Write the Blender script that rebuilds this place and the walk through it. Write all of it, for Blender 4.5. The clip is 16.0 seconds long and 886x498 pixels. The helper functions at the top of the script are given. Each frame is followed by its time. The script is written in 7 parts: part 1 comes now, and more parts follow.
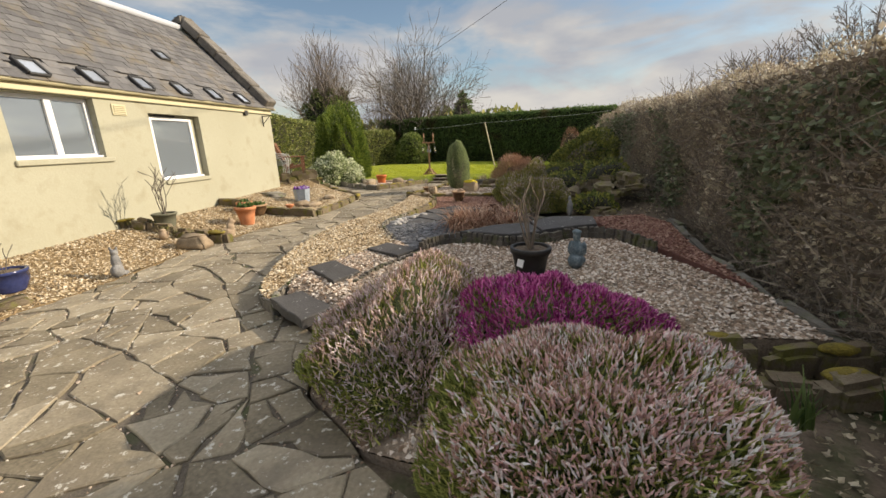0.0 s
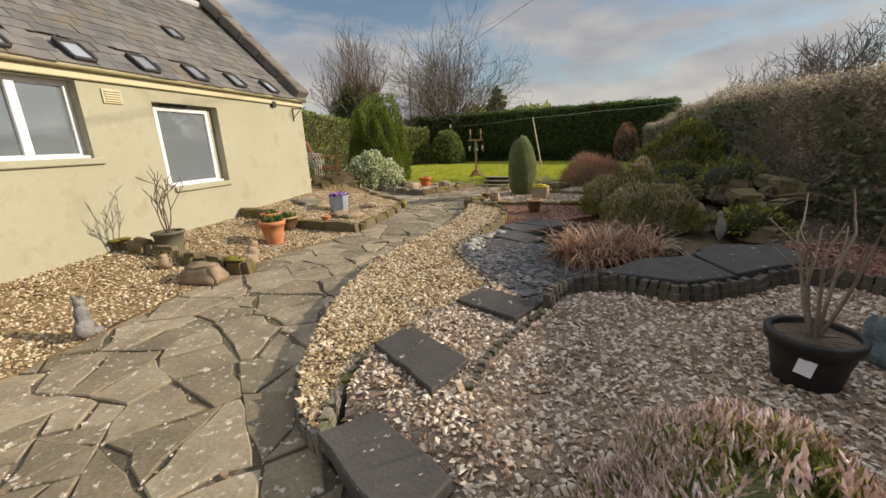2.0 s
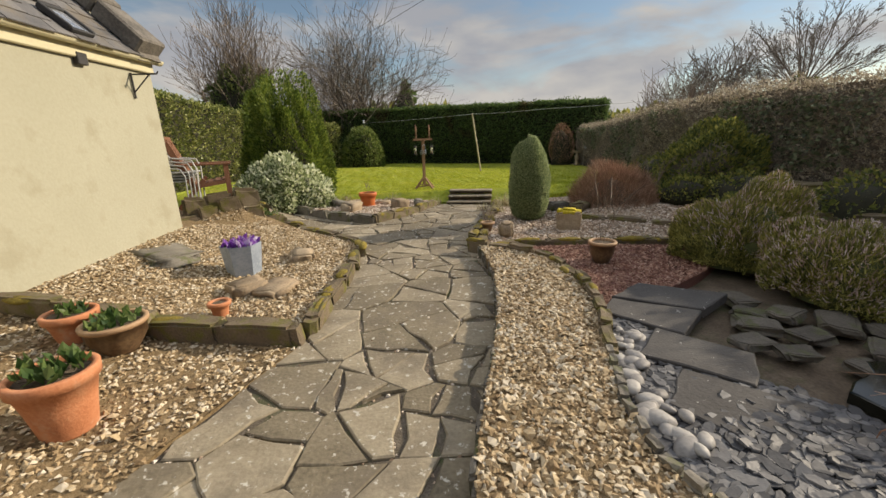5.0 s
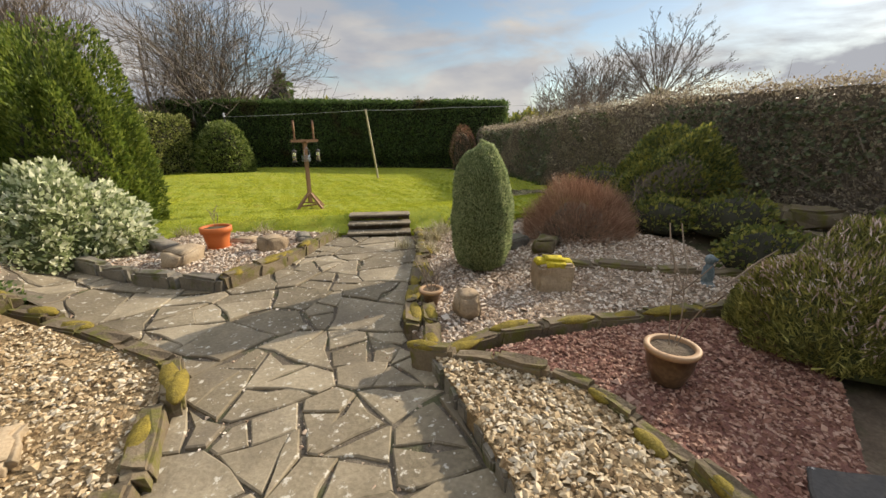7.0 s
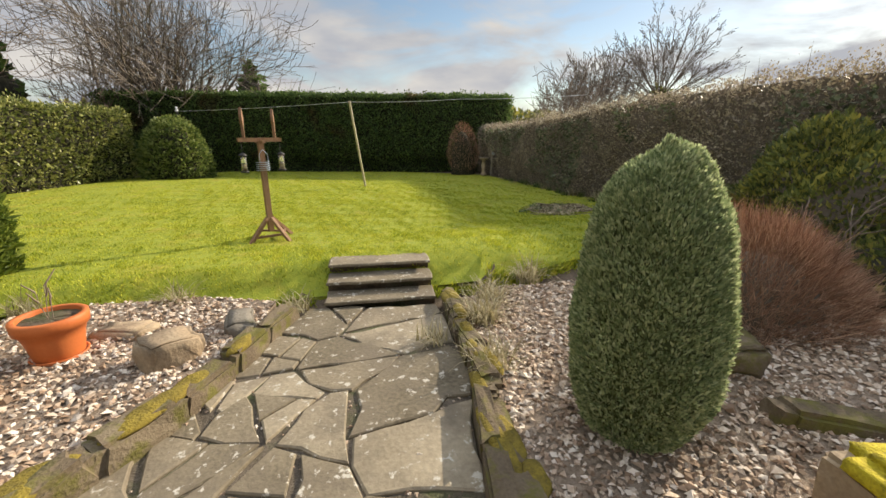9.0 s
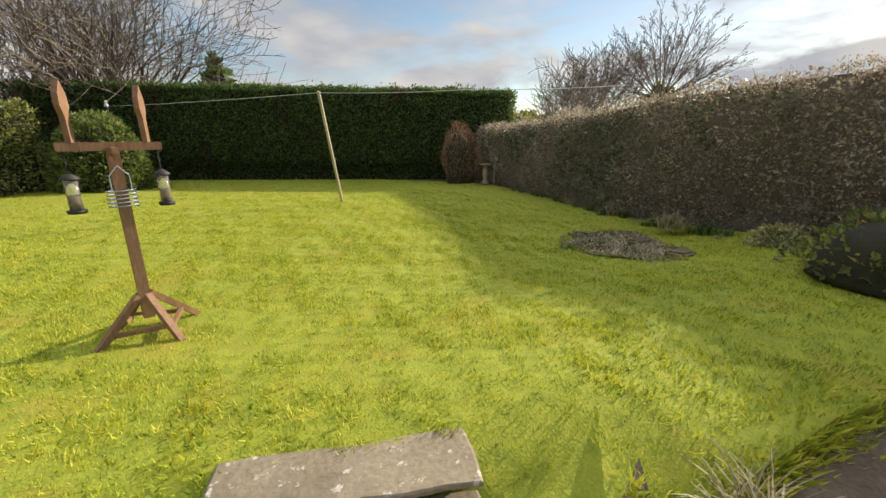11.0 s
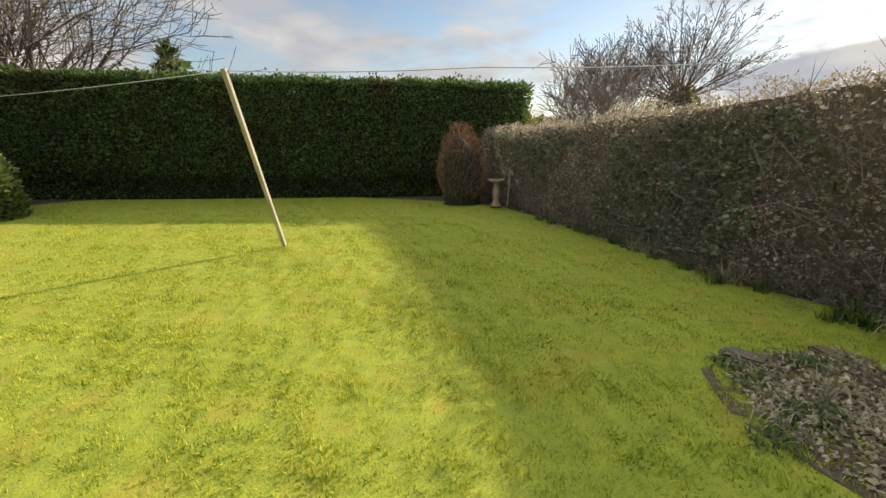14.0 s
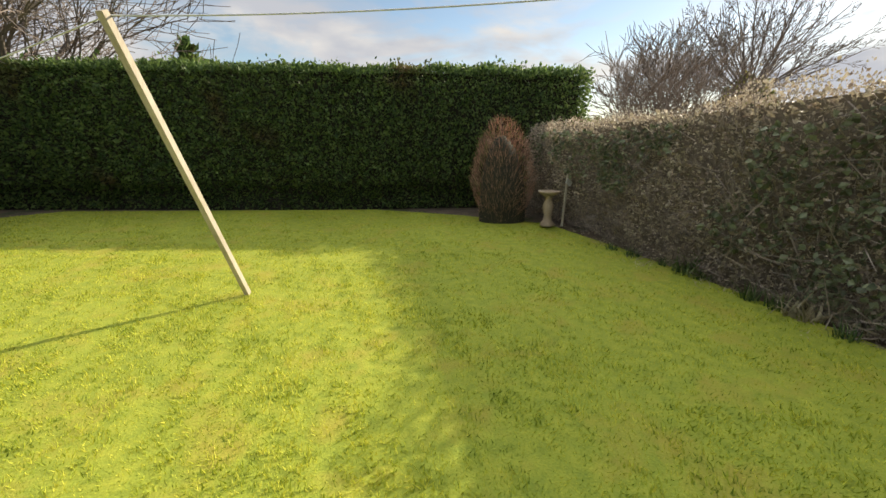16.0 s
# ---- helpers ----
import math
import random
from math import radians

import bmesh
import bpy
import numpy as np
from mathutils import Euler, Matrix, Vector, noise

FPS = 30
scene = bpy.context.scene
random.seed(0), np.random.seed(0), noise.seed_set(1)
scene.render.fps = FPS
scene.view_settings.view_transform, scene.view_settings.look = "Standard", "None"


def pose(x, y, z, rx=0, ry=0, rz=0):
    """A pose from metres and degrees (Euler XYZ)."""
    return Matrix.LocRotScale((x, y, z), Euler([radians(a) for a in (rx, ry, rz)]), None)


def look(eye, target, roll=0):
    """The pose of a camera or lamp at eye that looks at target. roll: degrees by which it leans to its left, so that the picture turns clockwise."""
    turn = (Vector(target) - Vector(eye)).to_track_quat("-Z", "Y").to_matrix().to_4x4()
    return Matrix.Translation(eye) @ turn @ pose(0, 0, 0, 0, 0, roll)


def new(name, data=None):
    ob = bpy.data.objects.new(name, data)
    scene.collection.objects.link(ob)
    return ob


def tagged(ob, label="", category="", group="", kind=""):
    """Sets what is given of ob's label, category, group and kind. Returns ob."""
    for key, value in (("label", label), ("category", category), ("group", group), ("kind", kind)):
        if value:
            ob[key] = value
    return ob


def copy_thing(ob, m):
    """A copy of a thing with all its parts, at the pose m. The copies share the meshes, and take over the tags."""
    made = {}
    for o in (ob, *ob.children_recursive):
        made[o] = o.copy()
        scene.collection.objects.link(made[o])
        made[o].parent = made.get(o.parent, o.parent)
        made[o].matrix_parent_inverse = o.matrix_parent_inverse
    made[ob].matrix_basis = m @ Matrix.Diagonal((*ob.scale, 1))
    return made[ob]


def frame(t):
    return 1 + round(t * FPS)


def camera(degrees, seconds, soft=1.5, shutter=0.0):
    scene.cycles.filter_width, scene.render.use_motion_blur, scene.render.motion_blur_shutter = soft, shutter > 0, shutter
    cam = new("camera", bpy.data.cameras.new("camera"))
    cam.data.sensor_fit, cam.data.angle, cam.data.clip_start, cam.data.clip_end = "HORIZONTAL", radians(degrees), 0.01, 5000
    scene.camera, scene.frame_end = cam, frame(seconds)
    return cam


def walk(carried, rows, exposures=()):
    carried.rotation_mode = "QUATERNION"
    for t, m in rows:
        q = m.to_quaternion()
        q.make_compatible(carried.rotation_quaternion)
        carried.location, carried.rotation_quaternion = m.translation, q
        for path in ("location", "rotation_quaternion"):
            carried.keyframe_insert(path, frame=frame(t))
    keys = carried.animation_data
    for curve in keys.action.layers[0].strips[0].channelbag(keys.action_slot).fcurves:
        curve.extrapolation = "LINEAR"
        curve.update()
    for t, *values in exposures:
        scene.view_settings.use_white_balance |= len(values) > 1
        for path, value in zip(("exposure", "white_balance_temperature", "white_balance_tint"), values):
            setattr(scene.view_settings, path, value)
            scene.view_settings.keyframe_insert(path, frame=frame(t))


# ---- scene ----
cam = camera(96.5, 16.0)
METRES, EYE, TILT, LEAN, TURN = 20.5, 1.5, 0.0, 0.0, 0.0
ROWS = [
    (0.0, 0.0, 0.0, 0.0, -0.63, -15.05, 2.35),
    (0.5, -0.007, 0.0216, -0.0006, 0.66, -15.02, 2.44),
    (1.0, -0.0169, 0.0464, -0.0015, 1.68, -15.0, 2.51),
    (1.5, -0.032, 0.0691, -0.002, 2.28, -15.0, 2.59),
    (2.0, -0.0464, 0.0979, -0.0011, 2.55, -15.0, 2.65),
    (2.5, -0.0654, 0.1253, 0.0007, 2.47, -15.03, 2.69),
    (3.0, -0.0809, 0.154, -0.0006, 1.91, -15.1, 2.66),
    (5.5, -0.115, 0.3185, 0.0041, -17.45, -15.89, 1.33),
    (6.0, -0.1097, 0.3517, 0.0055, -22.29, -15.97, 0.91),
    (6.5, -0.0995, 0.384, 0.0065, -25.96, -16.01, 0.58),
    (7.0, -0.0921, 0.4182, 0.0056, -28.35, -16.02, 0.4),
    (7.5, -0.082, 0.4495, 0.0042, -29.69, -16.05, 0.34),
    (8.0, -0.0735, 0.4833, 0.0041, -30.3, -16.02, 0.26),
    (8.5, -0.0654, 0.5151, 0.0031, -30.59, -16.02, 0.23),
    (9.0, -0.0553, 0.5482, 0.0035, -30.9, -15.99, 0.23),
    (11.5, 0.0127, 0.6952, 0.0048, -33.59, -15.79, 0.08),
    (12.0, 0.0282, 0.7215, 0.007, -33.82, -15.73, 0.04),
    (12.5, 0.0414, 0.7457, 0.0118, -33.93, -15.67, 0.03),
    (13.0, 0.0547, 0.7701, 0.0134, -34.01, -15.63, 0.04),
    (13.5, 0.0733, 0.7942, 0.012, -34.11, -15.64, 0.01),
    (14.0, 0.0898, 0.8183, 0.0099, -34.24, -15.62, -0.01),
    (14.5, 0.1084, 0.8426, 0.0072, -34.29, -15.64, -0.06),
    (15.0, 0.1252, 0.8675, 0.0065, -33.95, -15.55, -0.08),
    (15.5, 0.1387, 0.8897, 0.0067, -32.7, -15.44, -0.01),
    (16.0, 0.1474, 0.9108, 0.0075, -29.77, -15.33, 0.19),
]
walk(cam, [(t, pose(0, 0, EYE, TILT, LEAN, TURN) @ pose(METRES * x, METRES * y, METRES * z, 90 + pitch, roll, yaw)) for t, x, y, z, yaw, pitch, roll in ROWS],
     [(t, e, 7150, 10) for t, e in ((0.0, 0.74), (1.2, 0.58), (2.5, 0.46), (5.5, 0.46), (7.5, 0.79), (9.0, 0.84), (13.5, 0.88), (16.0, 1.08))])

# ---------- light ----------
SUN_DIR = Vector((0.993, 0.117, 0.452)).normalized()
world = bpy.data.worlds.new("sky")
scene.world = world
world.use_nodes = True
wt = world.node_tree
wt.nodes.clear()
w_out = wt.nodes.new("ShaderNodeOutputWorld")
w_bg = wt.nodes.new("ShaderNodeBackground")
w_sky = wt.nodes.new("ShaderNodeTexSky")
w_sky.sky_type = "NISHITA"
w_sky.sun_disc = False
w_sky.sun_elevation = math.asin(SUN_DIR.z)
w_sky.sun_rotation = math.atan2(SUN_DIR.x, SUN_DIR.y)
w_sky.air_density, w_sky.dust_density, w_sky.ozone_density = 1.0, 0.3, 1.5
w_bg.inputs["Strength"].default_value = 0.152
w_co = wt.nodes.new("ShaderNodeTexCoord")
w_map = wt.nodes.new("ShaderNodeMapping")
w_map.inputs["Scale"].default_value = (1.3, 1.3, 3.6)
w_map.inputs["Location"].default_value = (0.35, 0.2, 0.1)
w_n1 = wt.nodes.new("ShaderNodeTexNoise")
w_n1.inputs["Scale"].default_value, w_n1.inputs["Detail"].default_value = 2.1, 8
w_n1.inputs["Roughness"].default_value = 0.55
w_n1.inputs["Distortion"].default_value = 0.3
w_r1 = wt.nodes.new("ShaderNodeValToRGB")
w_r1.color_ramp.elements[0].position, w_r1.color_ramp.elements[1].position = 0.45, 0.60
w_n2 = wt.nodes.new("ShaderNodeTexNoise")
w_n2.inputs["Scale"].default_value, w_n2.inputs["Detail"].default_value = 2.6, 5
w_r2 = wt.nodes.new("ShaderNodeValToRGB")
w_r2.color_ramp.elements[0].position, w_r2.color_ramp.elements[1].position = 0.42, 0.62
w_r2.color_ramp.elements[0].color = (2.45, 2.65, 3.1, 1)
w_r2.color_ramp.elements[1].color = (3.75, 3.75, 3.8, 1)
w_mix = wt.nodes.new("ShaderNodeMix")
w_mix.data_type = "RGBA"
wt.links.new(w_co.outputs["Generated"], w_map.inputs["Vector"])
wt.links.new(w_map.outputs[0], w_n1.inputs["Vector"])
wt.links.new(w_map.outputs[0], w_n2.inputs["Vector"])
w_low = wt.nodes.new("ShaderNodeMapRange")  # more cloud towards the horizon
w_low.inputs["From Min"].default_value, w_low.inputs["From Max"].default_value = 0.0, 0.24
w_low.inputs["To Min"].default_value, w_low.inputs["To Max"].default_value = 0.16, 0.0
w_sum = wt.nodes.new("ShaderNodeMath")
wt.links.new(w_n1.outputs["Fac"], w_sum.inputs[0])
wt.links.new(w_low.outputs["Result"], w_sum.inputs[1])
wt.links.new(w_sum.outputs[0], w_r1.inputs["Fac"])
wt.links.new(w_n2.outputs["Fac"], w_r2.inputs["Fac"])
wt.links.new(w_r1.outputs["Color"], w_mix.inputs["Factor"])
w_dim = wt.nodes.new("ShaderNodeVectorMath")
w_dim.operation = "SCALE"
w_dim.inputs["Scale"].default_value = 0.50
wt.links.new(w_sky.outputs["Color"], w_dim.inputs[0])
wt.links.new(w_dim.outputs[0], w_mix.inputs["A"])
w_sep = wt.nodes.new("ShaderNodeSeparateXYZ")
w_up = wt.nodes.new("ShaderNodeMapRange")
w_up.inputs["From Min"].default_value, w_up.inputs["From Max"].default_value = 0.28, 1.0
w_up.inputs["To Min"].default_value, w_up.inputs["To Max"].default_value = 0.70, 3.55
w_mul = wt.nodes.new("ShaderNodeVectorMath")
w_mul.operation = "MULTIPLY"
wt.links.new(w_co.outputs["Generated"], w_sep.inputs[0])
wt.links.new(w_sep.outputs["Z"], w_up.inputs["Value"])
wt.links.new(w_sep.outputs["Z"], w_low.inputs["Value"])
wt.links.new(w_r2.outputs["Color"], w_mul.inputs[0])
wt.links.new(w_up.outputs["Result"], w_mul.inputs[1])
wt.links.new(w_mul.outputs[0], w_mix.inputs["B"])
wt.links.new(w_mix.outputs["Result"], w_bg.inputs["Color"])
wt.links.new(w_bg.outputs[0], w_out.inputs["Surface"])

sun_data = bpy.data.lights.new("sun", "SUN")
sun_data.energy, sun_data.angle, sun_data.color = 4.0, radians(0.6), (1.0, 0.90, 0.76)
sun = new("sun", sun_data)
sun.matrix_world = look((30, 4, 15), Vector((30, 4, 15)) - SUN_DIR)


# ---------- materials ----------
def material(name, colours, scale=6.0, rough=0.8, bump=0.3, fine=60.0, island=0.0, thing=0.0,
             translucent=0.0, metal=0.0, stain=None, stain_scale=1.2, stain_at=(0.52, 0.66), stretch=(1, 1, 1), depth=0.02, blotch=None):
    """Procedural surface: colours along two noises, per-piece shifts, optional stain colour, relief."""
    m = bpy.data.materials.new(name)
    m.use_nodes = True
    nt = m.node_tree
    bsdf = nt.nodes["Principled BSDF"]
    bsdf.inputs["Roughness"].default_value = rough
    bsdf.inputs["Metallic"].default_value = metal
    bsdf.inputs["Specular IOR Level"].default_value = 0.35
    geo = nt.nodes.new("ShaderNodeNewGeometry")
    mp = nt.nodes.new("ShaderNodeMapping")
    mp.inputs["Scale"].default_value = stretch
    nt.links.new(geo.outputs["Position"], mp.inputs["Vector"])
    n1 = nt.nodes.new("ShaderNodeTexNoise")
    n1.inputs["Scale"].default_value, n1.inputs["Detail"].default_value = scale, 6
    n2 = nt.nodes.new("ShaderNodeTexNoise")
    n2.inputs["Scale"].default_value, n2.inputs["Detail"].default_value = fine, 4
    for n in (n1, n2):
        nt.links.new(mp.outputs[0], n.inputs["Vector"])
    add = nt.nodes.new("ShaderNodeMath")
    add.operation = "MULTIPLY_ADD"
    add.inputs[1].default_value = 0.45
    nt.links.new(n2.outputs["Fac"], add.inputs[0])
    sc = nt.nodes.new("ShaderNodeMath")
    sc.operation = "MULTIPLY"
    sc.inputs[1].default_value = 0.55
    nt.links.new(n1.outputs["Fac"], sc.inputs[0])
    nt.links.new(sc.outputs[0], add.inputs[2])
    fac = add.outputs[0]
    for amount, node, out in ((island, geo, "Random Per Island"), (thing, None, "Random")):
        if amount:
            if node is None:
                node = nt.nodes.new("ShaderNodeObjectInfo")
            ma = nt.nodes.new("ShaderNodeMath")
            ma.operation = "MULTIPLY_ADD"
            ma.inputs[1].default_value = amount
            nt.links.new(node.outputs[out], ma.inputs[0])
            sub = nt.nodes.new("ShaderNodeMath")
            sub.operation = "SUBTRACT"
            sub.inputs[1].default_value = amount / 2
            nt.links.new(fac, sub.inputs[0])
            nt.links.new(sub.outputs[0], ma.inputs[2])
            fac = ma.outputs[0]
    ramp = nt.nodes.new("ShaderNodeValToRGB")
    cr = ramp.color_ramp
    lo, hi = (0.28, 0.72) if not (island or thing) else (0.2, 0.8)
    while len(cr.elements) < len(colours):
        cr.elements.new(0.5)
    for i, c in enumerate(colours):
        cr.elements[i].position = lo + (hi - lo) * i / max(1, len(colours) - 1)
        cr.elements[i].color = (*c, 1)
    nt.links.new(fac, ramp.inputs["Fac"])
    col = ramp.outputs["Color"]
    for stain, stain_scale, stain_at in ([(blotch, 2.1, (0.48, 0.68))] if blotch else []) + ([(stain, stain_scale, stain_at)] if stain else []):
        n3 = nt.nodes.new("ShaderNodeTexNoise")
        n3.inputs["Scale"].default_value, n3.inputs["Detail"].default_value = stain_scale, 8
        n3.inputs["Roughness"].default_value = 0.65
        nt.links.new(geo.outputs["Position"], n3.inputs["Vector"])
        r3 = nt.nodes.new("ShaderNodeValToRGB")
        r3.color_ramp.elements[0].position, r3.color_ramp.elements[1].position = stain_at
        nt.links.new(n3.outputs["Fac"], r3.inputs["Fac"])
        mx = nt.nodes.new("ShaderNodeMix")
        mx.data_type = "RGBA"
        nt.links.new(r3.outputs["Color"], mx.inputs["Factor"])
        nt.links.new(col, mx.inputs["A"])
        mx.inputs["B"].default_value = (*stain, 1)
        col = mx.outputs["Result"]
    nt.links.new(col, bsdf.inputs["Base Color"])
    if bump:
        bn = nt.nodes.new("ShaderNodeBump")
        bn.inputs["Strength"].default_value, bn.inputs["Distance"].default_value = bump, depth
        nt.links.new(add.outputs[0], bn.inputs["Height"])
        nt.links.new(bn.outputs[0], bsdf.inputs["Normal"])
    if translucent:
        tr = nt.nodes.new("ShaderNodeBsdfTranslucent")
        nt.links.new(col, tr.inputs["Color"])
        ms = nt.nodes.new("ShaderNodeMixShader")
        ms.inputs[0].default_value = translucent
        nt.links.new(bsdf.outputs[0], ms.inputs[1])
        nt.links.new(tr.outputs[0], ms.inputs[2])
        nt.links.new(ms.outputs[0], nt.nodes["Material Output"].inputs["Surface"])
    return m


M_SOIL = material("soil", [(0.059, 0.043, 0.03), (0.118, 0.088, 0.06), (0.185, 0.143, 0.101)], 5, 0.95, 0.8, 45, stain=(0.05, 0.065, 0.02))
M_LAWN = material("lawn_turf", [(0.155, 0.205, 0.02), (0.25, 0.29, 0.028), (0.36, 0.36, 0.04)], 9.0, 0.9, 0.7, 70, stain=(0.3, 0.27, 0.035), stain_scale=1.7)
M_BLADE = material("grass_blade", [(0.15, 0.22, 0.02), (0.39, 0.44, 0.038), (0.65, 0.6, 0.08)], 9.0, 0.7, 0, 1.3, island=0.5, translucent=0.35)
M_FLAG = material("sandstone_flag", [(0.105, 0.086, 0.055), (0.235, 0.195, 0.133), (0.365, 0.31, 0.22)], 3.0, 0.85, 0.5, 40, thing=0.35, stain=(0.50, 0.47, 0.40), stain_scale=17, stain_at=(0.59, 0.64), blotch=(0.16, 0.132, 0.095))
M_FLAG_REST = material("sandstone_flag_joined", [(0.105, 0.086, 0.055), (0.235, 0.195, 0.133), (0.365, 0.31, 0.22)], 3.0, 0.85, 0.5, 40, island=0.35, stain=(0.50, 0.47, 0.40), stain_scale=17, stain_at=(0.59, 0.64), blotch=(0.16, 0.132, 0.095))
M_JOINT = material("path_joint", [(0.045, 0.036, 0.026), (0.11, 0.09, 0.066), (0.21, 0.175, 0.135)], 7, 0.95, 0.8, 90, stain=(0.07, 0.08, 0.03), stain_scale=3)
M_GRAVEL = material("golden_gravel", [(0.17, 0.11, 0.055), (0.385, 0.28, 0.157), (0.512, 0.409, 0.265), (0.614, 0.539, 0.419)], 4, 0.8, 0.3, 60, island=0.6)
M_GRAVEL_BED = material("golden_gravel_bed", [(0.10, 0.064, 0.03), (0.22, 0.152, 0.077), (0.31, 0.23, 0.13)], 40, 0.9, 0.8, 140)
M_PINK = material("pink_gravel", [(0.21, 0.14, 0.092), (0.39, 0.282, 0.2), (0.53, 0.425, 0.325), (0.70, 0.62, 0.53)], 4, 0.8, 0.3, 60, island=0.75)
M_PINK_BED = material("pink_gravel_bed", [(0.12, 0.086, 0.06), (0.245, 0.188, 0.137), (0.35, 0.283, 0.216)], 40, 0.9, 0.8, 140)
M_RED = material("red_chippings", [(0.12, 0.052, 0.034), (0.21, 0.10, 0.068), (0.30, 0.16, 0.113), (0.41, 0.265, 0.2)], 4, 0.85, 0.3, 60, island=0.7)
M_RED_BED = material("red_chippings_bed", [(0.13, 0.055, 0.04), (0.22, 0.1, 0.075)], 40, 0.9, 0.8, 140)
M_SLATE = material("slate_chip", [(0.034, 0.034, 0.037), (0.075, 0.074, 0.077), (0.15, 0.147, 0.146)], 5, 0.55, 0.3, 50, island=0.7)
M_SLATE_BED = material("slate_bed", [(0.02, 0.02, 0.022), (0.05, 0.05, 0.054)], 20, 0.8, 0.8, 80)
M_DARKSLAB = material("dark_slab", [(0.04, 0.036, 0.033), (0.068, 0.063, 0.059), (0.101, 0.094, 0.086)], 4, 0.8, 0.5, 50, thing=0.2, stain=(0.42, 0.41, 0.38), stain_scale=15, stain_at=(0.645, 0.665))
M_STONE = material("field_stone", [(0.162, 0.12, 0.078), (0.297, 0.226, 0.15), (0.446, 0.359, 0.247)], 5, 0.9, 0.7, 50, thing=0.25)
M_MOSSY = material("mossy_stone", [(0.075, 0.055, 0.035), (0.15, 0.115, 0.075), (0.22, 0.18, 0.12)], 5, 0.92, 0.8, 60, thing=0.2, stain=(0.13, 0.12, 0.03), stain_scale=7, stain_at=(0.48, 0.62))
M_EDGE = material("weathered_edging", [(0.092, 0.081, 0.067), (0.172, 0.155, 0.127), (0.253, 0.23, 0.19)], 6, 0.92, 0.7, 50, thing=0.3, stain=(0.09, 0.1, 0.03), stain_scale=5)
M_STAVE = material("dark_edging_stave", [(0.05, 0.043, 0.035), (0.10, 0.087, 0.07), (0.16, 0.14, 0.115)], 6, 0.92, 0.7, 50, thing=0.25, stain=(0.08, 0.09, 0.03), stain_scale=5)
M_MOSS = material("moss", [(0.085, 0.066, 0.018), (0.19, 0.145, 0.025), (0.33, 0.25, 0.04)], 14, 0.95, 0.9, 80)
M_MOSSCAP = material("bright_moss", [(0.2, 0.16, 0.015), (0.42, 0.34, 0.02), (0.58, 0.48, 0.035)], 30, 0.95, 0.9, 90)
M_RENDER = material("cream_render", [(0.335, 0.32, 0.235), (0.365, 0.35, 0.262), (0.395, 0.38, 0.29)], 1.2, 0.9, 0.55, 34, stain=(0.32, 0.30, 0.215), stain_scale=2.4, depth=0.012)
M_CREAM = material("cream_gutter", [(0.496, 0.448, 0.288), (0.576, 0.528, 0.36)], 3, 0.6, 0.1, 40)
M_ROOF = material("roof_slate", [(0.075, 0.072, 0.072), (0.125, 0.12, 0.118), (0.19, 0.18, 0.17)], 3, 0.75, 0.4, 40, thing=0.3, island=0.35, stain=(0.15, 0.125, 0.09), stain_scale=1.6)
M_COPE = material("coping_stone", [(0.07, 0.062, 0.055), (0.15, 0.135, 0.115), (0.25, 0.23, 0.19)], 3, 0.9, 0.7, 30)
M_LEAD = material("ridge_lead", [(0.42, 0.43, 0.46), (0.58, 0.6, 0.64)], 3, 0.5, 0.1, 30)
M_WHITE = material("white_frame", [(0.76, 0.76, 0.77), (0.82, 0.82, 0.83)], 2, 0.35, 0.03, 30)
# room shade put into the colour of the panel behind the glass
M_DARK = material("room_shade", [(0.02, 0.02, 0.022), (0.035, 0.034, 0.033)], 2, 0.9, 0, 20)
M_BLIND = material("blind", [(0.20, 0.19, 0.18), (0.25, 0.24, 0.22)], 2, 0.7, 0, 20)
M_IRON = material("dark_iron", [(0.02, 0.02, 0.021), (0.05, 0.048, 0.045)], 9, 0.6, 0.2, 60)
M_TERRA = material("terracotta", [(0.42, 0.15, 0.065), (0.52, 0.21, 0.10), (0.58, 0.28, 0.15)], 7, 0.8, 0.25, 60, stain=(0.5, 0.36, 0.26), stain_scale=5, stain_at=(0.56, 0.75))
M_ORANGE = material("orange_plastic", [(0.50, 0.13, 0.035), (0.58, 0.17, 0.05)], 4, 0.55, 0.08, 50)
M_GLAZE = material("brown_glaze", [(0.05, 0.03, 0.018), (0.11, 0.065, 0.035), (0.2, 0.13, 0.07)], 5, 0.3, 0.1, 40)
M_RIM = material("pot_rim_clay", [(0.33, 0.2, 0.11), (0.44, 0.29, 0.17)], 6, 0.6, 0.2, 50)
M_BLACKPOT = material("black_plastic_pot", [(0.012, 0.011, 0.011), (0.03, 0.028, 0.026)], 5, 0.6, 0.15, 50, stain=(0.06, 0.05, 0.04), stain_scale=4)
M_GREENPOT = material("grey_green_pot", [(0.09, 0.09, 0.06), (0.16, 0.155, 0.11)], 6, 0.75, 0.2, 50)
M_BLUEPOT = material("blue_glazed_pot", [(0.02, 0.025, 0.08), (0.045, 0.06, 0.16)], 5, 0.2, 0.05, 30)
M_ZINC = material("blue_grey_zinc", [(0.22, 0.26, 0.32), (0.33, 0.38, 0.45), (0.44, 0.48, 0.54)], 7, 0.5, 0.15, 50, metal=0.3)
M_GREYCLAY = material("grey_statue_stone", [(0.10, 0.10, 0.10), (0.19, 0.185, 0.18), (0.3, 0.29, 0.27)], 9, 0.85, 0.5, 60)
M_BLUESTONE = material("blue_grey_statue", [(0.06, 0.08, 0.09), (0.14, 0.185, 0.2), (0.32, 0.36, 0.36)], 14, 0.8, 0.4, 60)
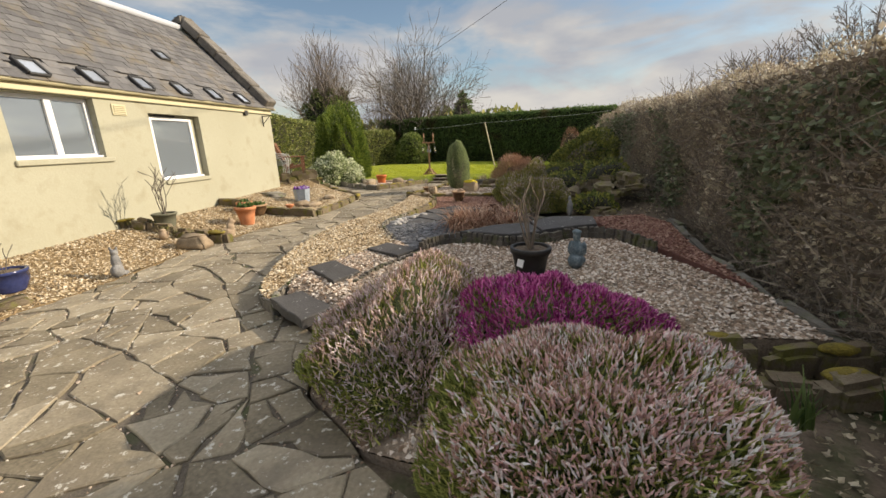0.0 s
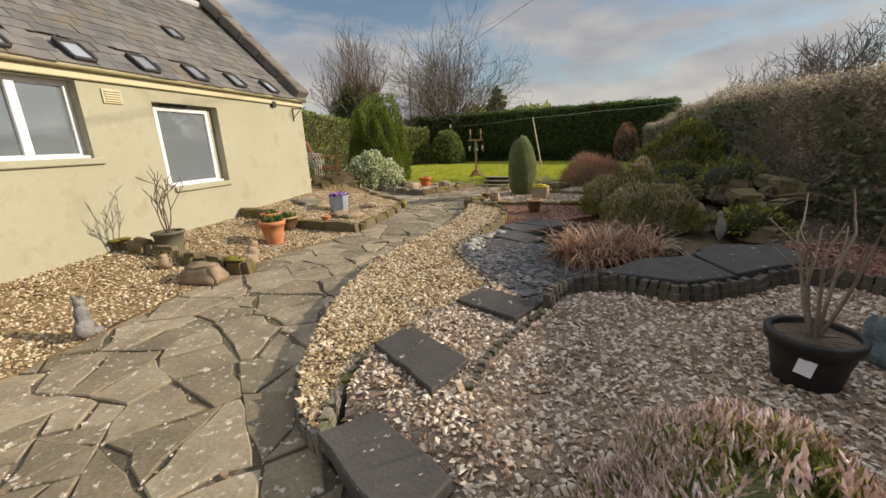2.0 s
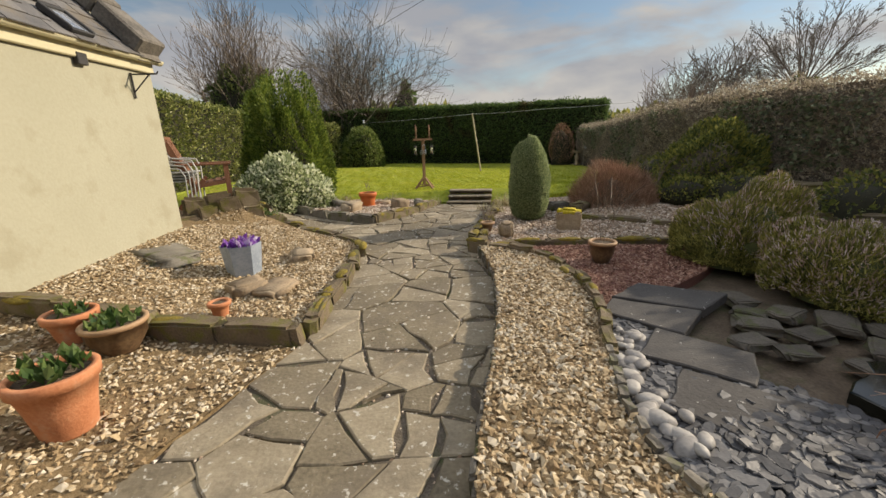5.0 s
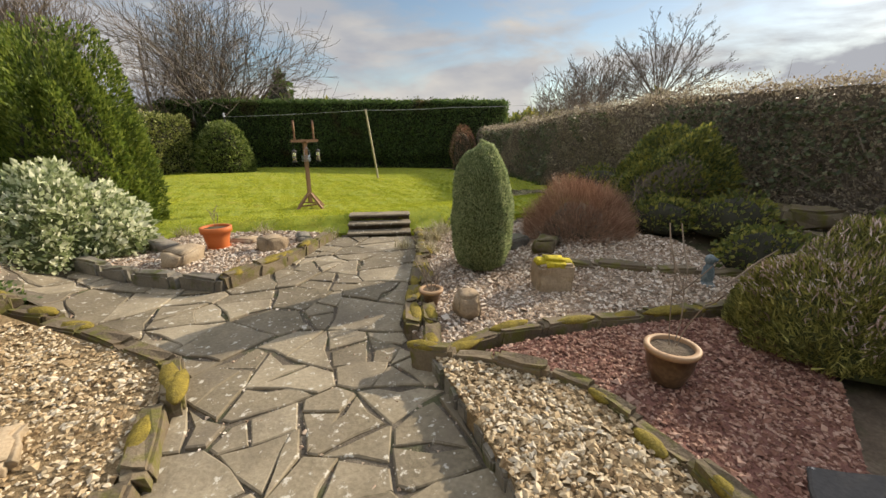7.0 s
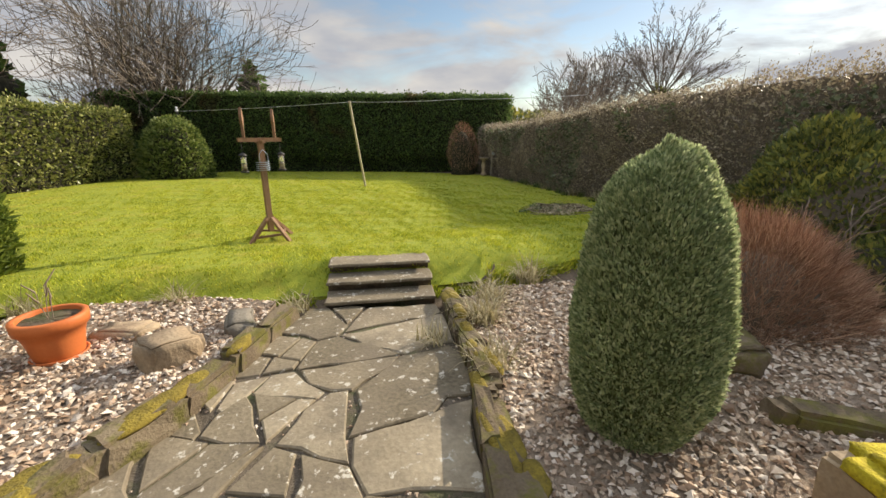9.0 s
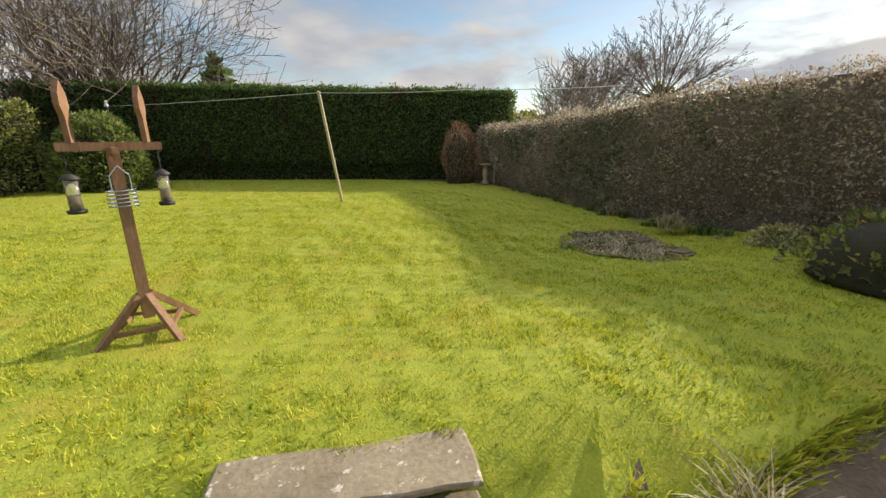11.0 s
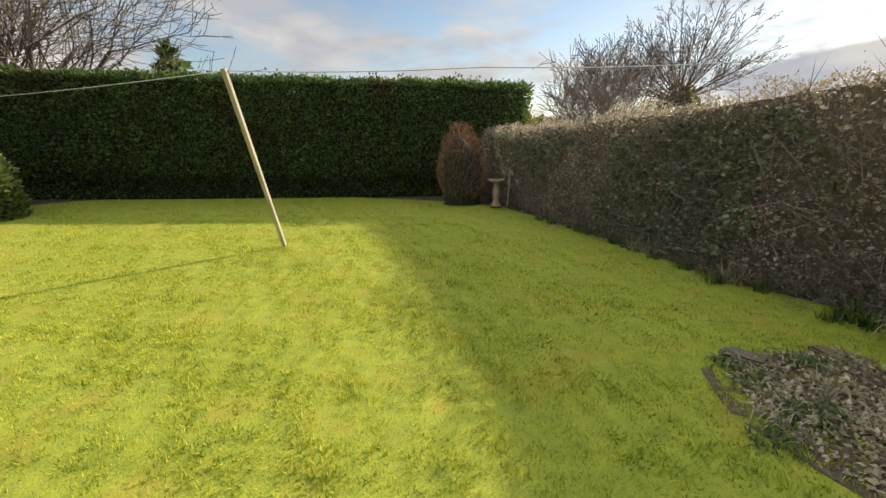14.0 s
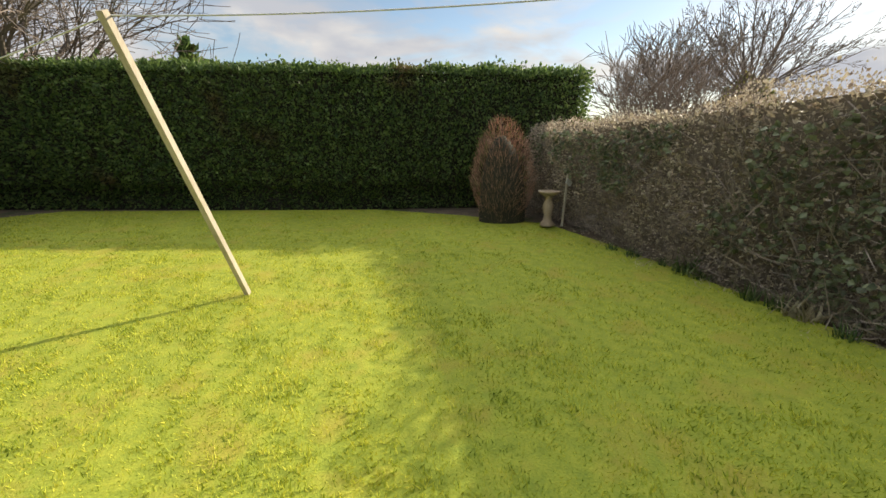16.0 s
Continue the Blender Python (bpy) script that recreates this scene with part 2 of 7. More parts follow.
M_TANCLAY = material("tan_statue_stone", [(0.24, 0.17, 0.11), (0.38, 0.29, 0.2)], 9, 0.85, 0.5, 60)
M_WOOD = material("stained_wood", [(0.11, 0.045, 0.022), (0.19, 0.085, 0.045), (0.28, 0.14, 0.08)], 4, 0.65, 0.3, 50, stretch=(1, 1, 0.25))
M_PALEWOOD = material("grey_pale_wood", [(0.30, 0.26, 0.19), (0.43, 0.38, 0.29), (0.52, 0.47, 0.37)], 6, 0.8, 0.3, 60, stretch=(1, 1, 0.2))
M_FEEDWOOD = material("feeder_wood", [(0.15, 0.075, 0.038), (0.25, 0.14, 0.08), (0.34, 0.215, 0.135)], 6, 0.75, 0.3, 60, stretch=(1, 1, 0.2))
M_BARK = material("bark", [(0.055, 0.045, 0.036), (0.11, 0.092, 0.075), (0.17, 0.145, 0.12)], 9, 0.9, 0.6, 60)
M_TWIG = material("pale_twig", [(0.163, 0.125, 0.094), (0.275, 0.219, 0.169)], 5, 0.85, 0.2, 40, island=0.3)
M_TWIG_GREY = material("grey_twig", [(0.12, 0.093, 0.07), (0.24, 0.195, 0.15), (0.34, 0.285, 0.22)], 5, 0.85, 0.2, 40, island=0.3)
M_TWIG_DARK = material("dark_twig", [(0.12, 0.098, 0.078), (0.215, 0.178, 0.145)], 5, 0.9, 0.2, 40, island=0.3)
M_WHITELINE = material("clothes_line", [(0.5, 0.5, 0.48), (0.6, 0.6, 0.58)], 4, 0.6, 0, 30)


def leaf_material(name, colours, translucent=0.42, rough=0.5, stain=None):
    return material(name, colours, 3.0, rough, 0, 20, island=0.75, translucent=translucent, stain=stain, stain_scale=0.8, stain_at=(0.56, 0.7))


M_LEAF_N = leaf_material("leylandii_spray", [(0.045, 0.085, 0.025), (0.10, 0.165, 0.045), (0.18, 0.26, 0.07)], stain=(0.12, 0.075, 0.035))
M_LEAF_E = leaf_material("ivy_hedge_leaf", [(0.27, 0.205, 0.15), (0.38, 0.32, 0.225), (0.48, 0.42, 0.285), (0.6, 0.51, 0.385)], 0.22)
M_LEAF_PALE = leaf_material("pale_yellow_leaf", [(0.22, 0.2, 0.07), (0.42, 0.38, 0.16), (0.62, 0.58, 0.32)])
M_IVY = leaf_material("ivy_leaf", [(0.07, 0.085, 0.04), (0.14, 0.165, 0.08), (0.25, 0.28, 0.16)], 0.3, 0.32)
M_LEAF_W = leaf_material("laurel_hedge_leaf", [(0.095, 0.125, 0.032), (0.205, 0.23, 0.065), (0.38, 0.38, 0.13)], 0.25, 0.38)
# near-black for solid cores: the shade deep inside foliage, put into colour
M_SHADE_CORE = material("hedge_core", [(0.022, 0.022, 0.013), (0.045, 0.042, 0.025)], 6, 0.95, 0.5, 30)
M_TWIGGY = material("twiggy_core", [(0.10, 0.08, 0.058), (0.20, 0.163, 0.12)], 14, 0.95, 0.6, 40)
# dark green for solid cores, painting a softer shade into foliage gaps
M_INNER = material("inner_shade_green", [(0.07, 0.085, 0.035), (0.13, 0.15, 0.06)], 20, 0.95, 0.6, 60)
M_LEAF_CON = leaf_material("conifer_spray", [(0.07, 0.11, 0.02), (0.15, 0.21, 0.034), (0.27, 0.32, 0.06)])
M_LEAF_BALL = leaf_material("clipped_bush_leaf", [(0.072, 0.112, 0.029), (0.154, 0.204, 0.052), (0.286, 0.326, 0.102)])
M_LEAF_VAR = leaf_material("variegated_leaf", [(0.144, 0.187, 0.072), (0.346, 0.403, 0.202), (0.691, 0.72, 0.475), (0.85, 0.85, 0.662)])
M_LEAF_TOP = leaf_material("topiary_needle", [(0.169, 0.224, 0.099), (0.325, 0.39, 0.189), (0.507, 0.548, 0.312)])
M_LEAF_HEBE = leaf_material("heath_leaf", [(0.14, 0.145, 0.045), (0.32, 0.32, 0.09), (0.55, 0.51, 0.16)])
M_LEAF_JUN = leaf_material("juniper_leaf", [(0.075, 0.10, 0.033), (0.18, 0.205, 0.052), (0.37, 0.34, 0.075)])
M_RUST = leaf_material("rust_twig", [(0.25, 0.14, 0.09), (0.48, 0.295, 0.195), (0.72, 0.52, 0.38)])
M_REDBUSH = leaf_material("russet_bush_leaf", [(0.21, 0.125, 0.08), (0.45, 0.27, 0.18), (0.66, 0.43, 0.30)])
M_REED = leaf_material("dry_reed", [(0.235, 0.118, 0.068), (0.469, 0.276, 0.179), (0.69, 0.497, 0.359)])
M_PALEGRASS = leaf_material("pale_dry_grass", [(0.22, 0.19, 0.09), (0.38, 0.33, 0.19), (0.5, 0.45, 0.3)])
M_GREENBLADE = leaf_material("bulb_leaf", [(0.04, 0.085, 0.022), (0.09, 0.15, 0.04), (0.17, 0.22, 0.07)])
M_H_PINK = leaf_material("pale_pink_heather_bloom", [(0.574, 0.359, 0.288), (0.88, 0.647, 0.601), (0.88, 0.855, 0.817)])
M_H_MAUVE = leaf_material("mauve_grey_heather_bloom", [(0.425, 0.311, 0.243), (0.725, 0.552, 0.485), (0.88, 0.782, 0.776)])
M_H_PURPLE = leaf_material("purple_heather_bloom", [(0.36, 0.055, 0.2), (0.64, 0.125, 0.39), (0.82, 0.32, 0.59)])
M_H_GREEN = leaf_material("heather_green", [(0.165, 0.193, 0.05), (0.33, 0.369, 0.09), (0.544, 0.543, 0.163)])
M_CROCUS = leaf_material("purple_flower", [(0.15, 0.04, 0.3), (0.3, 0.12, 0.5), (0.6, 0.5, 0.7)])

M_GLASS = bpy.data.materials.new("window_glass")
M_GLASS.use_nodes = True
_g = M_GLASS.node_tree.nodes["Principled BSDF"]
_g.inputs["Base Color"].default_value = (0.30, 0.34, 0.38, 1)
_g.inputs["Metallic"].default_value = 0.3
_g.inputs["Roughness"].default_value = 0.03
_g.inputs["Transmission Weight"].default_value = 0.35
_g.inputs["IOR"].default_value = 2.1
M_WATER = bpy.data.materials.new("pond_water")
M_WATER.use_nodes = True
_g = M_WATER.node_tree.nodes["Principled BSDF"]
_g.inputs["Base Color"].default_value = (0.012, 0.014, 0.01, 1)
_g.inputs["Roughness"].default_value = 0.08


# ---------- mesh helpers ----------
RNG = np.random.default_rng(7)


def mesh_arrays(name, V, F, smooth=False):
    """A mesh from arrays of vertices (n, 3) and equal-sided faces (m, k)."""
    V, F = np.asarray(V, np.float32), np.asarray(F, np.int32)
    me = bpy.data.meshes.new(name)
    k = F.shape[1]
    me.vertices.add(len(V))
    me.vertices.foreach_set("co", V.ravel())
    me.loops.add(F.size)
    me.loops.foreach_set("vertex_index", F.ravel())
    me.polygons.add(len(F))
    me.polygons.foreach_set("loop_start", np.arange(0, F.size, k, dtype=np.int32))
    me.polygons.foreach_set("loop_total", np.full(len(F), k, np.int32))
    me.polygons.foreach_set("use_smooth", np.full(len(F), smooth, bool))
    me.update(calc_edges=True)
    return me


def bm_mesh(name, bm, smooth=False):
    me = bpy.data.meshes.new(name)
    bmesh.ops.recalc_face_normals(bm, faces=bm.faces)
    bm.to_mesh(me)
    bm.free()
    if smooth:
        me.polygons.foreach_set("use_smooth", np.ones(len(me.polygons), bool))
    return me


def part(name, geometry, mat, parent=None, label="", smooth=False, at=None):
    """One mesh object, under a thing or part when parent is given."""
    if isinstance(geometry, bmesh.types.BMesh):
        geometry = bm_mesh(name, geometry, smooth)
    if mat and not geometry.materials:
        geometry.materials.append(mat)
    ob = new(name, geometry)
    if parent:
        ob.parent = parent
    if at is not None:
        ob.matrix_basis = at
    if label:
        ob["label"] = label
    return ob


def thing(name, at, label, category, group=""):
    ob = new(name)
    ob.empty_display_size = 0.1
    ob.matrix_basis = at
    return tagged(ob, label, category, group)


def joined(pieces):
    """Join (V, F) pieces with equal face size."""
    vs, fs, n = [], [], 0
    for V, F in pieces:
        vs.append(V)
        fs.append(np.asarray(F) + n)
        n += len(V)
    return np.concatenate(vs), np.concatenate(fs)


def box_bm(sx, sy, sz, bevel=0.0, at=(0, 0, 0), bm=None, rot=None, segments=1):
    """A bevelled box, its base at z = at.z."""
    b = bmesh.new()
    bmesh.ops.create_cube(b, size=1)
    bmesh.ops.scale(b, vec=(sx, sy, sz), verts=b.verts)
    if bevel:
        bmesh.ops.bevel(b, geom=b.edges[:], offset=bevel, segments=segments, affect="EDGES")
    m = Matrix.Translation(Vector(at) + Vector((0, 0, sz / 2)))
    if rot is not None:
        m = m @ rot
    bmesh.ops.transform(b, matrix=m, verts=b.verts)
    if bm is None:
        return b
    me = bpy.data.meshes.new("tmp")
    b.to_mesh(me)
    b.free()
    bm.from_mesh(me)
    bpy.data.meshes.remove(me)
    return bm


def bar_bm(a, b, r, sides=8, r2=None, bm=None, square=False):
    """A round or square bar from a to b."""
    bm = bm or bmesh.new()
    a, b = Vector(a), Vector(b)
    r2 = r if r2 is None else r2
    q = (b - a).to_track_quat("Z", "Y").to_matrix()
    n = 4 if square else sides
    rings = []
    for p, rr in ((a, r), (b, r2)):
        k = rr * (1.414 if square else 1)
        rings.append([bm.verts.new(p + q @ Vector((k * math.cos(2 * math.pi * (i + 0.5) / n), k * math.sin(2 * math.pi * (i + 0.5) / n), 0))) for i in range(n)])
    for i in range(n):
        bm.faces.new((rings[0][i], rings[0][(i + 1) % n], rings[1][(i + 1) % n], rings[1][i]))
    bm.faces.new(rings[0][::-1])
    bm.faces.new(rings[1])
    return bm


def lathe_bm(profile, sides=28, bm=None):
    """Turns a profile of (r, z) about z."""
    bm = bm or bmesh.new()
    rings = []
    for r, z in profile:
        if r < 1e-5:
            rings.append([bm.verts.new((0, 0, z))])
        else:
            rings.append([bm.verts.new((r * math.cos(2 * math.pi * i / sides), r * math.sin(2 * math.pi * i / sides), z)) for i in range(sides)])
    for A, B in zip(rings, rings[1:]):
        for i in range(sides):
            j = (i + 1) % sides
            if len(A) == 1 and len(B) > 1:
                bm.faces.new((A[0], B[j], B[i]))
            elif len(B) == 1 and len(A) > 1:
                bm.faces.new((A[i], A[j], B[0]))
            elif len(A) > 1:
                bm.faces.new((A[i], A[j], B[j], B[i]))
    return bm


def rock_bm(sx, sy, sz, seed, detail=2, rough=0.16, flat=0.5, worn=0.16):
    """An uneven stone, its base at z = 0."""
    bm = bmesh.new()
    bmesh.ops.create_cube(bm, size=1)
    bmesh.ops.bevel(bm, geom=bm.edges[:], offset=worn, segments=2, affect="EDGES")
    bmesh.ops.subdivide_edges(bm, edges=bm.edges[:], cuts=1 if detail < 3 else 2, use_grid_fill=True)
    off = Vector((seed * 3.71, seed * 1.37, seed * 7.3))
    for v in bm.verts:
        d = noise.noise_vector(v.co * 1.6 + off) * rough + noise.noise_vector(v.co * 4.5 + off) * rough * 0.4
        v.co += d
        v.co = Vector((v.co.x * sx, v.co.y * sy, (v.co.z + flat) * sz))
    return bm


def waves(P, f, seed):
    """Cheap smooth noise in [-1, 1] over points (n, 3)."""
    r = np.random.default_rng(seed)
    s = np.zeros(len(P))
    for i in range(6):
        k = r.normal(size=3)
        k /= np.linalg.norm(k)
        s += np.sin(P @ k * f * (0.6 + 0.3 * i) + r.uniform(0, 6.3))
    return s / 3.2


LEAF = (np.array([(0, 0, 0), (0.30, 0.08, 0.5), (0, 0, 1), (-0.30, 0.08, 0.5)]), np.array([(0, 1, 2), (0, 2, 3)]))
BLADE = (np.array([(-0.05, 0, 0), (0.05, 0, 0), (0.0, 0.10, 1)]), np.array([(0, 1, 2)]))
NEEDLE = (np.array([(0.06, 0, 0), (-0.03, 0.05, 0), (-0.03, -0.05, 0), (0, 0, 1)]), np.array([(0, 1, 3), (1, 2, 3), (2, 0, 3)]))
_s = np.array([(1, 0.3, 0.1), (-0.8, 0.7, -0.1), (-0.5, -0.9, 0.15), (0.6, -0.7, -0.15), (0.1, 0.05, 0.75)])
PEBBLE = (_s, np.array([(0, 1, 4), (1, 2, 4), (2, 3, 4), (3, 0, 4), (0, 2, 1), (0, 3, 2)]))

_c = np.array([(1, 0.1), (0.45, 0.85), (-0.6, 0.7), (-1, -0.15), (-0.4, -0.8), (0.6, -0.75)])
CHIP = (np.vstack([np.column_stack([_c, np.zeros(6)]), np.column_stack([_c * 0.9, np.ones(6)])]),
        np.array([(i, (i + 1) % 6, 6 + (i + 1) % 6) for i in range(6)] + [(i, 6 + (i + 1) % 6, 6 + i) for i in range(6)] + [(6, 6 + i, 7 + i) for i in range(1, 5)]))


def spike_template():
    """A flowering heath tip: a stem ringed by small bells."""
    V, F = [], []
    for k, (r, z) in enumerate(((0.03, 0), (0.14, 0.35), (0.07, 0.5), (0.12, 0.66))):
        for i in range(3):
            a = i * math.pi * 2 / 3 + k * 0.8
            V.append((r * math.cos(a), r * math.sin(a), z))
        if k:
            o = 3 * k
            for i in range(3):
                j = (i + 1) % 3
                F += [(o - 3 + i, o - 3 + j, o + j), (o - 3 + i, o + j, o + i)]
    V.append((0, 0, 1.0))
    F += [(9, 10, 12), (10, 11, 12), (11, 9, 12)]
    return np.array(V), np.array(F)


SPIKE = spike_template()


def scatter(template, pos, axis, scale, rng, flat=None):
    """Copies of a template (V, F), its z along axis, as arrays."""
    tv, tf = template
    n = len(pos)
    axis = axis / np.maximum(np.linalg.norm(axis, axis=1, keepdims=True), 1e-9)
    ref = rng.normal(size=(n, 3)) if flat is None else flat
    u = np.cross(axis, ref)
    u /= np.maximum(np.linalg.norm(u, axis=1, keepdims=True), 1e-9)
    v = np.cross(axis, u)
    scale = np.broadcast_to(np.asarray(scale, float).reshape(-1, 1) if np.ndim(scale) < 2 else scale, (n, 1 if np.ndim(scale) < 2 else 3))
    if scale.shape[1] == 1:
        scale = np.repeat(scale, 3, 1)
    V = pos[:, None] + tv[None, :, 0, None] * (u * scale[:, :1])[:, None] + tv[None, :, 1, None] * (v * scale[:, 1:2])[:, None] + tv[None, :, 2, None] * (axis * scale[:, 2:3])[:, None]
    F = tf[None] + (np.arange(n) * len(tv))[:, None, None]
    return V.reshape(-1, 3), F.reshape(-1, tf.shape[1])


def inside(poly, X, Y):
    """Which points lie in a polygon."""
    P = np.asarray(poly, float)
    hit = np.zeros(np.shape(X), bool)
    for (x1, y1), (x2, y2) in zip(P, np.roll(P, -1, 0)):
        c = ((y1 > Y) != (y2 > Y))
        with np.errstate(divide="ignore", invalid="ignore"):
            hit ^= c & (X < (x2 - x1) * (Y - y1) / (y2 - y1 + 1e-12) + x1)
    return hit


def smooth_line(pts, step=0.15):
    """Points along a Catmull-Rom curve."""
    P = np.asarray(pts, float)
    P = np.vstack([2 * P[0] - P[1], P, 2 * P[-1] - P[-2]])
    out = []
    for i in range(1, len(P) - 2):
        n = max(2, int(np.linalg.norm(P[i + 1] - P[i]) / step))
        for t in np.arange(n) / n:
            a, b, c, d = P[i - 1], P[i], P[i + 1], P[i + 2]
            out.append(0.5 * (2 * b + (c - a) * t + (2 * a - 5 * b + 4 * c - d) * t * t + (3 * b - a - 3 * c + d) * t ** 3))
    out.append(P[-2])
    return np.array(out)


# ---------- lie of the land ----------
def step01(v, a, b):
    t = np.clip((np.asarray(v, float) - a) / (b - a), 0, 1)
    return t * t * (3 - 2 * t)


WALL_A = radians(11)
WALL_D = np.array([math.sin(WALL_A), math.cos(WALL_A)])
WALL_N = np.array([math.cos(WALL_A), -math.sin(WALL_A)])
CORNER = np.array([-4.9, 12.25])


def lawn_z(x, y):
    return 0.34 - 0.23 * step01(y, 14.7, 17.2) - 0.025 * (np.clip(x, -3, 5) - 1) * step01(y, 15, 17.5) - 0.02 * step01(y, 17, 20)


def bed_z(x, y):
    """Height of the beds and path: nearly level, rising to the house and to the rockery."""
    x, y = np.asarray(x, float), np.asarray(y, float)
    z = -0.10 + 0.08 * step01(y, 4.5, 8.0) + 0.10 * step01(y, 8.0, 13.5)
    off = (x - CORNER[0]) * WALL_N[0] + (y - CORNER[1]) * WALL_N[1]
    z = z + 0.22 * (1 - step01(off, 0.1, 1.9)) * step01(-y, -15, -12.5)
    z = z + 0.16 * step01(x - 0.12 * (y - 8), 0.0, 2.0) * step01(y, 10.3, 12.0) * step01(-y, -14.6, -13.8)
    z = z + 0.25 * step01(x - 0.25 * (y - 6), 1.6, 3.2) * step01(y, 6.0, 8.5)
    z = z + 0.33 * step01(y, 12.45, 12.95) * (1 - step01(x, -4.35, -3.7)) * step01(-y, -15.2, -14.4)
    return z


def land_z(x, y):
    edge = 15.0 - 0.35 * np.asarray(x, float)
    edge = np.where(np.asarray(x) > 1.2, 14.3 - 0.2 * (np.clip(x, 1.2, 4.5) - 1.2), edge)
    k = step01(y, edge - 0.25, edge + 0.15)
    return bed_z(x, y) * (1 - k) + lawn_z(x, y) * k


from mathutils.geometry import delaunay_2d_cdt


def sheet(poly, zf, lift, cell, name, jitter=0.0):
    """A surface inside a polygon, following a height, as a mesh."""
    P = np.asarray(poly, float)
    lo, hi = P.min(0), P.max(0)
    gx, gy = np.meshgrid(np.arange(lo[0], hi[0], cell), np.arange(lo[1], hi[1], cell))
    gx, gy = gx.ravel() + RNG.uniform(-0.2, 0.2, gx.size) * cell, gy.ravel() + RNG.uniform(-0.2, 0.2, gx.size) * cell
    k = inside(P, gx, gy)
    pts = [Vector(p) for p in P] + [Vector((a, b)) for a, b in zip(gx[k], gy[k])]
    v, _, f, *_ = delaunay_2d_cdt(pts, [], [list(range(len(P)))], 1, 1e-5)
    v = np.array([tuple(p) for p in v])
    z = zf(v[:, 0], v[:, 1]) + lift + RNG.uniform(-jitter, jitter, len(v))
    F = np.array([t for t in f if len(t) == 3])
    a, b, c = v[F[:, 0]], v[F[:, 1]], v[F[:, 2]]
    flip = ((b - a)[:, 0] * (c - a)[:, 1] - (b - a)[:, 1] * (c - a)[:, 0]) < 0
    F[flip] = F[flip][:, ::-1]
    return mesh_arrays(name, np.column_stack([v, z]), F, True)


def in_poly(poly, n, rng):
    P = np.asarray(poly, float)
    lo, hi = P.min(0), P.max(0)
    pts = rng.uniform(lo, hi, (n, 2))
    return pts[inside(P, pts[:, 0], pts[:, 1])]


def area(poly):
    P = np.asarray(poly, float)
    Q = np.roll(P, -1, 0)
    return abs((P[:, 0] * Q[:, 1] - P[:, 1] * Q[:, 0]).sum()) / 2


def gravel_bed(name, poly, lift, mat_bed, mat_stone, size, density, label, seed, stone="pebbles", flat=0.7, fall=None):
    rng = np.random.default_rng(seed)
    drop = (lambda x, y: 0.0) if fall is None else (lambda x, y: -(lift - 0.01) * (1 - step01(rim(fall, np.column_stack([x, y])), 0.02, 0.5)))
    bed = part(name, sheet(poly, lambda x, y: bed_z(x, y) + drop(x, y), lift, 0.2, name, 0.006), mat_bed)
    tagged(bed, label, "gravel", kind="structure")
    P = np.asarray(poly, float)
    # earth side of the bed below its outline
    E = np.concatenate([np.linspace(a, b, max(2, int(np.hypot(*(b - a)) / 0.12)), endpoint=False) for a, b in zip(P, np.roll(P, -1, 0))])
    top = bed_z(E[:, 0], E[:, 1]) + drop(E[:, 0], E[:, 1]) + lift - 0.002
    i = np.arange(len(E))
    j = (i + 1) % len(E)
    part("bed_side", mesh_arrays("bed_side", np.concatenate([np.column_stack([E, top]), np.column_stack([E, top - lift - 0.2])]), np.stack([i, j, j + len(E), i + len(E)], -1)), mat_bed, bed)
    box = np.prod(P.max(0) - P.min(0))
    pts = in_poly(poly, int(density * box), rng)
    pts = pts[pts[:, 1] > 0.3]
    n = len(pts)
    s = size * rng.lognormal(0, 0.28, n)
    pos = np.column_stack([pts, bed_z(pts[:, 0], pts[:, 1]) + drop(pts[:, 0], pts[:, 1]) + lift + 0.25 * s])
    axis = np.column_stack([rng.normal(0, 0.45, (n, 2)), np.ones(n)])
    V, F = scatter(PEBBLE, pos, axis, np.column_stack([s, s * rng.uniform(0.6, 1, n), s * flat]), rng)
    ob = part(stone, mesh_arrays(stone, V, F), mat_stone, bed)
    ob["kind"] = "stuff"
    return bed


# ---------- ground ----------
def ground_mesh():
    xs = np.concatenate([[-900, -200, -60, -25], np.arange(-14, 14.01, 0.35), [25, 60, 200, 900]])
    ys = np.concatenate([[-600, -100, -25], np.arange(-8, 36.01, 0.35), [50, 90, 250, 1200]])
    X, Y = np.meshgrid(xs, ys)
    Z = land_z(X, Y) - 0.05
    far = step01(np.hypot(X, Y - 14), 24, 40)
    Z = Z * (1 - far)
    n, m = X.shape
    V = np.column_stack([X.ravel(), Y.ravel(), Z.ravel()])
    i = np.arange(n * m).reshape(n, m)
    F = np.stack([i[:-1, :-1], i[:-1, 1:], i[1:, 1:], i[1:, :-1]], -1).reshape(-1, 4)
    return mesh_arrays("ground", V, F, True)


ground = part("ground", ground_mesh(), M_SOIL)
tagged(ground, "dark brown garden soil with moss patches", "ground", kind="structure")

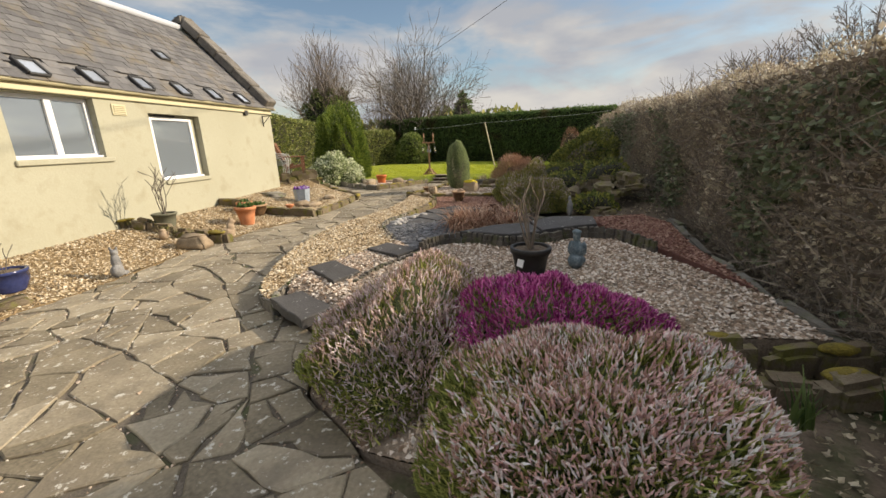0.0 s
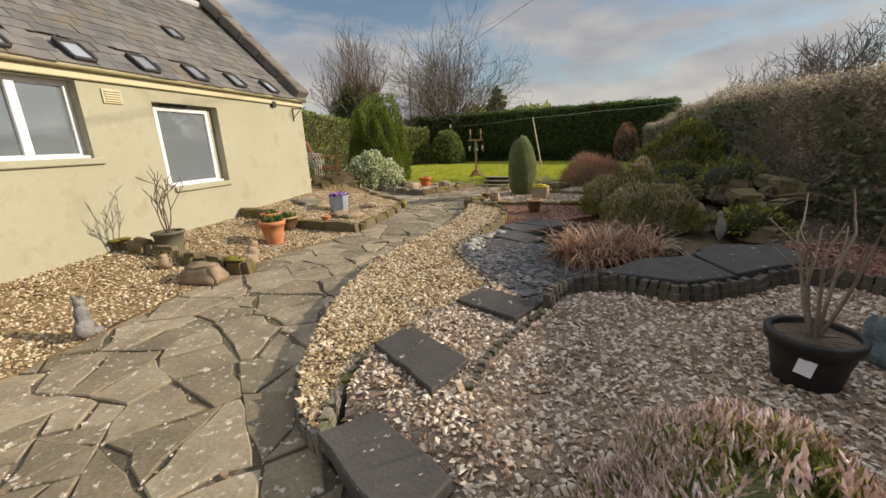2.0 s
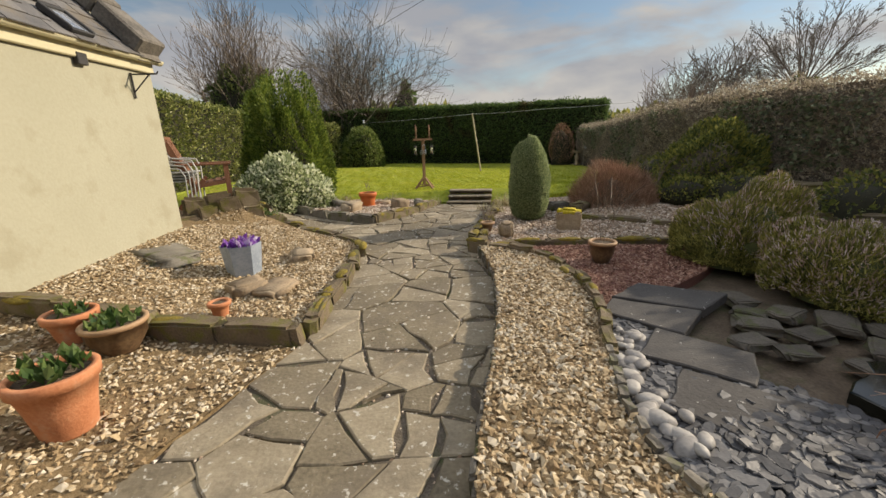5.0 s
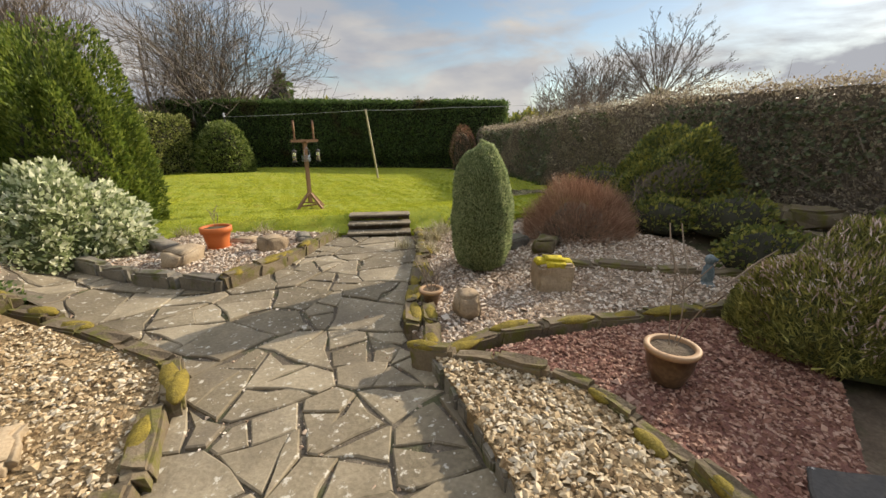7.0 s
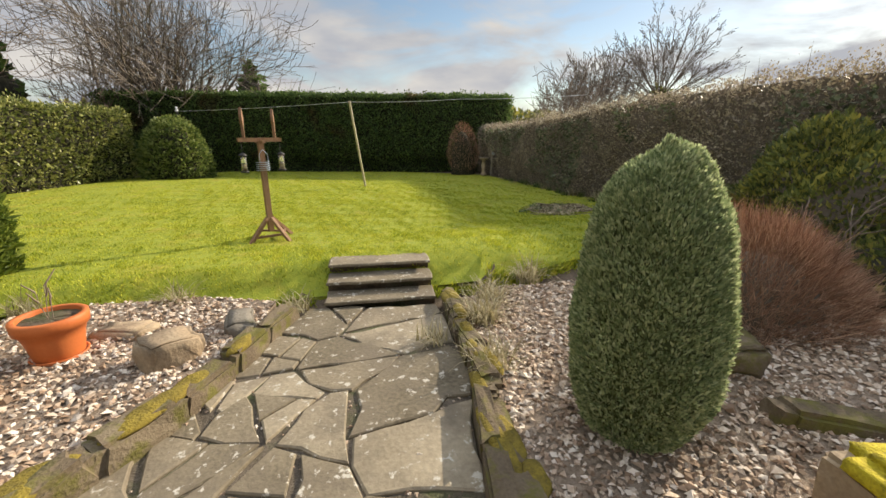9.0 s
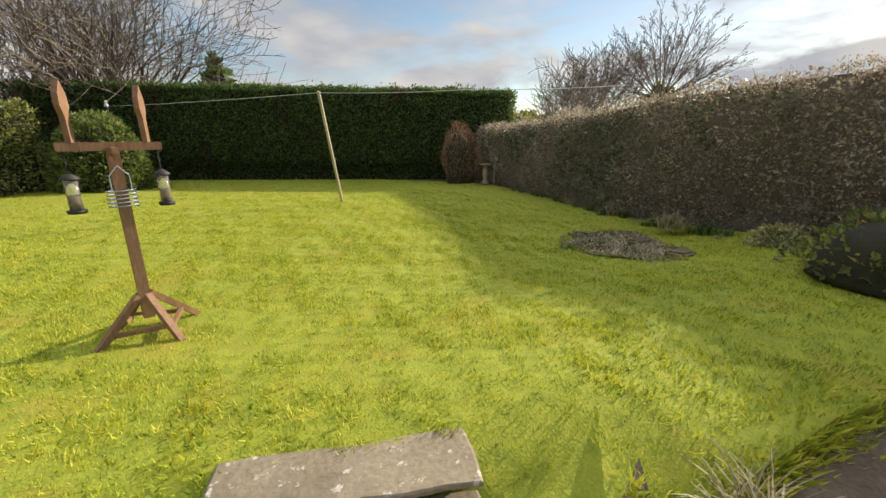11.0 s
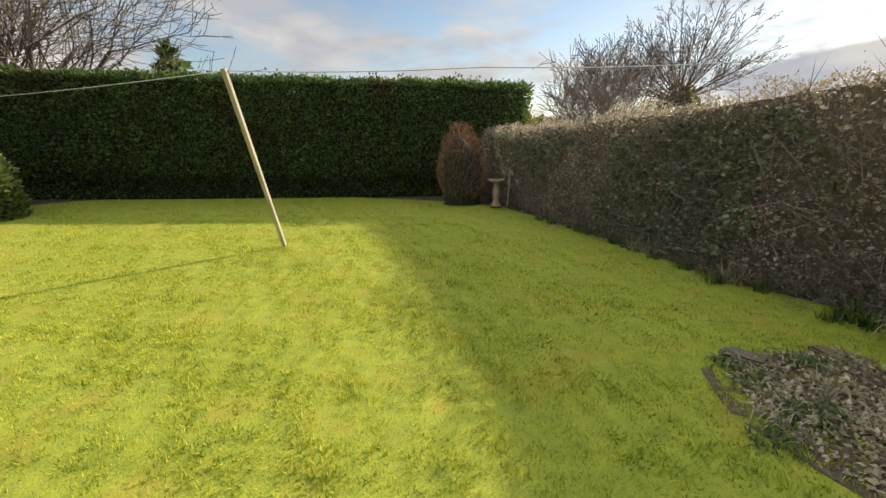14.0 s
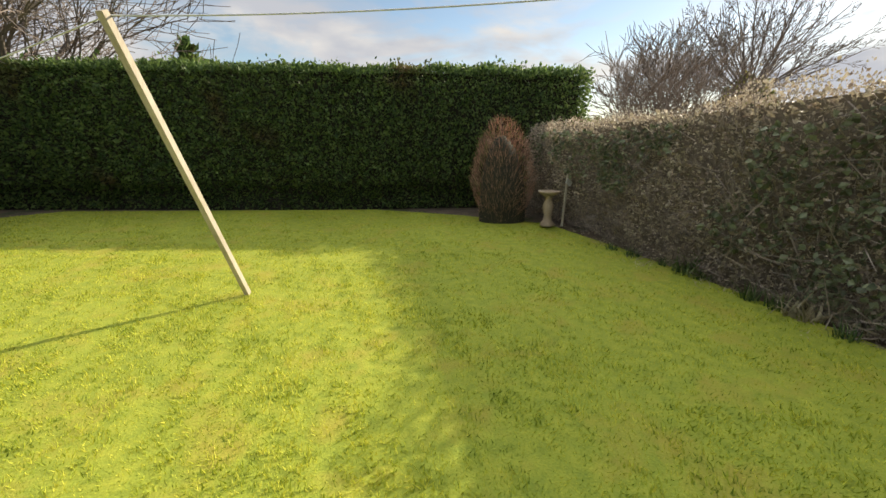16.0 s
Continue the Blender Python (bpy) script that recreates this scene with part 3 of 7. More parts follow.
LAWN = [(-7.6, 14.6), (-5.4, 15.2), (-4.2, 15.9), (-2.4, 15.7), (-1.3, 15.15), (-0.42, 14.86), (0.62, 14.55), (1.4, 14.15), (2.4, 14.0), (3.5, 13.7), (4.6, 13.75), (5.6, 14.2), (6.5, 15.5),
        (7.3, 18.4), (8.4, 22.4), (8.8, 24.5), (7.8, 26.2), (6.4, 27.9), (0, 30.6), (-3.0, 29.0), (-5.4, 25.2), (-7.2, 21.0)]
ISLAND = [(4.91, 17.85), (5.62, 17.73), (6.2, 17.25), (5.7, 16.6), (5.0, 15.95), (4.5, 15.7), (4.3, 16.04), (4.3, 16.85), (4.5, 17.5)]
lawn = part("lawn", sheet(LAWN, land_z, 0.02, 0.3, "lawn", 0.006), M_LAWN)
tagged(lawn, "short mown bright green lawn, striped and sunlit", "lawn", kind="structure")


def rim(poly, P):
    """Distance of points to a polygon's outline."""
    best = np.full(len(P), 9.0)
    for a, b in zip(np.array(poly), np.roll(np.array(poly), -1, 0)):
        e = b - a
        t = np.clip((P - a) @ e / (e @ e), 0, 1)
        best = np.minimum(best, np.hypot(*(P - a - t[:, None] * e).T))
    return best


def lawn_blades():
    rng = np.random.default_rng(3)
    P = in_poly(LAWN, 1250000, rng)
    d = np.hypot(P[:, 0] - 1.5, (P[:, 1] - 18) * 0.7)
    keep = (rng.uniform(size=len(P)) < np.clip(1.25 - d / 6.5, 0.22, 1)) & (~inside(ISLAND, P[:, 0], P[:, 1]) | (rng.uniform(size=len(P)) < 0.35 + 0.65 * (rim(ISLAND, P) < 0.24 + 0.2 * waves(np.column_stack([P, P[:, :1]]), 3, 8))))
    P = P[keep]
    n = len(P)
    pos = np.column_stack([P, land_z(P[:, 0], P[:, 1]) + 0.016 + 0.025 * inside(ISLAND, P[:, 0], P[:, 1])])
    h = rng.uniform(0.015, 0.040, n) * (1 + 0.36 * waves(pos, 16, 4))
    ax = np.column_stack([rng.normal(0, 0.55, (n, 2)), np.ones(n)])
    # mowing stripes: blades lean to and fro in bands along the hedge
    band = np.sign(np.sin((P[:, 0] * 0.96 - P[:, 1] * 0.28) * math.pi / 0.52))
    ax[:, :2] += 0.3 * band[:, None] * np.array((0.28, 0.96))
    # longer fringe over the front edge
    edge = np.array(LAWN[1:13])
    m = 9000
    k = rng.uniform(0, len(edge) - 1.001, m)
    q = edge[k.astype(int)] + (edge[k.astype(int) + 1] - edge[k.astype(int)]) * (k % 1)[:, None] + rng.normal(0, 0.05, (m, 2))
    q = q[~((np.abs(q[:, 0] - 0.1) < 0.5) & (q[:, 1] > 14.2) & (q[:, 1] < 15.1))]
    m = len(q)
    pos = np.concatenate([pos, np.column_stack([q, land_z(q[:, 0], q[:, 1]) - 0.03 - rng.uniform(0, 0.05, m)])])
    ax = np.concatenate([ax, np.column_stack([rng.normal(0, 0.5, m), rng.normal(-0.5, 0.4, m), np.ones(m)])])
    h = np.concatenate([h, rng.uniform(0.05, 0.12, m)])
    return mesh_arrays("grass", *scatter(BLADE, pos, ax, np.column_stack([h * 2.4, h, h]), rng))


def lawn_side():
    P = np.array(LAWN, float)
    E = np.concatenate([np.linspace(a, b, max(2, int(np.hypot(*(b - a)) / 0.15)), endpoint=False) for a, b in zip(P, np.roll(P, -1, 0))])
    top = land_z(E[:, 0], E[:, 1]) + 0.018
    i = np.arange(len(E))
    j = (i + 1) % len(E)
    return mesh_arrays("turf_side", np.concatenate([np.column_stack([E, top]), np.column_stack([E, top - 0.35])]), np.stack([i, j, j + len(E), i + len(E)], -1))


part("turf_side", lawn_side(), M_LAWN, lawn)
grass = part("grass", lawn_blades(), M_BLADE, lawn)
grass["kind"] = "stuff"

# ---------- plan lines ----------
PATH_R = [(0.52, 14.12), (0.15, 13.05), (-0.08, 12.7), (-0.45, 12.0), (-0.68, 11.6), (-0.82, 11.2), (-0.8, 10.75), (-0.95, 9.69), (-1.23, 8.82), (-1.5, 8.17), (-1.85, 7.4),
          (-2.12, 6.6), (-2.24, 5.8), (-2.22, 5.06), (-2.12, 4.42), (-1.95, 3.95), (-1.72, 3.68)]
PATH_L = [(-4.7, -3.5), (-4.75, 3.0), (-4.6, 4.0), (-4.42, 4.5), (-4.33, 5.1), (-4.26, 5.6), (-4.12, 6.3), (-3.86, 7.0), (-3.45, 7.9), (-2.9, 8.78), (-2.77, 9.14), (-2.62, 9.7), (-2.37, 10.94), (-2.3, 11.45)]
PATIO_R = [(-1.72, 3.68), (-1.15, 3.15), (-0.95, 2.3), (-0.5, 1.75), (0.05, 1.2), (0.5, 0.3), (0.7, -3.5)]
BRANCH = [(-2.48, 11.68), (-3.12, 12.68), (-3.95, 13.62), (-4.8, 14.55), (-4.25, 15.2), (-3.5, 14.35), (-2.8, 13.55), (-2.08, 13.0), (-1.5, 13.5), (-0.95, 14.15), (-0.5, 14.6)]
PATH = PATH_L + BRANCH + PATH_R + PATIO_R[1:]
path_bed = part("path", sheet(PATH, bed_z, 0.004, 0.25, "path", 0.004), M_JOINT)
tagged(path_bed, "crazy-paved path of irregular sandstone flags", "path", kind="structure")

STRIP_R = [(-1.72, 3.68), (-1.74, 4.09), (-1.63, 4.55), (-1.43, 4.88), (-1.12, 5.25), (-0.9, 5.54), (-0.69, 5.82), (-0.8, 6.15), (-0.95, 6.6), (-1.06, 7.05), (-1.0, 7.4), (-0.72, 7.98), (-0.38, 8.63), (-0.2, 9.3), (-0.15, 9.9), (-0.36, 10.3), (-0.62, 10.6), (-0.8, 10.75)]
STRIP = PATH_R[6:][:-1] + STRIP_R[:-1]
gravel_bed("gravel_strip", STRIP, 0.135, M_GRAVEL_BED, M_GRAVEL, 0.0185, 2600, "golden gravel strip beside the path", 11)
LEFT_G = [p for p in PATH_L[:10]] + [(-3.63, 9.12), (-4.39, 9.36), (-5.42, 9.6), (-6.3, 5.0), (-7.9, -3.5)]
gravel_bed("gravel_by_house", LEFT_G, 0.03, M_GRAVEL_BED, M_GRAVEL, 0.0180, 1050, "golden gravel between house wall and path", 12)
BED1 = [(-2.93, 8.95), (-3.63, 9.2), (-4.39, 9.45), (-5.4, 9.7), (-4.95, 12.1), (-5.0, 12.7), (-3.9, 12.95), (-3.3, 12.5), (-2.5, 11.6), (-2.4, 11.3), (-2.45, 10.9), (-2.7, 9.7), (-2.85, 9.2)]
gravel_bed("raised_gravel_bed", BED1, 0.10, M_GRAVEL_BED, M_GRAVEL, 0.0170, 1900, "raised golden gravel bed edged with mossy stones", 13)
BED2 = [(-2.08, 13.08), (-1.55, 13.55), (-1.0, 14.2), (-0.75, 14.75), (-1.3, 15.2), (-2.4, 15.6), (-3.6, 15.0), (-3.4, 14.4), (-2.8, 13.65)]
gravel_bed("small_gravel_bed", BED2, 0.10, M_PINK_BED, M_PINK, 0.019, 1400, "pinkish gravel bed with a flower pot", 14)
EDGING = [(-0.30, 5.08), (-0.03, 5.41), (0.45, 5.45), (0.82, 5.18), (1.34, 5.26), (1.9, 5.49), (2.38, 5.38), (2.59, 4.61)]
RIGHT_G = [(-1.66, 3.86), (-1.69, 4.09), (-1.59, 4.53), (-1.39, 4.85), (-1.08, 5.22), (-0.86, 5.5), (-0.67, 5.74), (-0.42, 5.25), (-0.36, 5.1), (-0.03, 5.38), (0.45, 5.42), (0.82, 5.16), (1.34, 5.23), (1.9, 5.47), (2.38, 5.28), (2.59, 4.51), (2.8, 3.2), (2.6, 2.4), (1.5, 2.55), (0.6, 2.2), (-0.1, 1.6), (-0.47, 1.78), (-0.93, 2.32), (-1.12, 3.14), (-1.3, 3.4)]
gravel_bed("pink_gravel_bed", RIGHT_G, 0.20, M_PINK_BED, M_PINK, 0.0175, 1700, "pinkish grey gravel bed", 15, fall=PATIO_R)
UPPER_G = [(-0.72, 10.85), (-0.5, 10.9), (0, 10.85), (0.91, 10.62), (1.46, 10.45), (2.1, 10.35), (3.0, 10.6), (3.2, 11.6), (2.4, 13.2), (1.2, 14.0), (0.6, 14.0), (0.2, 13.0), (-0.03, 12.66), (-0.4, 11.95), (-0.62, 11.55), (-0.76, 11.2)]
gravel_bed("topiary_gravel_bed", UPPER_G, 0.07, M_PINK_BED, M_PINK, 0.0180, 1600, "pinkish gravel bed around a clipped topiary", 16)
RED_A = [(-0.56, 10.72), (0, 10.68), (0.91, 10.48), (1.46, 10.3), (2.0, 10.1), (1.9, 9.6), (1.2, 9.2), (0.6, 8.95), (0.01, 8.83), (-0.32, 8.62), (-0.14, 9.3), (-0.08, 9.9), (-0.3, 10.3)]
gravel_bed("red_gravel_bed", RED_A, 0.06, M_RED_BED, M_RED, 0.016, 2600, "dark red stone chippings bed", 17)
RED_B = [(2.55, 5.5), (2.5, 6.6), (3.4, 6.6), (3.6, 6.1), (3.2, 4.9), (3.0, 4.0), (2.82, 3.3), (2.78, 4.6)]
gravel_bed("red_gravel_strip", RED_B, 0.20, M_RED_BED, M_RED, 0.016, 2000, "dark red stone chippings strip", 18)
SLATE = [(-1.03, 7.05), (-0.92, 6.6), (-0.77, 6.15), (-0.66, 5.82), (-0.36, 5.16), (0.0, 5.46), (0.45, 5.5), (0.6, 5.8), (0.5, 6.2), (0.2, 7.1), (-0.1, 7.8), (-0.2, 8.5), (-0.36, 8.55), (-0.68, 7.98), (-1.0, 7.4)]


def slate_z(x, y):
    return 0.075 - 0.055 * step01(y, 6.4, 7.6) + 0.0 * np.asarray(x)


slate_bed = part("slate_bed", sheet(SLATE, slate_z, 0.0, 0.2, "slate_bed", 0.01), M_SLATE_BED)
tagged(slate_bed, "dark slate bed of a dry stream", "slate", kind="structure")


def slate_chips():
    rng = np.random.default_rng(21)
    P = in_poly(SLATE, 6000, rng)
    n = len(P)
    pos = np.column_stack([P, slate_z(P[:, 0], P[:, 1]) + 0.008 + rng.uniform(0, 0.026, n)])
    ax = np.column_stack([rng.normal(0, 0.13, (n, 2)), np.ones(n)])
    s = rng.uniform(0.026, 0.056, n)
    return mesh_arrays("slate_chips", *scatter(CHIP, pos, ax, np.column_stack([s * 1.35, s * 0.8, s * 0.16]), rng))


chips = part("slate_chips", slate_chips(), M_SLATE, slate_bed)
chips["kind"] = "stuff"


# ---------- house ----------
def build_house():
    h = thing("house", pose(CORNER[0], CORNER[1], 0, 0, 0, -11), "cream rendered single-storey cottage with slate roof", "house")
    L, DEPTH, EAVE, RIDGE_X, RIDGE_Z = 18.0, 4.2, 2.62, -2.1, 4.81
    wins = [(-6.42, -5.1, 1.5, 2.47), (-4.08, -2.78, 0.98, 2.3)]
    # front wall as blocks round the openings
    ys = sorted({-L, 0.0, *[w[0] for w in wins], *[w[1] for w in wins]})
    bm = bmesh.new()
    for a, b in zip(ys, ys[1:]):
        w = next((w for w in wins if abs(w[0] - a) < 1e-6), None)
        spans = [(-0.3, EAVE)] if w is None else [(-0.3, w[2]), (w[3], EAVE)]
        for z0, z1 in spans:
            box_bm(0.4, b - a, z1 - z0, at=(-0.2, (a + b) / 2, z0), bm=bm)
    bmesh.ops.remove_doubles(bm, verts=bm.verts, dist=1e-4)
    part("wall", bm, M_RENDER, h, "cream roughcast front wall")
    bm = bmesh.new()
    prof = [(-0.4, -0.3), (-DEPTH, -0.3), (-DEPTH, EAVE), (RIDGE_X, RIDGE_Z + 0.05), (-0.05, EAVE + 0.05), (-0.4, EAVE)]
    f0 = [bm.verts.new((x, 0, z)) for x, z in prof]
    f1 = [bm.verts.new((x, -0.45, z)) for x, z in prof]
    bm.faces.new(f0)
    bm.faces.new(f1[::-1])
    for i in range(len(prof)):
        j = (i + 1) % len(prof)
        bm.faces.new((f0[j], f0[i], f1[i], f1[j]))
    part("gable_wall", bm, M_RENDER, h, "cream gable wall")
    part("back_wall", box_bm(0.4, L, EAVE + 0.3, at=(-DEPTH - 0.205, -L / 2, -0.3)), M_RENDER, h)
    part("end_wall", box_bm(DEPTH - 0.4, 0.4, EAVE + 0.3, at=(-DEPTH / 2 - 0.2, -L - 0.21, -0.3)), M_RENDER, h)
    # roof decks
    slope = math.atan2(RIDGE_Z - EAVE, -RIDGE_X + 0.15)
    run = math.hypot(RIDGE_Z - EAVE, -RIDGE_X + 0.15)
    roof_m = Matrix.Translation((0.15, 0, EAVE + 0.02)) @ Matrix.Rotation(slope, 4, "Y")  # local -x climbs the slope
    deck = box_bm(run, L - 0.3, 0.05, at=(-run / 2, -L / 2 - 0.15, -0.06))
    bmesh.ops.transform(deck, matrix=roof_m, verts=deck.verts)
    roof = part("roof", deck, M_ROOF, h, "weathered grey slate roof")
    back = box_bm(run, L, 0.05, at=(-run / 2, -L / 2, 0))
    bmesh.ops.transform(back, matrix=Matrix.Translation((2 * RIDGE_X - 0.15, 0, EAVE + 0.02)) @ Matrix.Rotation(math.pi, 4, "Z") @ Matrix.Translation((0, L, 0)) @ Matrix.Rotation(slope, 4, "Y"), verts=back.verts)
    part("roof_back", back, M_ROOF, h)
    # slates
    rng = np.random.default_rng(5)
    cube = [(x, y, z) for x in (-1, 0) for y in (-0.5, 0.5) for z in (0, 1)]
    cv = np.array(cube, float)
    cf = np.array([(0, 1, 3), (0, 3, 2), (4, 6, 7), (4, 7, 5), (0, 4, 5), (0, 5, 1), (2, 3, 7), (2, 7, 6), (1, 5, 7), (1, 7, 3), (0, 2, 6), (0, 6, 4)])
    sky = [(-5.9, 0.0), (-5.0, 0.0), (-4.07, 0.0), (-3.13, 0.0), (-2.18, 0.0), (-1.15, 0.0)]
    rest, count = [], 0
    one = mesh_arrays("slate", cv * (0.26, 0.232, 0.012), cf)
    one.materials.append(M_ROOF)
    R3 = np.array(roof_m.to_3x3())
    T3 = np.array(roof_m.translation)
    row_h, wid = 0.185, 0.24
    for r in range(int(run / row_h)):
        x = -r * row_h + 0.02
        for k in range(int((L - 0.4) / wid)):
            y = -0.42 - k * wid - (0.12 if r % 2 else 0) + rng.normal(0, 0.004)
            xx, tilt = x + rng.normal(0, 0.006), rng.normal(0, 0.012)
            if any(abs(y - s) < 0.24 and -0.5 < xx < -0.02 for s, _ in sky):
                continue
            lift = 0.014 + rng.uniform(0, 0.006)
            m = pose(xx, y, lift, 0, -2.6, 0) @ Matrix.Rotation(tilt, 4, "Z")
            if count < 300 and r < 8 and y > -9:
                part("slate", one, None, roof, at=roof_m @ m)
                count += 1
            else:
                mm = np.array(roof_m @ m)
                rest.append((cv * (0.26, 0.232, 0.012) @ mm[:3, :3].T + mm[:3, 3], cf))
    far = part("slating", mesh_arrays("slating", *joined(rest)), M_ROOF, roof)
    far["kind"] = "stuff"
    ridge = bar_bm((RIDGE_X, -L, RIDGE_Z + 0.06), (RIDGE_X, -0.4, RIDGE_Z + 0.06), 0.09, 10)
    part("ridge_capping", ridge, M_LEAD, h, "pale lead ridge capping", True)
    # gable coping: two rows of stones
    for sgn, name in ((1, "front"), (-1, "back")):
        for i in range(5):
            a, b = i / 5, (i + 1) / 5 - 0.006
            p = lambda t: Vector((RIDGE_X + sgn * (-RIDGE_X + 0.12) * (1 - t), -0.2, EAVE + 0.04 + (RIDGE_Z + 0.12 - EAVE) * t))
            A, B = p(a), p(b)
            c = (A + B) / 2
            ln = (B - A).length
            rot = Matrix.Rotation(sgn * slope, 4, "Y")
            st = box_bm(ln, 0.44, 0.22, 0.025, segments=1)
            for v in st.verts:
                v.co += noise.noise_vector(v.co * 4 + c) * 0.018
            bmesh.ops.transform(st, matrix=Matrix.Translation(c) @ rot, verts=st.verts)
            part("coping_stone", st, M_COPE, h)
    part("skew_putt", rock_bm(0.32, 0.46, 0.24, 3), M_COPE, h, at=pose(0.02, -0.2, EAVE - 0.02))
    part("gable_apex", rock_bm(0.34, 0.46, 0.24, 4), M_COPE, h, at=pose(RIDGE_X, -0.2, RIDGE_Z + 0.14))
    # gutter and fascia
    part("fascia", box_bm(0.05, L - 0.02, 0.15, 0.01, at=(0.027, -L / 2 + 0.02, EAVE - 0.13)), M_CREAM, h)
    gut = bmesh.new()
    n = 8
    sec = [(0.105 + 0.055 * math.cos(math.pi + math.pi * i / n), EAVE + 0.03 + 0.055 * math.sin(math.pi + math.pi * i / n)) for i in range(n + 1)]
    sec += [(x * 1.0 + (0.105 - x) * 0.16, z + (EAVE + 0.03 - z) * 0.16) for x, z in sec[::-1]]
    A = [gut.verts.new((x, -L, z)) for x, z in sec]
    B = [gut.verts.new((x, 0.08, z)) for x, z in sec]
    for i in range(len(sec)):
        j = (i + 1) % len(sec)
        gut.faces.new((A[i], A[j], B[j], B[i]))
    gut.faces.new(A)
    gut.faces.new(B[::-1])
    part("gutter", gut, M_CREAM, h, "cream painted gutter")
    # windows
    for (y0, y1, z0, z1), sill_z, split in zip(wins, (1.42, 0.9), (True, False)):
        win = new("window")
        win.parent = h
        ra, rb, rt = (0.0, 0.0, 0.0) if split else (0.12, 0.10, 0.05)
        for ya, yb, za, zb in ((y0, y0 + ra, z0, z1), (y1 - rb, y1, z0, z1), (y0 + ra, y1 - rb, z1 - rt, z1)):
            if yb - ya > 0.01 and zb - za > 0.01:
                part("reveal", box_bm(0.2, yb - ya, zb - za, 0.004, at=(-0.242, (ya + yb) / 2, za)), M_RENDER, h)
        y0, y1, z1 = y0 + ra, y1 - rb, z1 - rt
        win.matrix_basis = pose(-0.17, (y0 + y1) / 2, z0)
        w, hh = y1 - y0, z1 - z0
        t = 0.065
        fr = bmesh.new()
        for (sy, sz, cy, cz) in ((t, hh, -w / 2 + t / 2, 0), (t, hh, w / 2 - t / 2, 0), (w - 2 * t, t, 0, 0), (w - 2 * t, t, 0, hh - t)):
            box_bm(0.07, sy, sz, 0.006, at=(0, cy, cz), bm=fr)
        if split:
            box_bm(0.085, 0.1, hh - 2 * t, 0.006, at=(0.006, 0.04, t), bm=fr)
        part("window_frame", fr, M_WHITE, win, "white plastic window frame")
        spans = [(-w / 2 + t, -0.01), (0.09, w / 2 - t)] if split else [(-w / 2 + t, w / 2 - t)]
        for a, b in spans:
            g = part("pane", box_bm(0.012, b - a, hh - 2 * t, at=(-0.005, (a + b) / 2, t)), M_GLASS, win)
            g.visible_shadow = False
        part("window_board", box_bm(0.1, w + 0.02, 0.035, 0.006, at=(0.075, 0, 0.002)), M_WHITE, win)
        for i in range(16 if split else 0):
            part("blind_slat", box_bm(0.02, 0.5, 0.012, at=(-0.1, 0.36, 0.1 + 0.042 * i)), M_BLIND, win)
        part("sill", box_bm(0.16, w + 0.16, z0 - sill_z, 0.012, at=(-0.035, (y0 + y1) / 2 + 0.04, sill_z - 0.003)), M_RENDER, h, "rendered window sill")
    part("head_slot", box_bm(0.02, 0.5, 0.045, 0.004, at=(-0.1, -3.6, 2.25)), M_IRON, h)
    # near-black panel standing in for the unlit room behind the windows
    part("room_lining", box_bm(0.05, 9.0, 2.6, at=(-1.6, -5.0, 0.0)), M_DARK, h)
    # rooflights
    for i, (y, _) in enumerate(sky + [(-2.55, 1.0)]):
        small = i == 6
        sx, sy = (0.26, 0.26) if small else (0.34, 0.28)
        x0 = -1.45 if small else -0.24
        fr = bmesh.new()
        for a in (box_bm(sx, 0.045, 0.06, 0.008, at=(0, -sy / 2, 0)), box_bm(sx, 0.045, 0.06, 0.008, at=(0, sy / 2, 0)), box_bm(0.045, sy, 0.06, 0.008, at=(-sx / 2, 0, 0)), box_bm(0.045, sy, 0.045, 0.008, at=(sx / 2, 0, 0))):
            me = bpy.data.meshes.new("t")
            a.to_mesh(me)
            a.free()
            fr.from_mesh(me)
            bpy.data.meshes.remove(me)
        rl = part("rooflight", fr, M_IRON, h, "small iron-framed rooflight", at=roof_m @ pose(x0, y, 0.02, 0, -3, 0))
        part("pane", box_bm(sx - 0.04, sy - 0.04, 0.012, at=(0, 0, 0.025)), M_SKYGLASS, rl)
    # vent grille, slot, bracket
    vent = part("air_vent", box_bm(0.02, 0.27, 0.19, 0.005, at=(0.012, -4.67, 2.22)), M_CREAM, h, "cream louvred air vent")
    for i in range(5):
        part("louvre", box_bm(0.018, 0.22, 0.014, 0.003, at=(0.03, -4.67, 2.245 + i * 0.032)), M_CREAM, vent)
    part("wall_box", box_bm(0.06, 0.13, 0.12, 0.006, at=(0.033, -1.13, 2.42)), M_IRON, h, "small dark box under the eaves")
    br = bar_bm((0.02, -0.4, 2.45), (0.02, -0.4, 2.15), 0.012)
    bar_bm((0.02, -0.4, 2.43), (0.34, -0.4, 2.43), 0.01, bm=br)
    bar_bm((0.02, -0.4, 2.22), (0.24, -0.4, 2.42), 0.008, bm=br)
    bar_bm((0.34, -0.4, 2.43), (0.36, -0.4, 2.46), 0.008, bm=br)
    part("hanging_bracket", br, M_IRON, h, "black iron hanging basket bracket")
    return h


M_SKYGLASS = bpy.data.materials.new("rooflight_glass")
M_SKYGLASS.use_nodes = True
_g = M_SKYGLASS.node_tree.nodes["Principled BSDF"]
_g.inputs["Base Color"].default_value = (0.5, 0.53, 0.57, 1)
_g.inputs["Metallic"].default_value = 0.6
_g.inputs["Roughness"].default_value = 0.12
house = build_house()


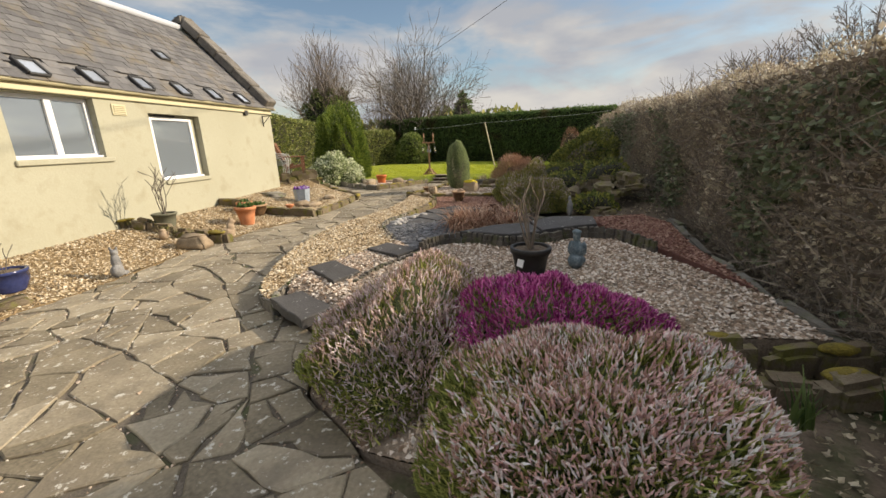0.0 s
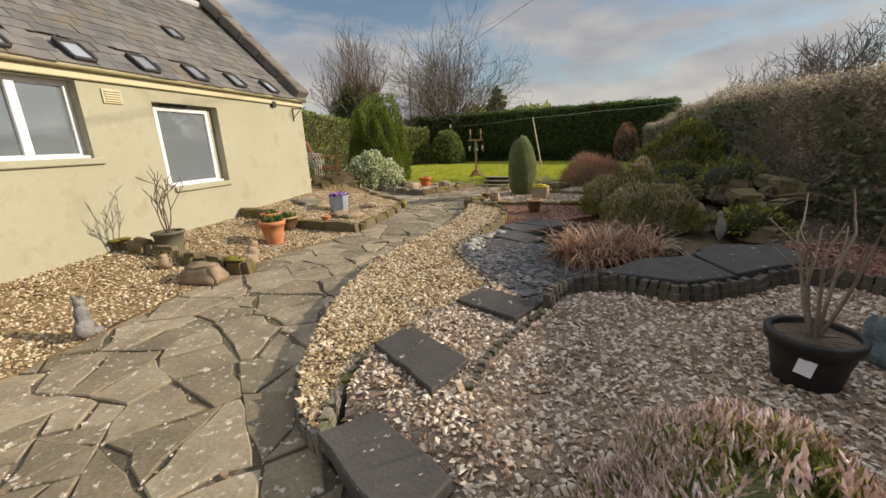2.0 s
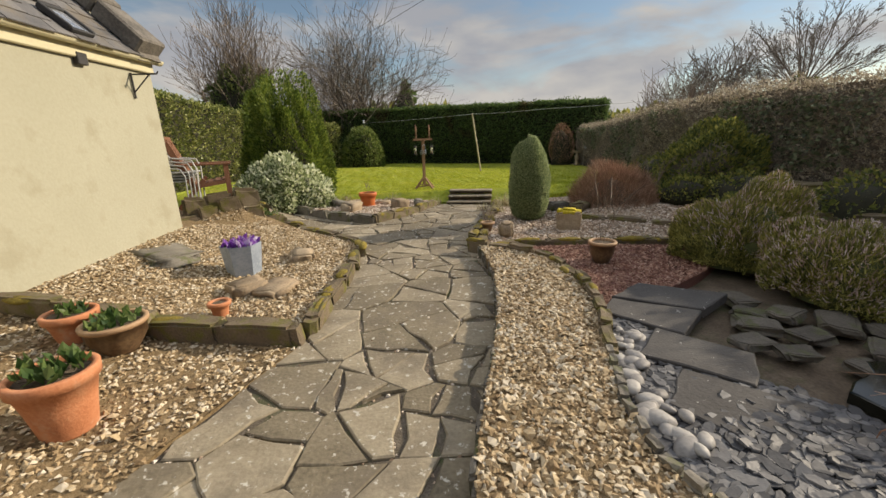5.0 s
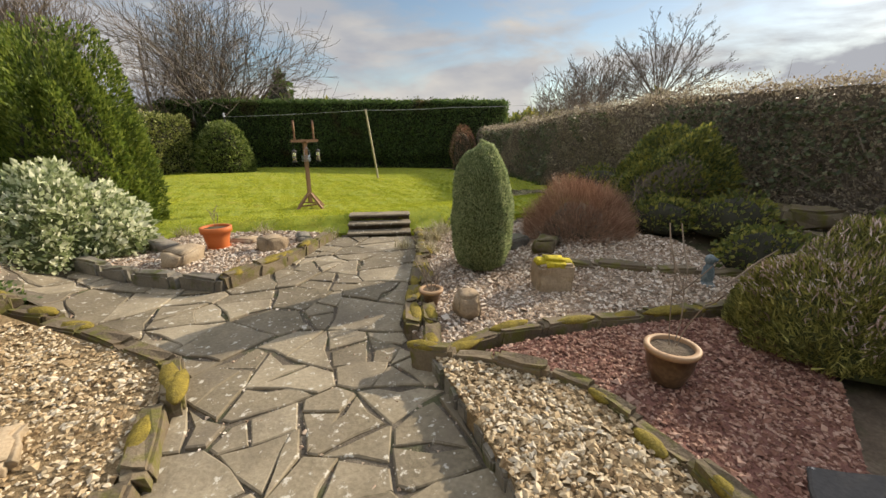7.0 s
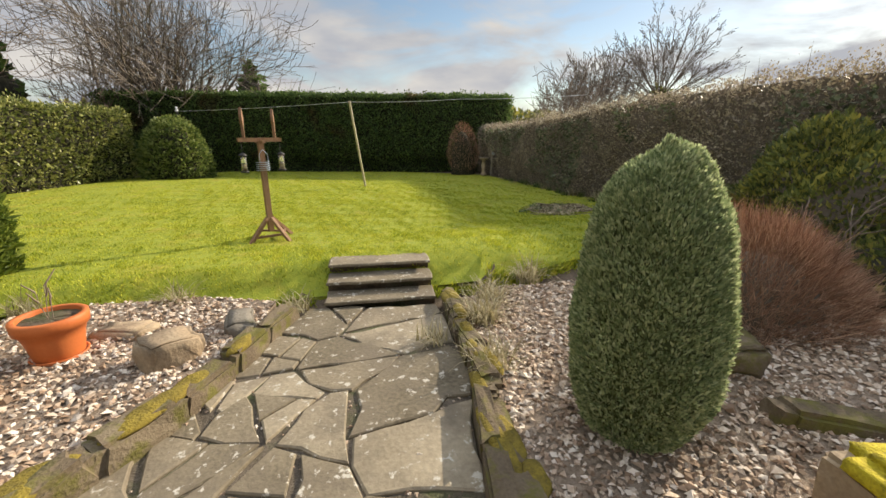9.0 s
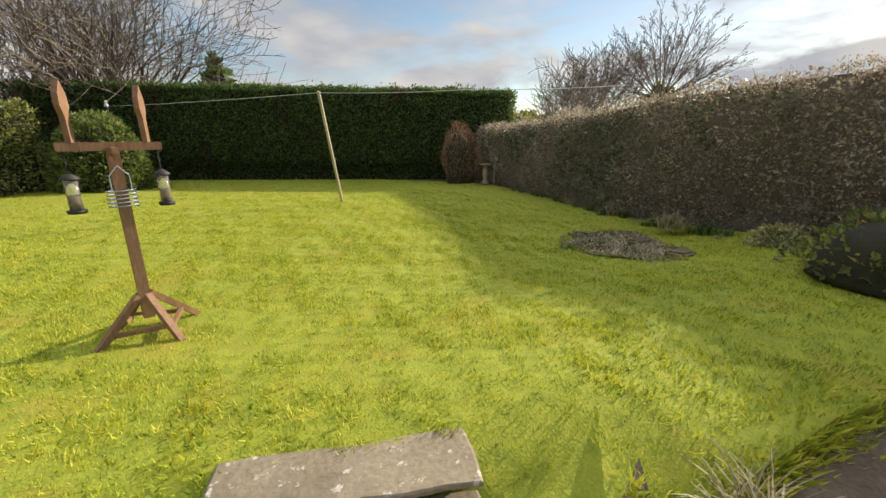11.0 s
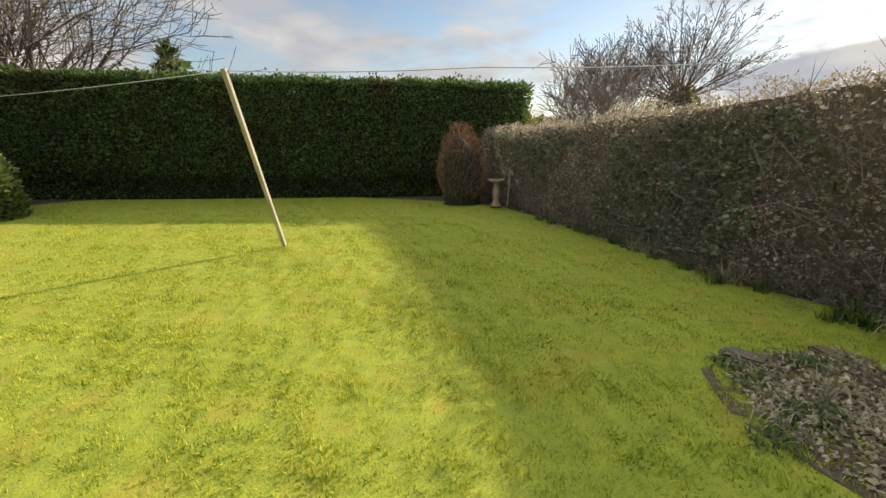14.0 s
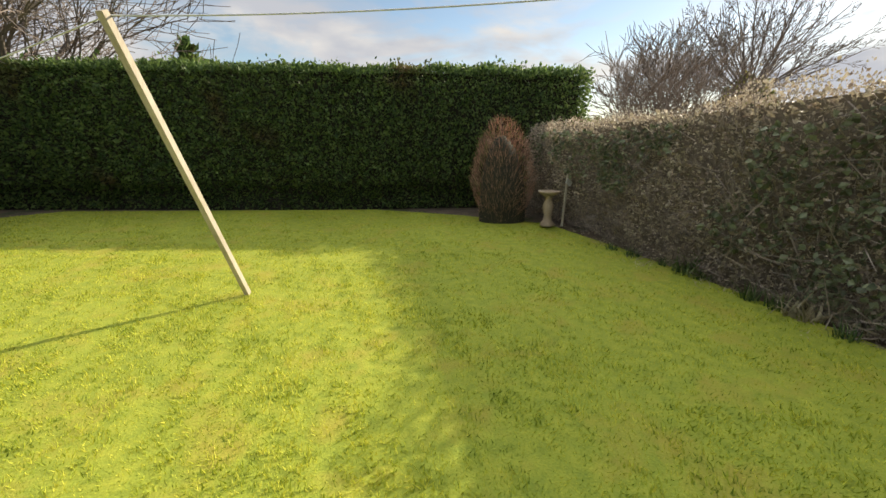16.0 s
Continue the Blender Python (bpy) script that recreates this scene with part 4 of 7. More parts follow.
# ---------- hedges ----------
def hedge(name, line, thick, top, leaf, label, mat, mat_core, side, seed, density=420, rough=0.12, top_lift=0.0, twigs=0, top_density=1.0, droop=0.0, core=(1.0,), top_leaf=1.0, ivy=0, foot=0.0):
    """A hedge along a line of (x, y); side is +1 when the garden lies to the right of the line's direction."""
    rng = np.random.default_rng(seed)
    P = smooth_line(line, 0.4)
    T = np.gradient(P, axis=0)
    T /= np.linalg.norm(T, axis=1, keepdims=True)
    Nn = np.column_stack([T[:, 1], -T[:, 0]]) * side
    tops = np.interp(np.linspace(0, 1, len(P)), np.linspace(0, 1, len(top)), top)
    root = tagged(new(name), label, "hedge", kind="structure")
    solid = np.interp(np.linspace(0, 1, len(P)), np.linspace(0, 1, len(core)), core)
    # solid core, its dark colour standing in for shade between the leaves
    V, F = [], []
    for p, nn, h in zip(P, Nn, tops * solid):
        g = float(land_z(p[0], p[1])) - 0.1
        k = 0.13 + rough + foot
        V += [(*(p - nn * k), g), (*(p - nn * k), h - 0.08), (*(p - nn * thick), h - 0.08 + top_lift), (*(p - nn * thick), g)]
    for i in range(len(P) - 1):
        for j in range(4):
            F.append((4 * i + j, 4 * i + (j + 1) % 4, 4 * i + 4 + (j + 1) % 4, 4 * i + 4 + j))
    F += [(0, 1, 2, 3), (4 * len(P) - 1, 4 * len(P) - 2, 4 * len(P) - 3, 4 * len(P) - 4)]
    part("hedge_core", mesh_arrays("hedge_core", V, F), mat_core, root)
    seg = np.linalg.norm(np.diff(P, axis=0), axis=1)
    cum = np.concatenate([[0], np.cumsum(seg)])
    H = float(np.mean(tops))

    def place(u):
        x, y = np.interp(u, cum, P[:, 0]), np.interp(u, cum, P[:, 1])
        nx, ny = np.interp(u, cum, Nn[:, 0]), np.interp(u, cum, Nn[:, 1])
        return np.column_stack([x, y]), np.column_stack([nx, ny]), np.interp(u, cum, tops)

    n = int(density * cum[-1] * H)
    u, v = rng.uniform(0, cum[-1], n), rng.uniform(0, 1, n)
    p, nn, h = place(u)
    g = land_z(p[:, 0], p[:, 1])
    z = g + v * (h - g)
    q = np.column_stack([p, z])
    bulge = rough * waves(q, 2.2, seed) + rough * 0.6 * waves(q, 6.5, seed + 1) - 0.10 * (1 - np.minimum(1, v * 3)) - 0.12 * np.maximum(0, v - 0.88) / 0.12
    bulge = bulge - foot * (1 - step01(v, 0.14, 0.24))
    depth = -np.abs(rng.normal(0, 0.07, n))
    pos = np.column_stack([p + nn * (bulge + depth)[:, None], z])
    ax = np.column_stack([nn * 0.8, np.full(n, 0.25 - droop)]) + rng.normal(0, 0.65, (n, 3))
    s1 = leaf * rng.lognormal(0, 0.25, n)
    parts = [scatter(LEAF, pos, ax, s1, rng)]
    m = int(density * top_density * cum[-1] * thick)
    u, w = rng.uniform(0, cum[-1], m), rng.uniform(-0.05, 1, m)
    p, nn, h = place(u)
    pos = np.column_stack([p - nn * (w * thick)[:, None], h + top_lift * w])
    pos[:, 2] += rough * 0.7 * waves(pos, 3.0, seed + 2) + rough * 0.5 * waves(pos, 9.0, seed + 3) - 0.06 + rng.exponential(0.035, m) - 0.10 * np.maximum(0, 0.12 - w) / 0.12
    ax = np.column_stack([rng.normal(0, 0.6, (m, 2)), np.ones(m)])
    parts.append(scatter(LEAF, pos, ax, leaf * top_leaf * rng.lognormal(0, 0.25, m), rng))
    # cut ends
    for e, sg in ((0, -1), (len(P) - 1, 1)):
        k = int(density * thick * tops[e])
        w, v = rng.uniform(0, 1, k), rng.uniform(0, 1, k)
        c = P[e] - Nn[e] * (w * thick)[:, None] + T[e] * sg * rng.normal(0.02, 0.07, k)[:, None]
        pos = np.column_stack([c, v * tops[e]])
        ax = np.column_stack([np.tile(T[e] * sg, (k, 1)), np.full(k, 0.2)]) + rng.normal(0, 0.6, (k, 3))
        parts.append(scatter(LEAF, pos, ax, leaf * rng.lognormal(0, 0.25, k), rng))
    fo = part("foliage", mesh_arrays("foliage", *joined(parts)), mat, root)
    fo["kind"] = "stuff"
    if ivy:
        u, v = rng.uniform(0, cum[-1], ivy), rng.uniform(0.05, 0.9, ivy)
        p, nn, h = place(u)
        q = np.column_stack([p, v * h])
        keep = waves(q, 1.6, seed + 9) + 0.5 * waves(q, 5, seed + 8) + 0.6 * (v - 0.6) > 0.15
        p, nn, q, k = p[keep], nn[keep], q[keep], int(keep.sum())
        off = rough * waves(q, 2.2, seed) + rough * 0.6 * waves(q, 6.5, seed + 1) + rng.normal(0.02, 0.04, k)
        pos = np.column_stack([p + nn * off[:, None], q[:, 2]])
        ax = np.column_stack([nn * 0.6, np.full(k, -0.2)]) + rng.normal(0, 0.6, (k, 3))
        iv = part("ivy", mesh_arrays("ivy", *scatter(LEAF, pos, ax, np.column_stack([rng.uniform(0.08, 0.14, k)] * 2 + [rng.uniform(0.06, 0.1, k)]), rng)), M_IVY, root, "glossy dark ivy leaves")
        iv["kind"] = "stuff"
    if twigs:
        u, v = rng.uniform(0, cum[-1], twigs), rng.uniform(0, 0.95, twigs) ** 1.3
        p, nn, h = place(u)
        q = np.column_stack([p, v * h])
        pos = np.column_stack([p + nn * (rough * waves(q, 2.2, seed) + 0.0)[:, None], v * h])
        ax = np.column_stack([nn * 0.25, np.full(twigs, 0.5)]) + rng.normal(0, 0.55, (twigs, 3))
        long = rng.uniform(size=twigs) < 0.14
        s = rng.uniform(0.08, 0.32, twigs) * np.where(long, 2.3, 1)
        w = np.where(long, 0.13, 0.055)
        tw = part("twigs", mesh_arrays("twigs", *scatter(NEEDLE, pos, ax, np.column_stack([w, w, s]), rng)), M_TWIG_GREY, root)
        tw["kind"] = "stuff"
    return root


EAST = [(1.1, -5.5), (2.2, -1.0), (3.0, 2.4), (3.75, 5.6), (4.85, 9.8), (6.8, 16.2), (8.05, 20.6), (9.6, 26.0)]
hedge("hedge_east", EAST, 1.3, [2.2, 2.2, 2.15, 2.15, 2.18, 2.27, 2.40, 2.38, 2.15, 2.02, 2.0], 0.052, "tall mixed ivy and hawthorn hedge with bare twigs", M_LEAF_E, M_TWIGGY, -1, 31, 850, 0.17, 0.0, twigs=26000, ivy=22000, top_leaf=0.62, top_density=0.8)
NORTH = [(-4.5, 32.8), (0.0, 30.8), (5.4, 28.4), (11.0, 25.7)]
hedge("hedge_north", NORTH, 1.6, [3.3, 3.33, 3.27], 0.075, "tall dark green clipped conifer hedge with a bare dark foot", M_LEAF_N, M_SHADE_CORE, 1, 32, 1000, 0.07, 0.0, droop=0.4, foot=0.3)
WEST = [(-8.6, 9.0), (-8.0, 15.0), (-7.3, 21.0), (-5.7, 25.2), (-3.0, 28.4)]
hedge("hedge_west", WEST, 1.5, [3.1, 3.15, 3.15, 3.1, 2.9, 2.5, 2.35], 0.085, "tall broad-leaved laurel hedge in sunlight", M_LEAF_W, M_SHADE_CORE, 1, 33, 420, 0.12)


# ---------- shrubs ----------
def dome_points(n, rx, ry, h, rng, seed, lump=0.12, sharp=2.0, low=0.0, ridge=0.0):
    """Points and normals over a lumpy dome; base at z = 0."""
    a = rng.uniform(0, 2 * math.pi, n)
    s = rng.uniform(low, 1, n)
    d = np.column_stack([np.cos(a) * (1 - s ** sharp) ** (1 / sharp), np.sin(a) * (1 - s ** sharp) ** (1 / sharp), s])
    k = 1 + lump * waves(d, 4.0, seed) + lump * 0.6 * waves(d, 9.0, seed + 1)
    k = k + ridge * (np.abs(np.sin(4.5 * a + 2 * np.sin(3 * s + a))) - 0.6)
    P = d * k[:, None] * (rx, ry, h)
    N = d / np.array((rx, ry, h))
    return P, N / np.linalg.norm(N, axis=1, keepdims=True)


def core_bm(rx, ry, h, seed, k=0.86):
    bm = bmesh.new()
    bmesh.ops.create_icosphere(bm, subdivisions=3, radius=1)
    P = np.array([tuple(v.co) for v in bm.verts])
    w = 1 + 0.1 * waves(P, 4.0, seed)
    for v, f in zip(bm.verts, w):
        c = v.co * k * f
        v.co = Vector((c.x * rx, c.y * ry, max(-0.06, c.z * h)))
    return bm


def shrub(name, at, rx, ry, h, mat, mat_core, leaf, count, label, category, seed, template=LEAF, spread=0.6, up=0.3, lump=0.12, sharp=2.0, shape=None, width=1.0, inset=0.06, group="", core=0.86, ridge=0.0, foot=1.0):
    rng = np.random.default_rng(seed)
    root = thing(name, at, label, category, group)
    if core:
        # solid filler whose darker colour stands in for shade behind the leaves
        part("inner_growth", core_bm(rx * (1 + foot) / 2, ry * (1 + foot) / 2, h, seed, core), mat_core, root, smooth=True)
    P, N = dome_points(count, rx, ry, h, rng, seed, lump, sharp, 0.0, ridge)
    P[:, :2] *= (foot + (1 - foot) * step01(P[:, 2] / h, 0.0, 0.45))[:, None]
    P *= 1 - np.abs(rng.normal(0, inset, (count, 1)))
    ax = N + np.array((0, 0, up)) + rng.normal(0, spread, (count, 3))
    s = leaf * rng.lognormal(0, 0.25, count)
    f = part("foliage", mesh_arrays("foliage", *scatter(template, P, ax, np.column_stack([s * width, s * width, s]), rng)), mat, root)
    f["kind"] = "stuff"
    return root


def Z(x, y, lift=0.0):
    return float(land_z(x, y)) + lift


def heather(at, rx, ry, h, bloom, count, label, seed, size=0.075, green=0.45, low=0.0, bare=0.0, lump=0.15, leaf=None):
    rng = np.random.default_rng(seed)
    root = thing("heather", at, label, "heather", "heathers by the path")
    # solid mound in dark green, painted as the shade among the stems
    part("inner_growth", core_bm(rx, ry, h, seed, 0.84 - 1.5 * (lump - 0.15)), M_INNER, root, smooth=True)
    P, N = dome_points(count, rx, ry, h, rng, seed, lump, 2.3, low)
    up = N[:, 2]
    s = size * rng.lognormal(0, 0.22, count)
    ax = N * 0.75 + np.array((0, 0, 0.55)) + rng.normal(0, 0.42, (count, 3))
    P = P - ax / np.linalg.norm(ax, axis=1, keepdims=True) * (s * 0.8)[:, None]
    flower = (rng.uniform(size=count) < np.clip(0.1 + 1.0 * up + 0.45 * waves(P, 5, seed + 5), 0.05, 1 - 0.25 * green) - bare)
    for k, name, mat, kind, w in ((flower, "bloom", bloom, SPIKE, 0.9), (~flower, "foliage", leaf or M_H_GREEN, NEEDLE, 1.9)):
        f = part(name, mesh_arrays(name, *scatter(kind, P[k], ax[k], np.column_stack([s[k] * w, s[k] * w, s[k] * 1.25]), rng)), mat, root)
        f["kind"] = "stuff"
    # green under-stems
    k = rng.integers(0, count, count)
    V = scatter(NEEDLE, P[k] * 0.93, ax[k] + rng.normal(0, 0.4, (count, 3)), np.column_stack([np.full(count, 0.06), np.full(count, 0.06), s * 1.3]), rng)
    st = part("understorey", mesh_arrays("understorey", *V), leaf or M_H_GREEN, root)
    st["kind"] = "stuff"
    return root


heather(pose(0.67, 1.48, -0.06), 0.71, 0.70, 0.69, M_H_PINK, 16000, "large pale pink winter heather mound beside the path", 41, 0.05, 0.8, bare=0.1)
heather(pose(0.64, 2.46, 0.0), 0.73, 0.62, 0.61, M_H_PURPLE, 9000, "bright purple winter heather mound", 42, 0.052, 0.1, bare=-0.3)
heather(pose(-0.23, 2.66, -0.02), 0.76, 0.82, 0.62, M_H_MAUVE, 15000, "mauve grey fading winter heather mound", 43, 0.045, 0.7)
heather(pose(2.0, 9.5, 0.10), 0.66, 0.66, 0.76, M_H_MAUVE, 14000, "greenish heather shrub with pale flower tips", 44, 0.048, 1.9, bare=0.3, lump=0.2, leaf=M_LEAF_HEBE)
heather(pose(2.1, 8.45, 0.08), 0.70, 0.66, 0.60, M_H_MAUVE, 14000, "dark grey-green heather shrub with faded tips", 45, 0.046, 1.8, bare=0.3, lump=0.2, leaf=M_LEAF_HEBE)

shrub("conifer_bush", pose(-3.98, 16.7, 0.2), 1.02, 1.0, 2.62, M_LEAF_CON, M_SHADE_CORE, 0.075, 40000, "rounded bright green conifer bush on the lawn edge", "conifer", 51, spread=0.55, up=0.8, lump=0.13, sharp=2.4, width=0.6, ridge=0.22, core=0.74)
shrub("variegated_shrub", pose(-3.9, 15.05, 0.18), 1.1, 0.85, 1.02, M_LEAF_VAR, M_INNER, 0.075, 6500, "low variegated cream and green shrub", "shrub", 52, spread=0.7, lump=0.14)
shrub("clipped_bush", pose(-1.85, 28.4, 0.08), 1.08, 1.05, 2.05, M_LEAF_BALL, M_SHADE_CORE, 0.11, 7000, "large round clipped green bush", "bush", 53, lump=0.05, sharp=2.6)
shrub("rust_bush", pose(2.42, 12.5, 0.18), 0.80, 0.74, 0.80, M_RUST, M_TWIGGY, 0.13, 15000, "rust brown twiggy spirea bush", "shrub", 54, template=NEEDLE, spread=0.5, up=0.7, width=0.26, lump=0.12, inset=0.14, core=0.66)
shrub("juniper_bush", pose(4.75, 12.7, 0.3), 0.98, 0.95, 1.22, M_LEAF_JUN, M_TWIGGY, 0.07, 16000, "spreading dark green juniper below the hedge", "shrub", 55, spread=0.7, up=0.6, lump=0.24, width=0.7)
shrub("russet_bush", pose(8.25, 25.3, 0.0), 0.70, 0.68, 2.02, M_REDBUSH, M_SHADE_CORE, 0.12, 5000, "upright russet twiggy bush in the lawn corner", "shrub", 56, template=NEEDLE, spread=0.35, up=1.4, width=0.4, lump=0.06, sharp=2.2, foot=0.62)


def topiary():
    """A clipped egg, leaning to one side at the top."""
    rng = np.random.default_rng(61)
    root = thing("topiary", pose(0.56, 12.2, Z(0.56, 12.2, 0.04)), "clipped egg-shaped green topiary with a slanting top", "topiary")
    n = 44000
    t, a = rng.uniform(0, 1, n), rng.uniform(0, 2 * math.pi, n)
    prof = np.interp(t, [0, 0.05, 0.2, 0.4, 0.6, 0.78, 0.9, 0.97, 1.0], [0.15, 0.32, 0.405, 0.43, 0.40, 0.335, 0.25, 0.165, 0.02])
    q = np.column_stack([np.cos(a), np.sin(a), t * 3])
    r = 0.79 * prof * (1 + 0.035 * waves(q, 4, 62) + 0.02 * waves(q, 11, 63))
    zt = 1.43 * t - 0.09 * step01(t, 0.72, 1.0) * (0.5 - 0.5 * np.cos(a + 0.5))
    lean = -0.045 * step01(t, 0.5, 1.0)
    P = np.column_stack([r * np.cos(a) + 0.87 * lean, r * np.sin(a) * 0.98 - 0.5 * lean, zt + 0.02])
    N = np.column_stack([np.cos(a), np.sin(a), 0.9 * (t - 0.35)])
    ax = N * 0.55 + np.array((0, 0, 0.9)) + rng.normal(0, 0.35, (n, 3))
    P = P - N * np.abs(rng.normal(0, 0.012, n))[:, None]
    V = scatter(LEAF, P, ax, np.column_stack([np.full(n, 0.019), np.full(n, 0.019), rng.uniform(0.02, 0.036, n)]), rng)
    f = part("foliage", mesh_arrays("foliage", *V), M_LEAF_TOP, root)
    f["kind"] = "stuff"
    bm = lathe_bm([(0.0, 0.02), (0.08, 0.02), (0.19, 0.10), (0.27, 0.3), (0.30, 0.55), (0.27, 0.82), (0.21, 1.08), (0.13, 1.24), (0.0, 1.32)], 20)
    for v in bm.verts:
        v.co += Vector((-0.035, 0.02, 0)) * float(step01(v.co.z / 1.36, 0.5, 1.0))
    # solid egg in dark green, painted as the shade between the needles
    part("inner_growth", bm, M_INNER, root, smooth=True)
    part("trunk", bar_bm((0, 0, -0.08), (0, 0, 0.1), 0.04), M_BARK, root)


topiary()


# ---------- trees ----------
def tube_arrays(segs, sides=4):
    """Segments (a, b, ra, rb) as a mesh of tapered tubes."""
    A = np.array([s[0] for s in segs], float)
    B = np.array([s[1] for s in segs], float)
    ra = np.array([s[2] for s in segs])
    rb = np.array([s[3] for s in segs])
    d = B - A
    d /= np.maximum(np.linalg.norm(d, axis=1, keepdims=True), 1e-9)
    ref = np.where(np.abs(d[:, 2:3]) > 0.9, np.array([[1.0, 0, 0]]), np.array([[0, 0, 1.0]]))
    u = np.cross(d, ref)
    u /= np.linalg.norm(u, axis=1, keepdims=True)
    v = np.cross(d, u)
    ang = np.arange(sides) * 2 * math.pi / sides
    ring = u[:, None] * np.cos(ang)[None, :, None] + v[:, None] * np.sin(ang)[None, :, None]
    V = np.concatenate([A[:, None] + ring * ra[:, None, None], B[:, None] + ring * rb[:, None, None]], 1).reshape(-1, 3)
    i = np.arange(sides)
    j = (i + 1) % sides
    f = np.stack([i, j, j + sides, i + sides], -1)
    F = (f[None] + (np.arange(len(segs)) * 2 * sides)[:, None, None]).reshape(-1, 4)
    return V, F


def grow(rng, p, d, length, r, level, segs, splits, upward, wander=0.16, ratio=0.68):
    n = 4 if level > 1 else 3
    for i in range(n):
        d = d + rng.normal(0, wander, 3) + np.array((0, 0, upward))
        d /= np.linalg.norm(d)
        q = p + d * length / n
        r2 = r * 0.84
        segs.append((p, q, r, r2))
        if level > 0 and i > 0:
            for _ in range(splits):
                s = rng.normal(0, 1, 3)
                s -= d * (s @ d)
                s /= np.linalg.norm(s)
                e = d * rng.uniform(0.6, 0.95) + s * rng.uniform(0.4, 0.75)
                grow(rng, q, e / np.linalg.norm(e), length * ratio * rng.uniform(0.7, 1.1), max(r2 * 0.55, 0.006), level - 1, segs, splits, upward, wander, ratio)
        p, r = q, r2
    return segs


def tree(name, at, stems, height, r, level, splits, label, seed, mat_trunk, mat_twig, lean=0.5, upward=0.06, wander=0.13, min_r=0.008):
    rng = np.random.default_rng(seed)
    root = thing(name, at, label, "tree")
    segs = []
    for k in range(stems):
        a = 2 * math.pi * (k + rng.uniform(0, 0.7)) / stems
        d = np.array((lean * math.cos(a), lean * math.sin(a), 1.0))
        if stems == 1:
            d = np.array((0.02, 0.03, 1.0))
        p = np.array((0.18 * math.cos(a), 0.18 * math.sin(a), -0.3)) * (0 if stems == 1 else 1)
        grow(rng, p, d / np.linalg.norm(d), height * rng.uniform(0.5, 0.62), r, level, segs, splits, upward, wander)
    thick = [s for s in segs if s[2] > r * 0.3]
    thin = [(a, b, max(ra, min_r), max(rb, min_r * 0.8)) for a, b, ra, rb in segs if ra <= r * 0.3]
    part("trunk", mesh_arrays("trunk", *tube_arrays(thick, 7), True), mat_trunk, root)
    if thin:
        c = part("crown", mesh_arrays("crown", *tube_arrays(thin, 3)), mat_twig, root, "fine bare winter twigs")
        c["kind"] = "stuff"
    return root


tree("bare_tree", pose(-1.9, 34.2, 0.6), 16, 7.9, 0.105, 3, 2, "bare many-stemmed winter tree behind the hedge", 71, M_BARK, M_TWIG_DARK, 0.27, 0.035, 0.13, 0.010)
tree("pale_bare_tree", pose(-8.0, 29.5, 0.6), 12, 6.5, 0.07, 3, 2, "pale bare upright tree with ivy at its foot", 72, M_TWIG, M_TWIG, 0.13, 0.14, 0.09, 0.009)
shrub("ivy_clump", pose(-7.9, 29.3, 3.0), 1.5, 1.4, 2.5, M_LEAF_BALL, M_SHADE_CORE, 0.16, 2600, "dark ivy clump round bare stems", "ivy", 73, lump=0.2)


def fan_tree(name, at, rx, rz, limbs, r, label, seed, mat_trunk, mat_twig, min_r):
    """A round-headed bare tree: limbs fan out from one fork to an even dome, each with side twigs that sweep up."""
    rng = np.random.default_rng(seed)
    root = thing(name, at, label, "tree")
    thick, thin = [], []

    def limb(p, d, length, rad, level):
        n = 5 if level > 1 else 3
        bend = 0.045 if level == 3 else 0.09
        for k in range(n):
            d = d + rng.normal(0, bend, 3) + np.array((0, 0, 0.03))
            d /= np.linalg.norm(d)
            q = p + d * length / n
            (thick if rad > r * 0.35 else thin).append((p, q, max(rad, min_r), max(rad * 0.84, min_r * 0.8)))
            if level and k:
                for _ in range(2):
                    s = rng.normal(0, 1, 3)
                    s -= d * (s @ d)
                    e = d * 0.85 + s / np.linalg.norm(s) * rng.uniform(0.35, 0.6)
                    limb(q, e / np.linalg.norm(e), length * (1 - (k + 1) / n * 0.55) * rng.uniform(0.34, 0.5), rad * 0.5, level - 1)
            p, rad = q, rad * 0.84

    for k in range(limbs):
        a, e = 2.4 * k, math.acos(1 - 0.82 * (k + 0.5) / limbs)
        d = np.array((math.sin(e) * math.cos(a), math.sin(e) * math.sin(a), math.cos(e)))
        reach = 1 / math.sqrt((math.sin(e) / rx) ** 2 + (math.cos(e) / rz) ** 2)
        limb(np.zeros(3), d, reach * 0.74 * rng.uniform(0.9, 1.06), r, 3)
    part("trunk", mesh_arrays("trunk", *tube_arrays(thick, 7), True), mat_trunk, root)
    part("crown", mesh_arrays("crown", *tube_arrays(thin, 3)), mat_twig, root, "fine bare winter twigs")["kind"] = "stuff"
    return root


ash = fan_tree("bare_ash_tree", pose(31.3, 31.5, 4.2), 6.2, 8.2, 36, 0.05, "bare round-headed ash tree beyond the hedge", 78, M_TWIG_DARK, M_TWIG_DARK, 0.011)
part("bole", bar_bm((0, 0, -4.1), (0, 0, 0.3), 0.38, 10, 0.3), M_BARK, ash, smooth=True)
shrub("ivy_clump", pose(31.3, 31.5, 2.9), 1.2, 1.2, 2.2, M_LEAF_JUN, M_SHADE_CORE, 0.3, 700, "ivy round the fork of a bare tree", "ivy", 75, lump=0.2)
tree("bare_thicket", pose(25.2, 33.0, 0.5), 8, 6.6, 0.10, 3, 2, "low bare thicket beyond the hedge", 76, M_TWIG_DARK, M_TWIG_DARK, 0.55, 0.05, 0.13, 0.018)
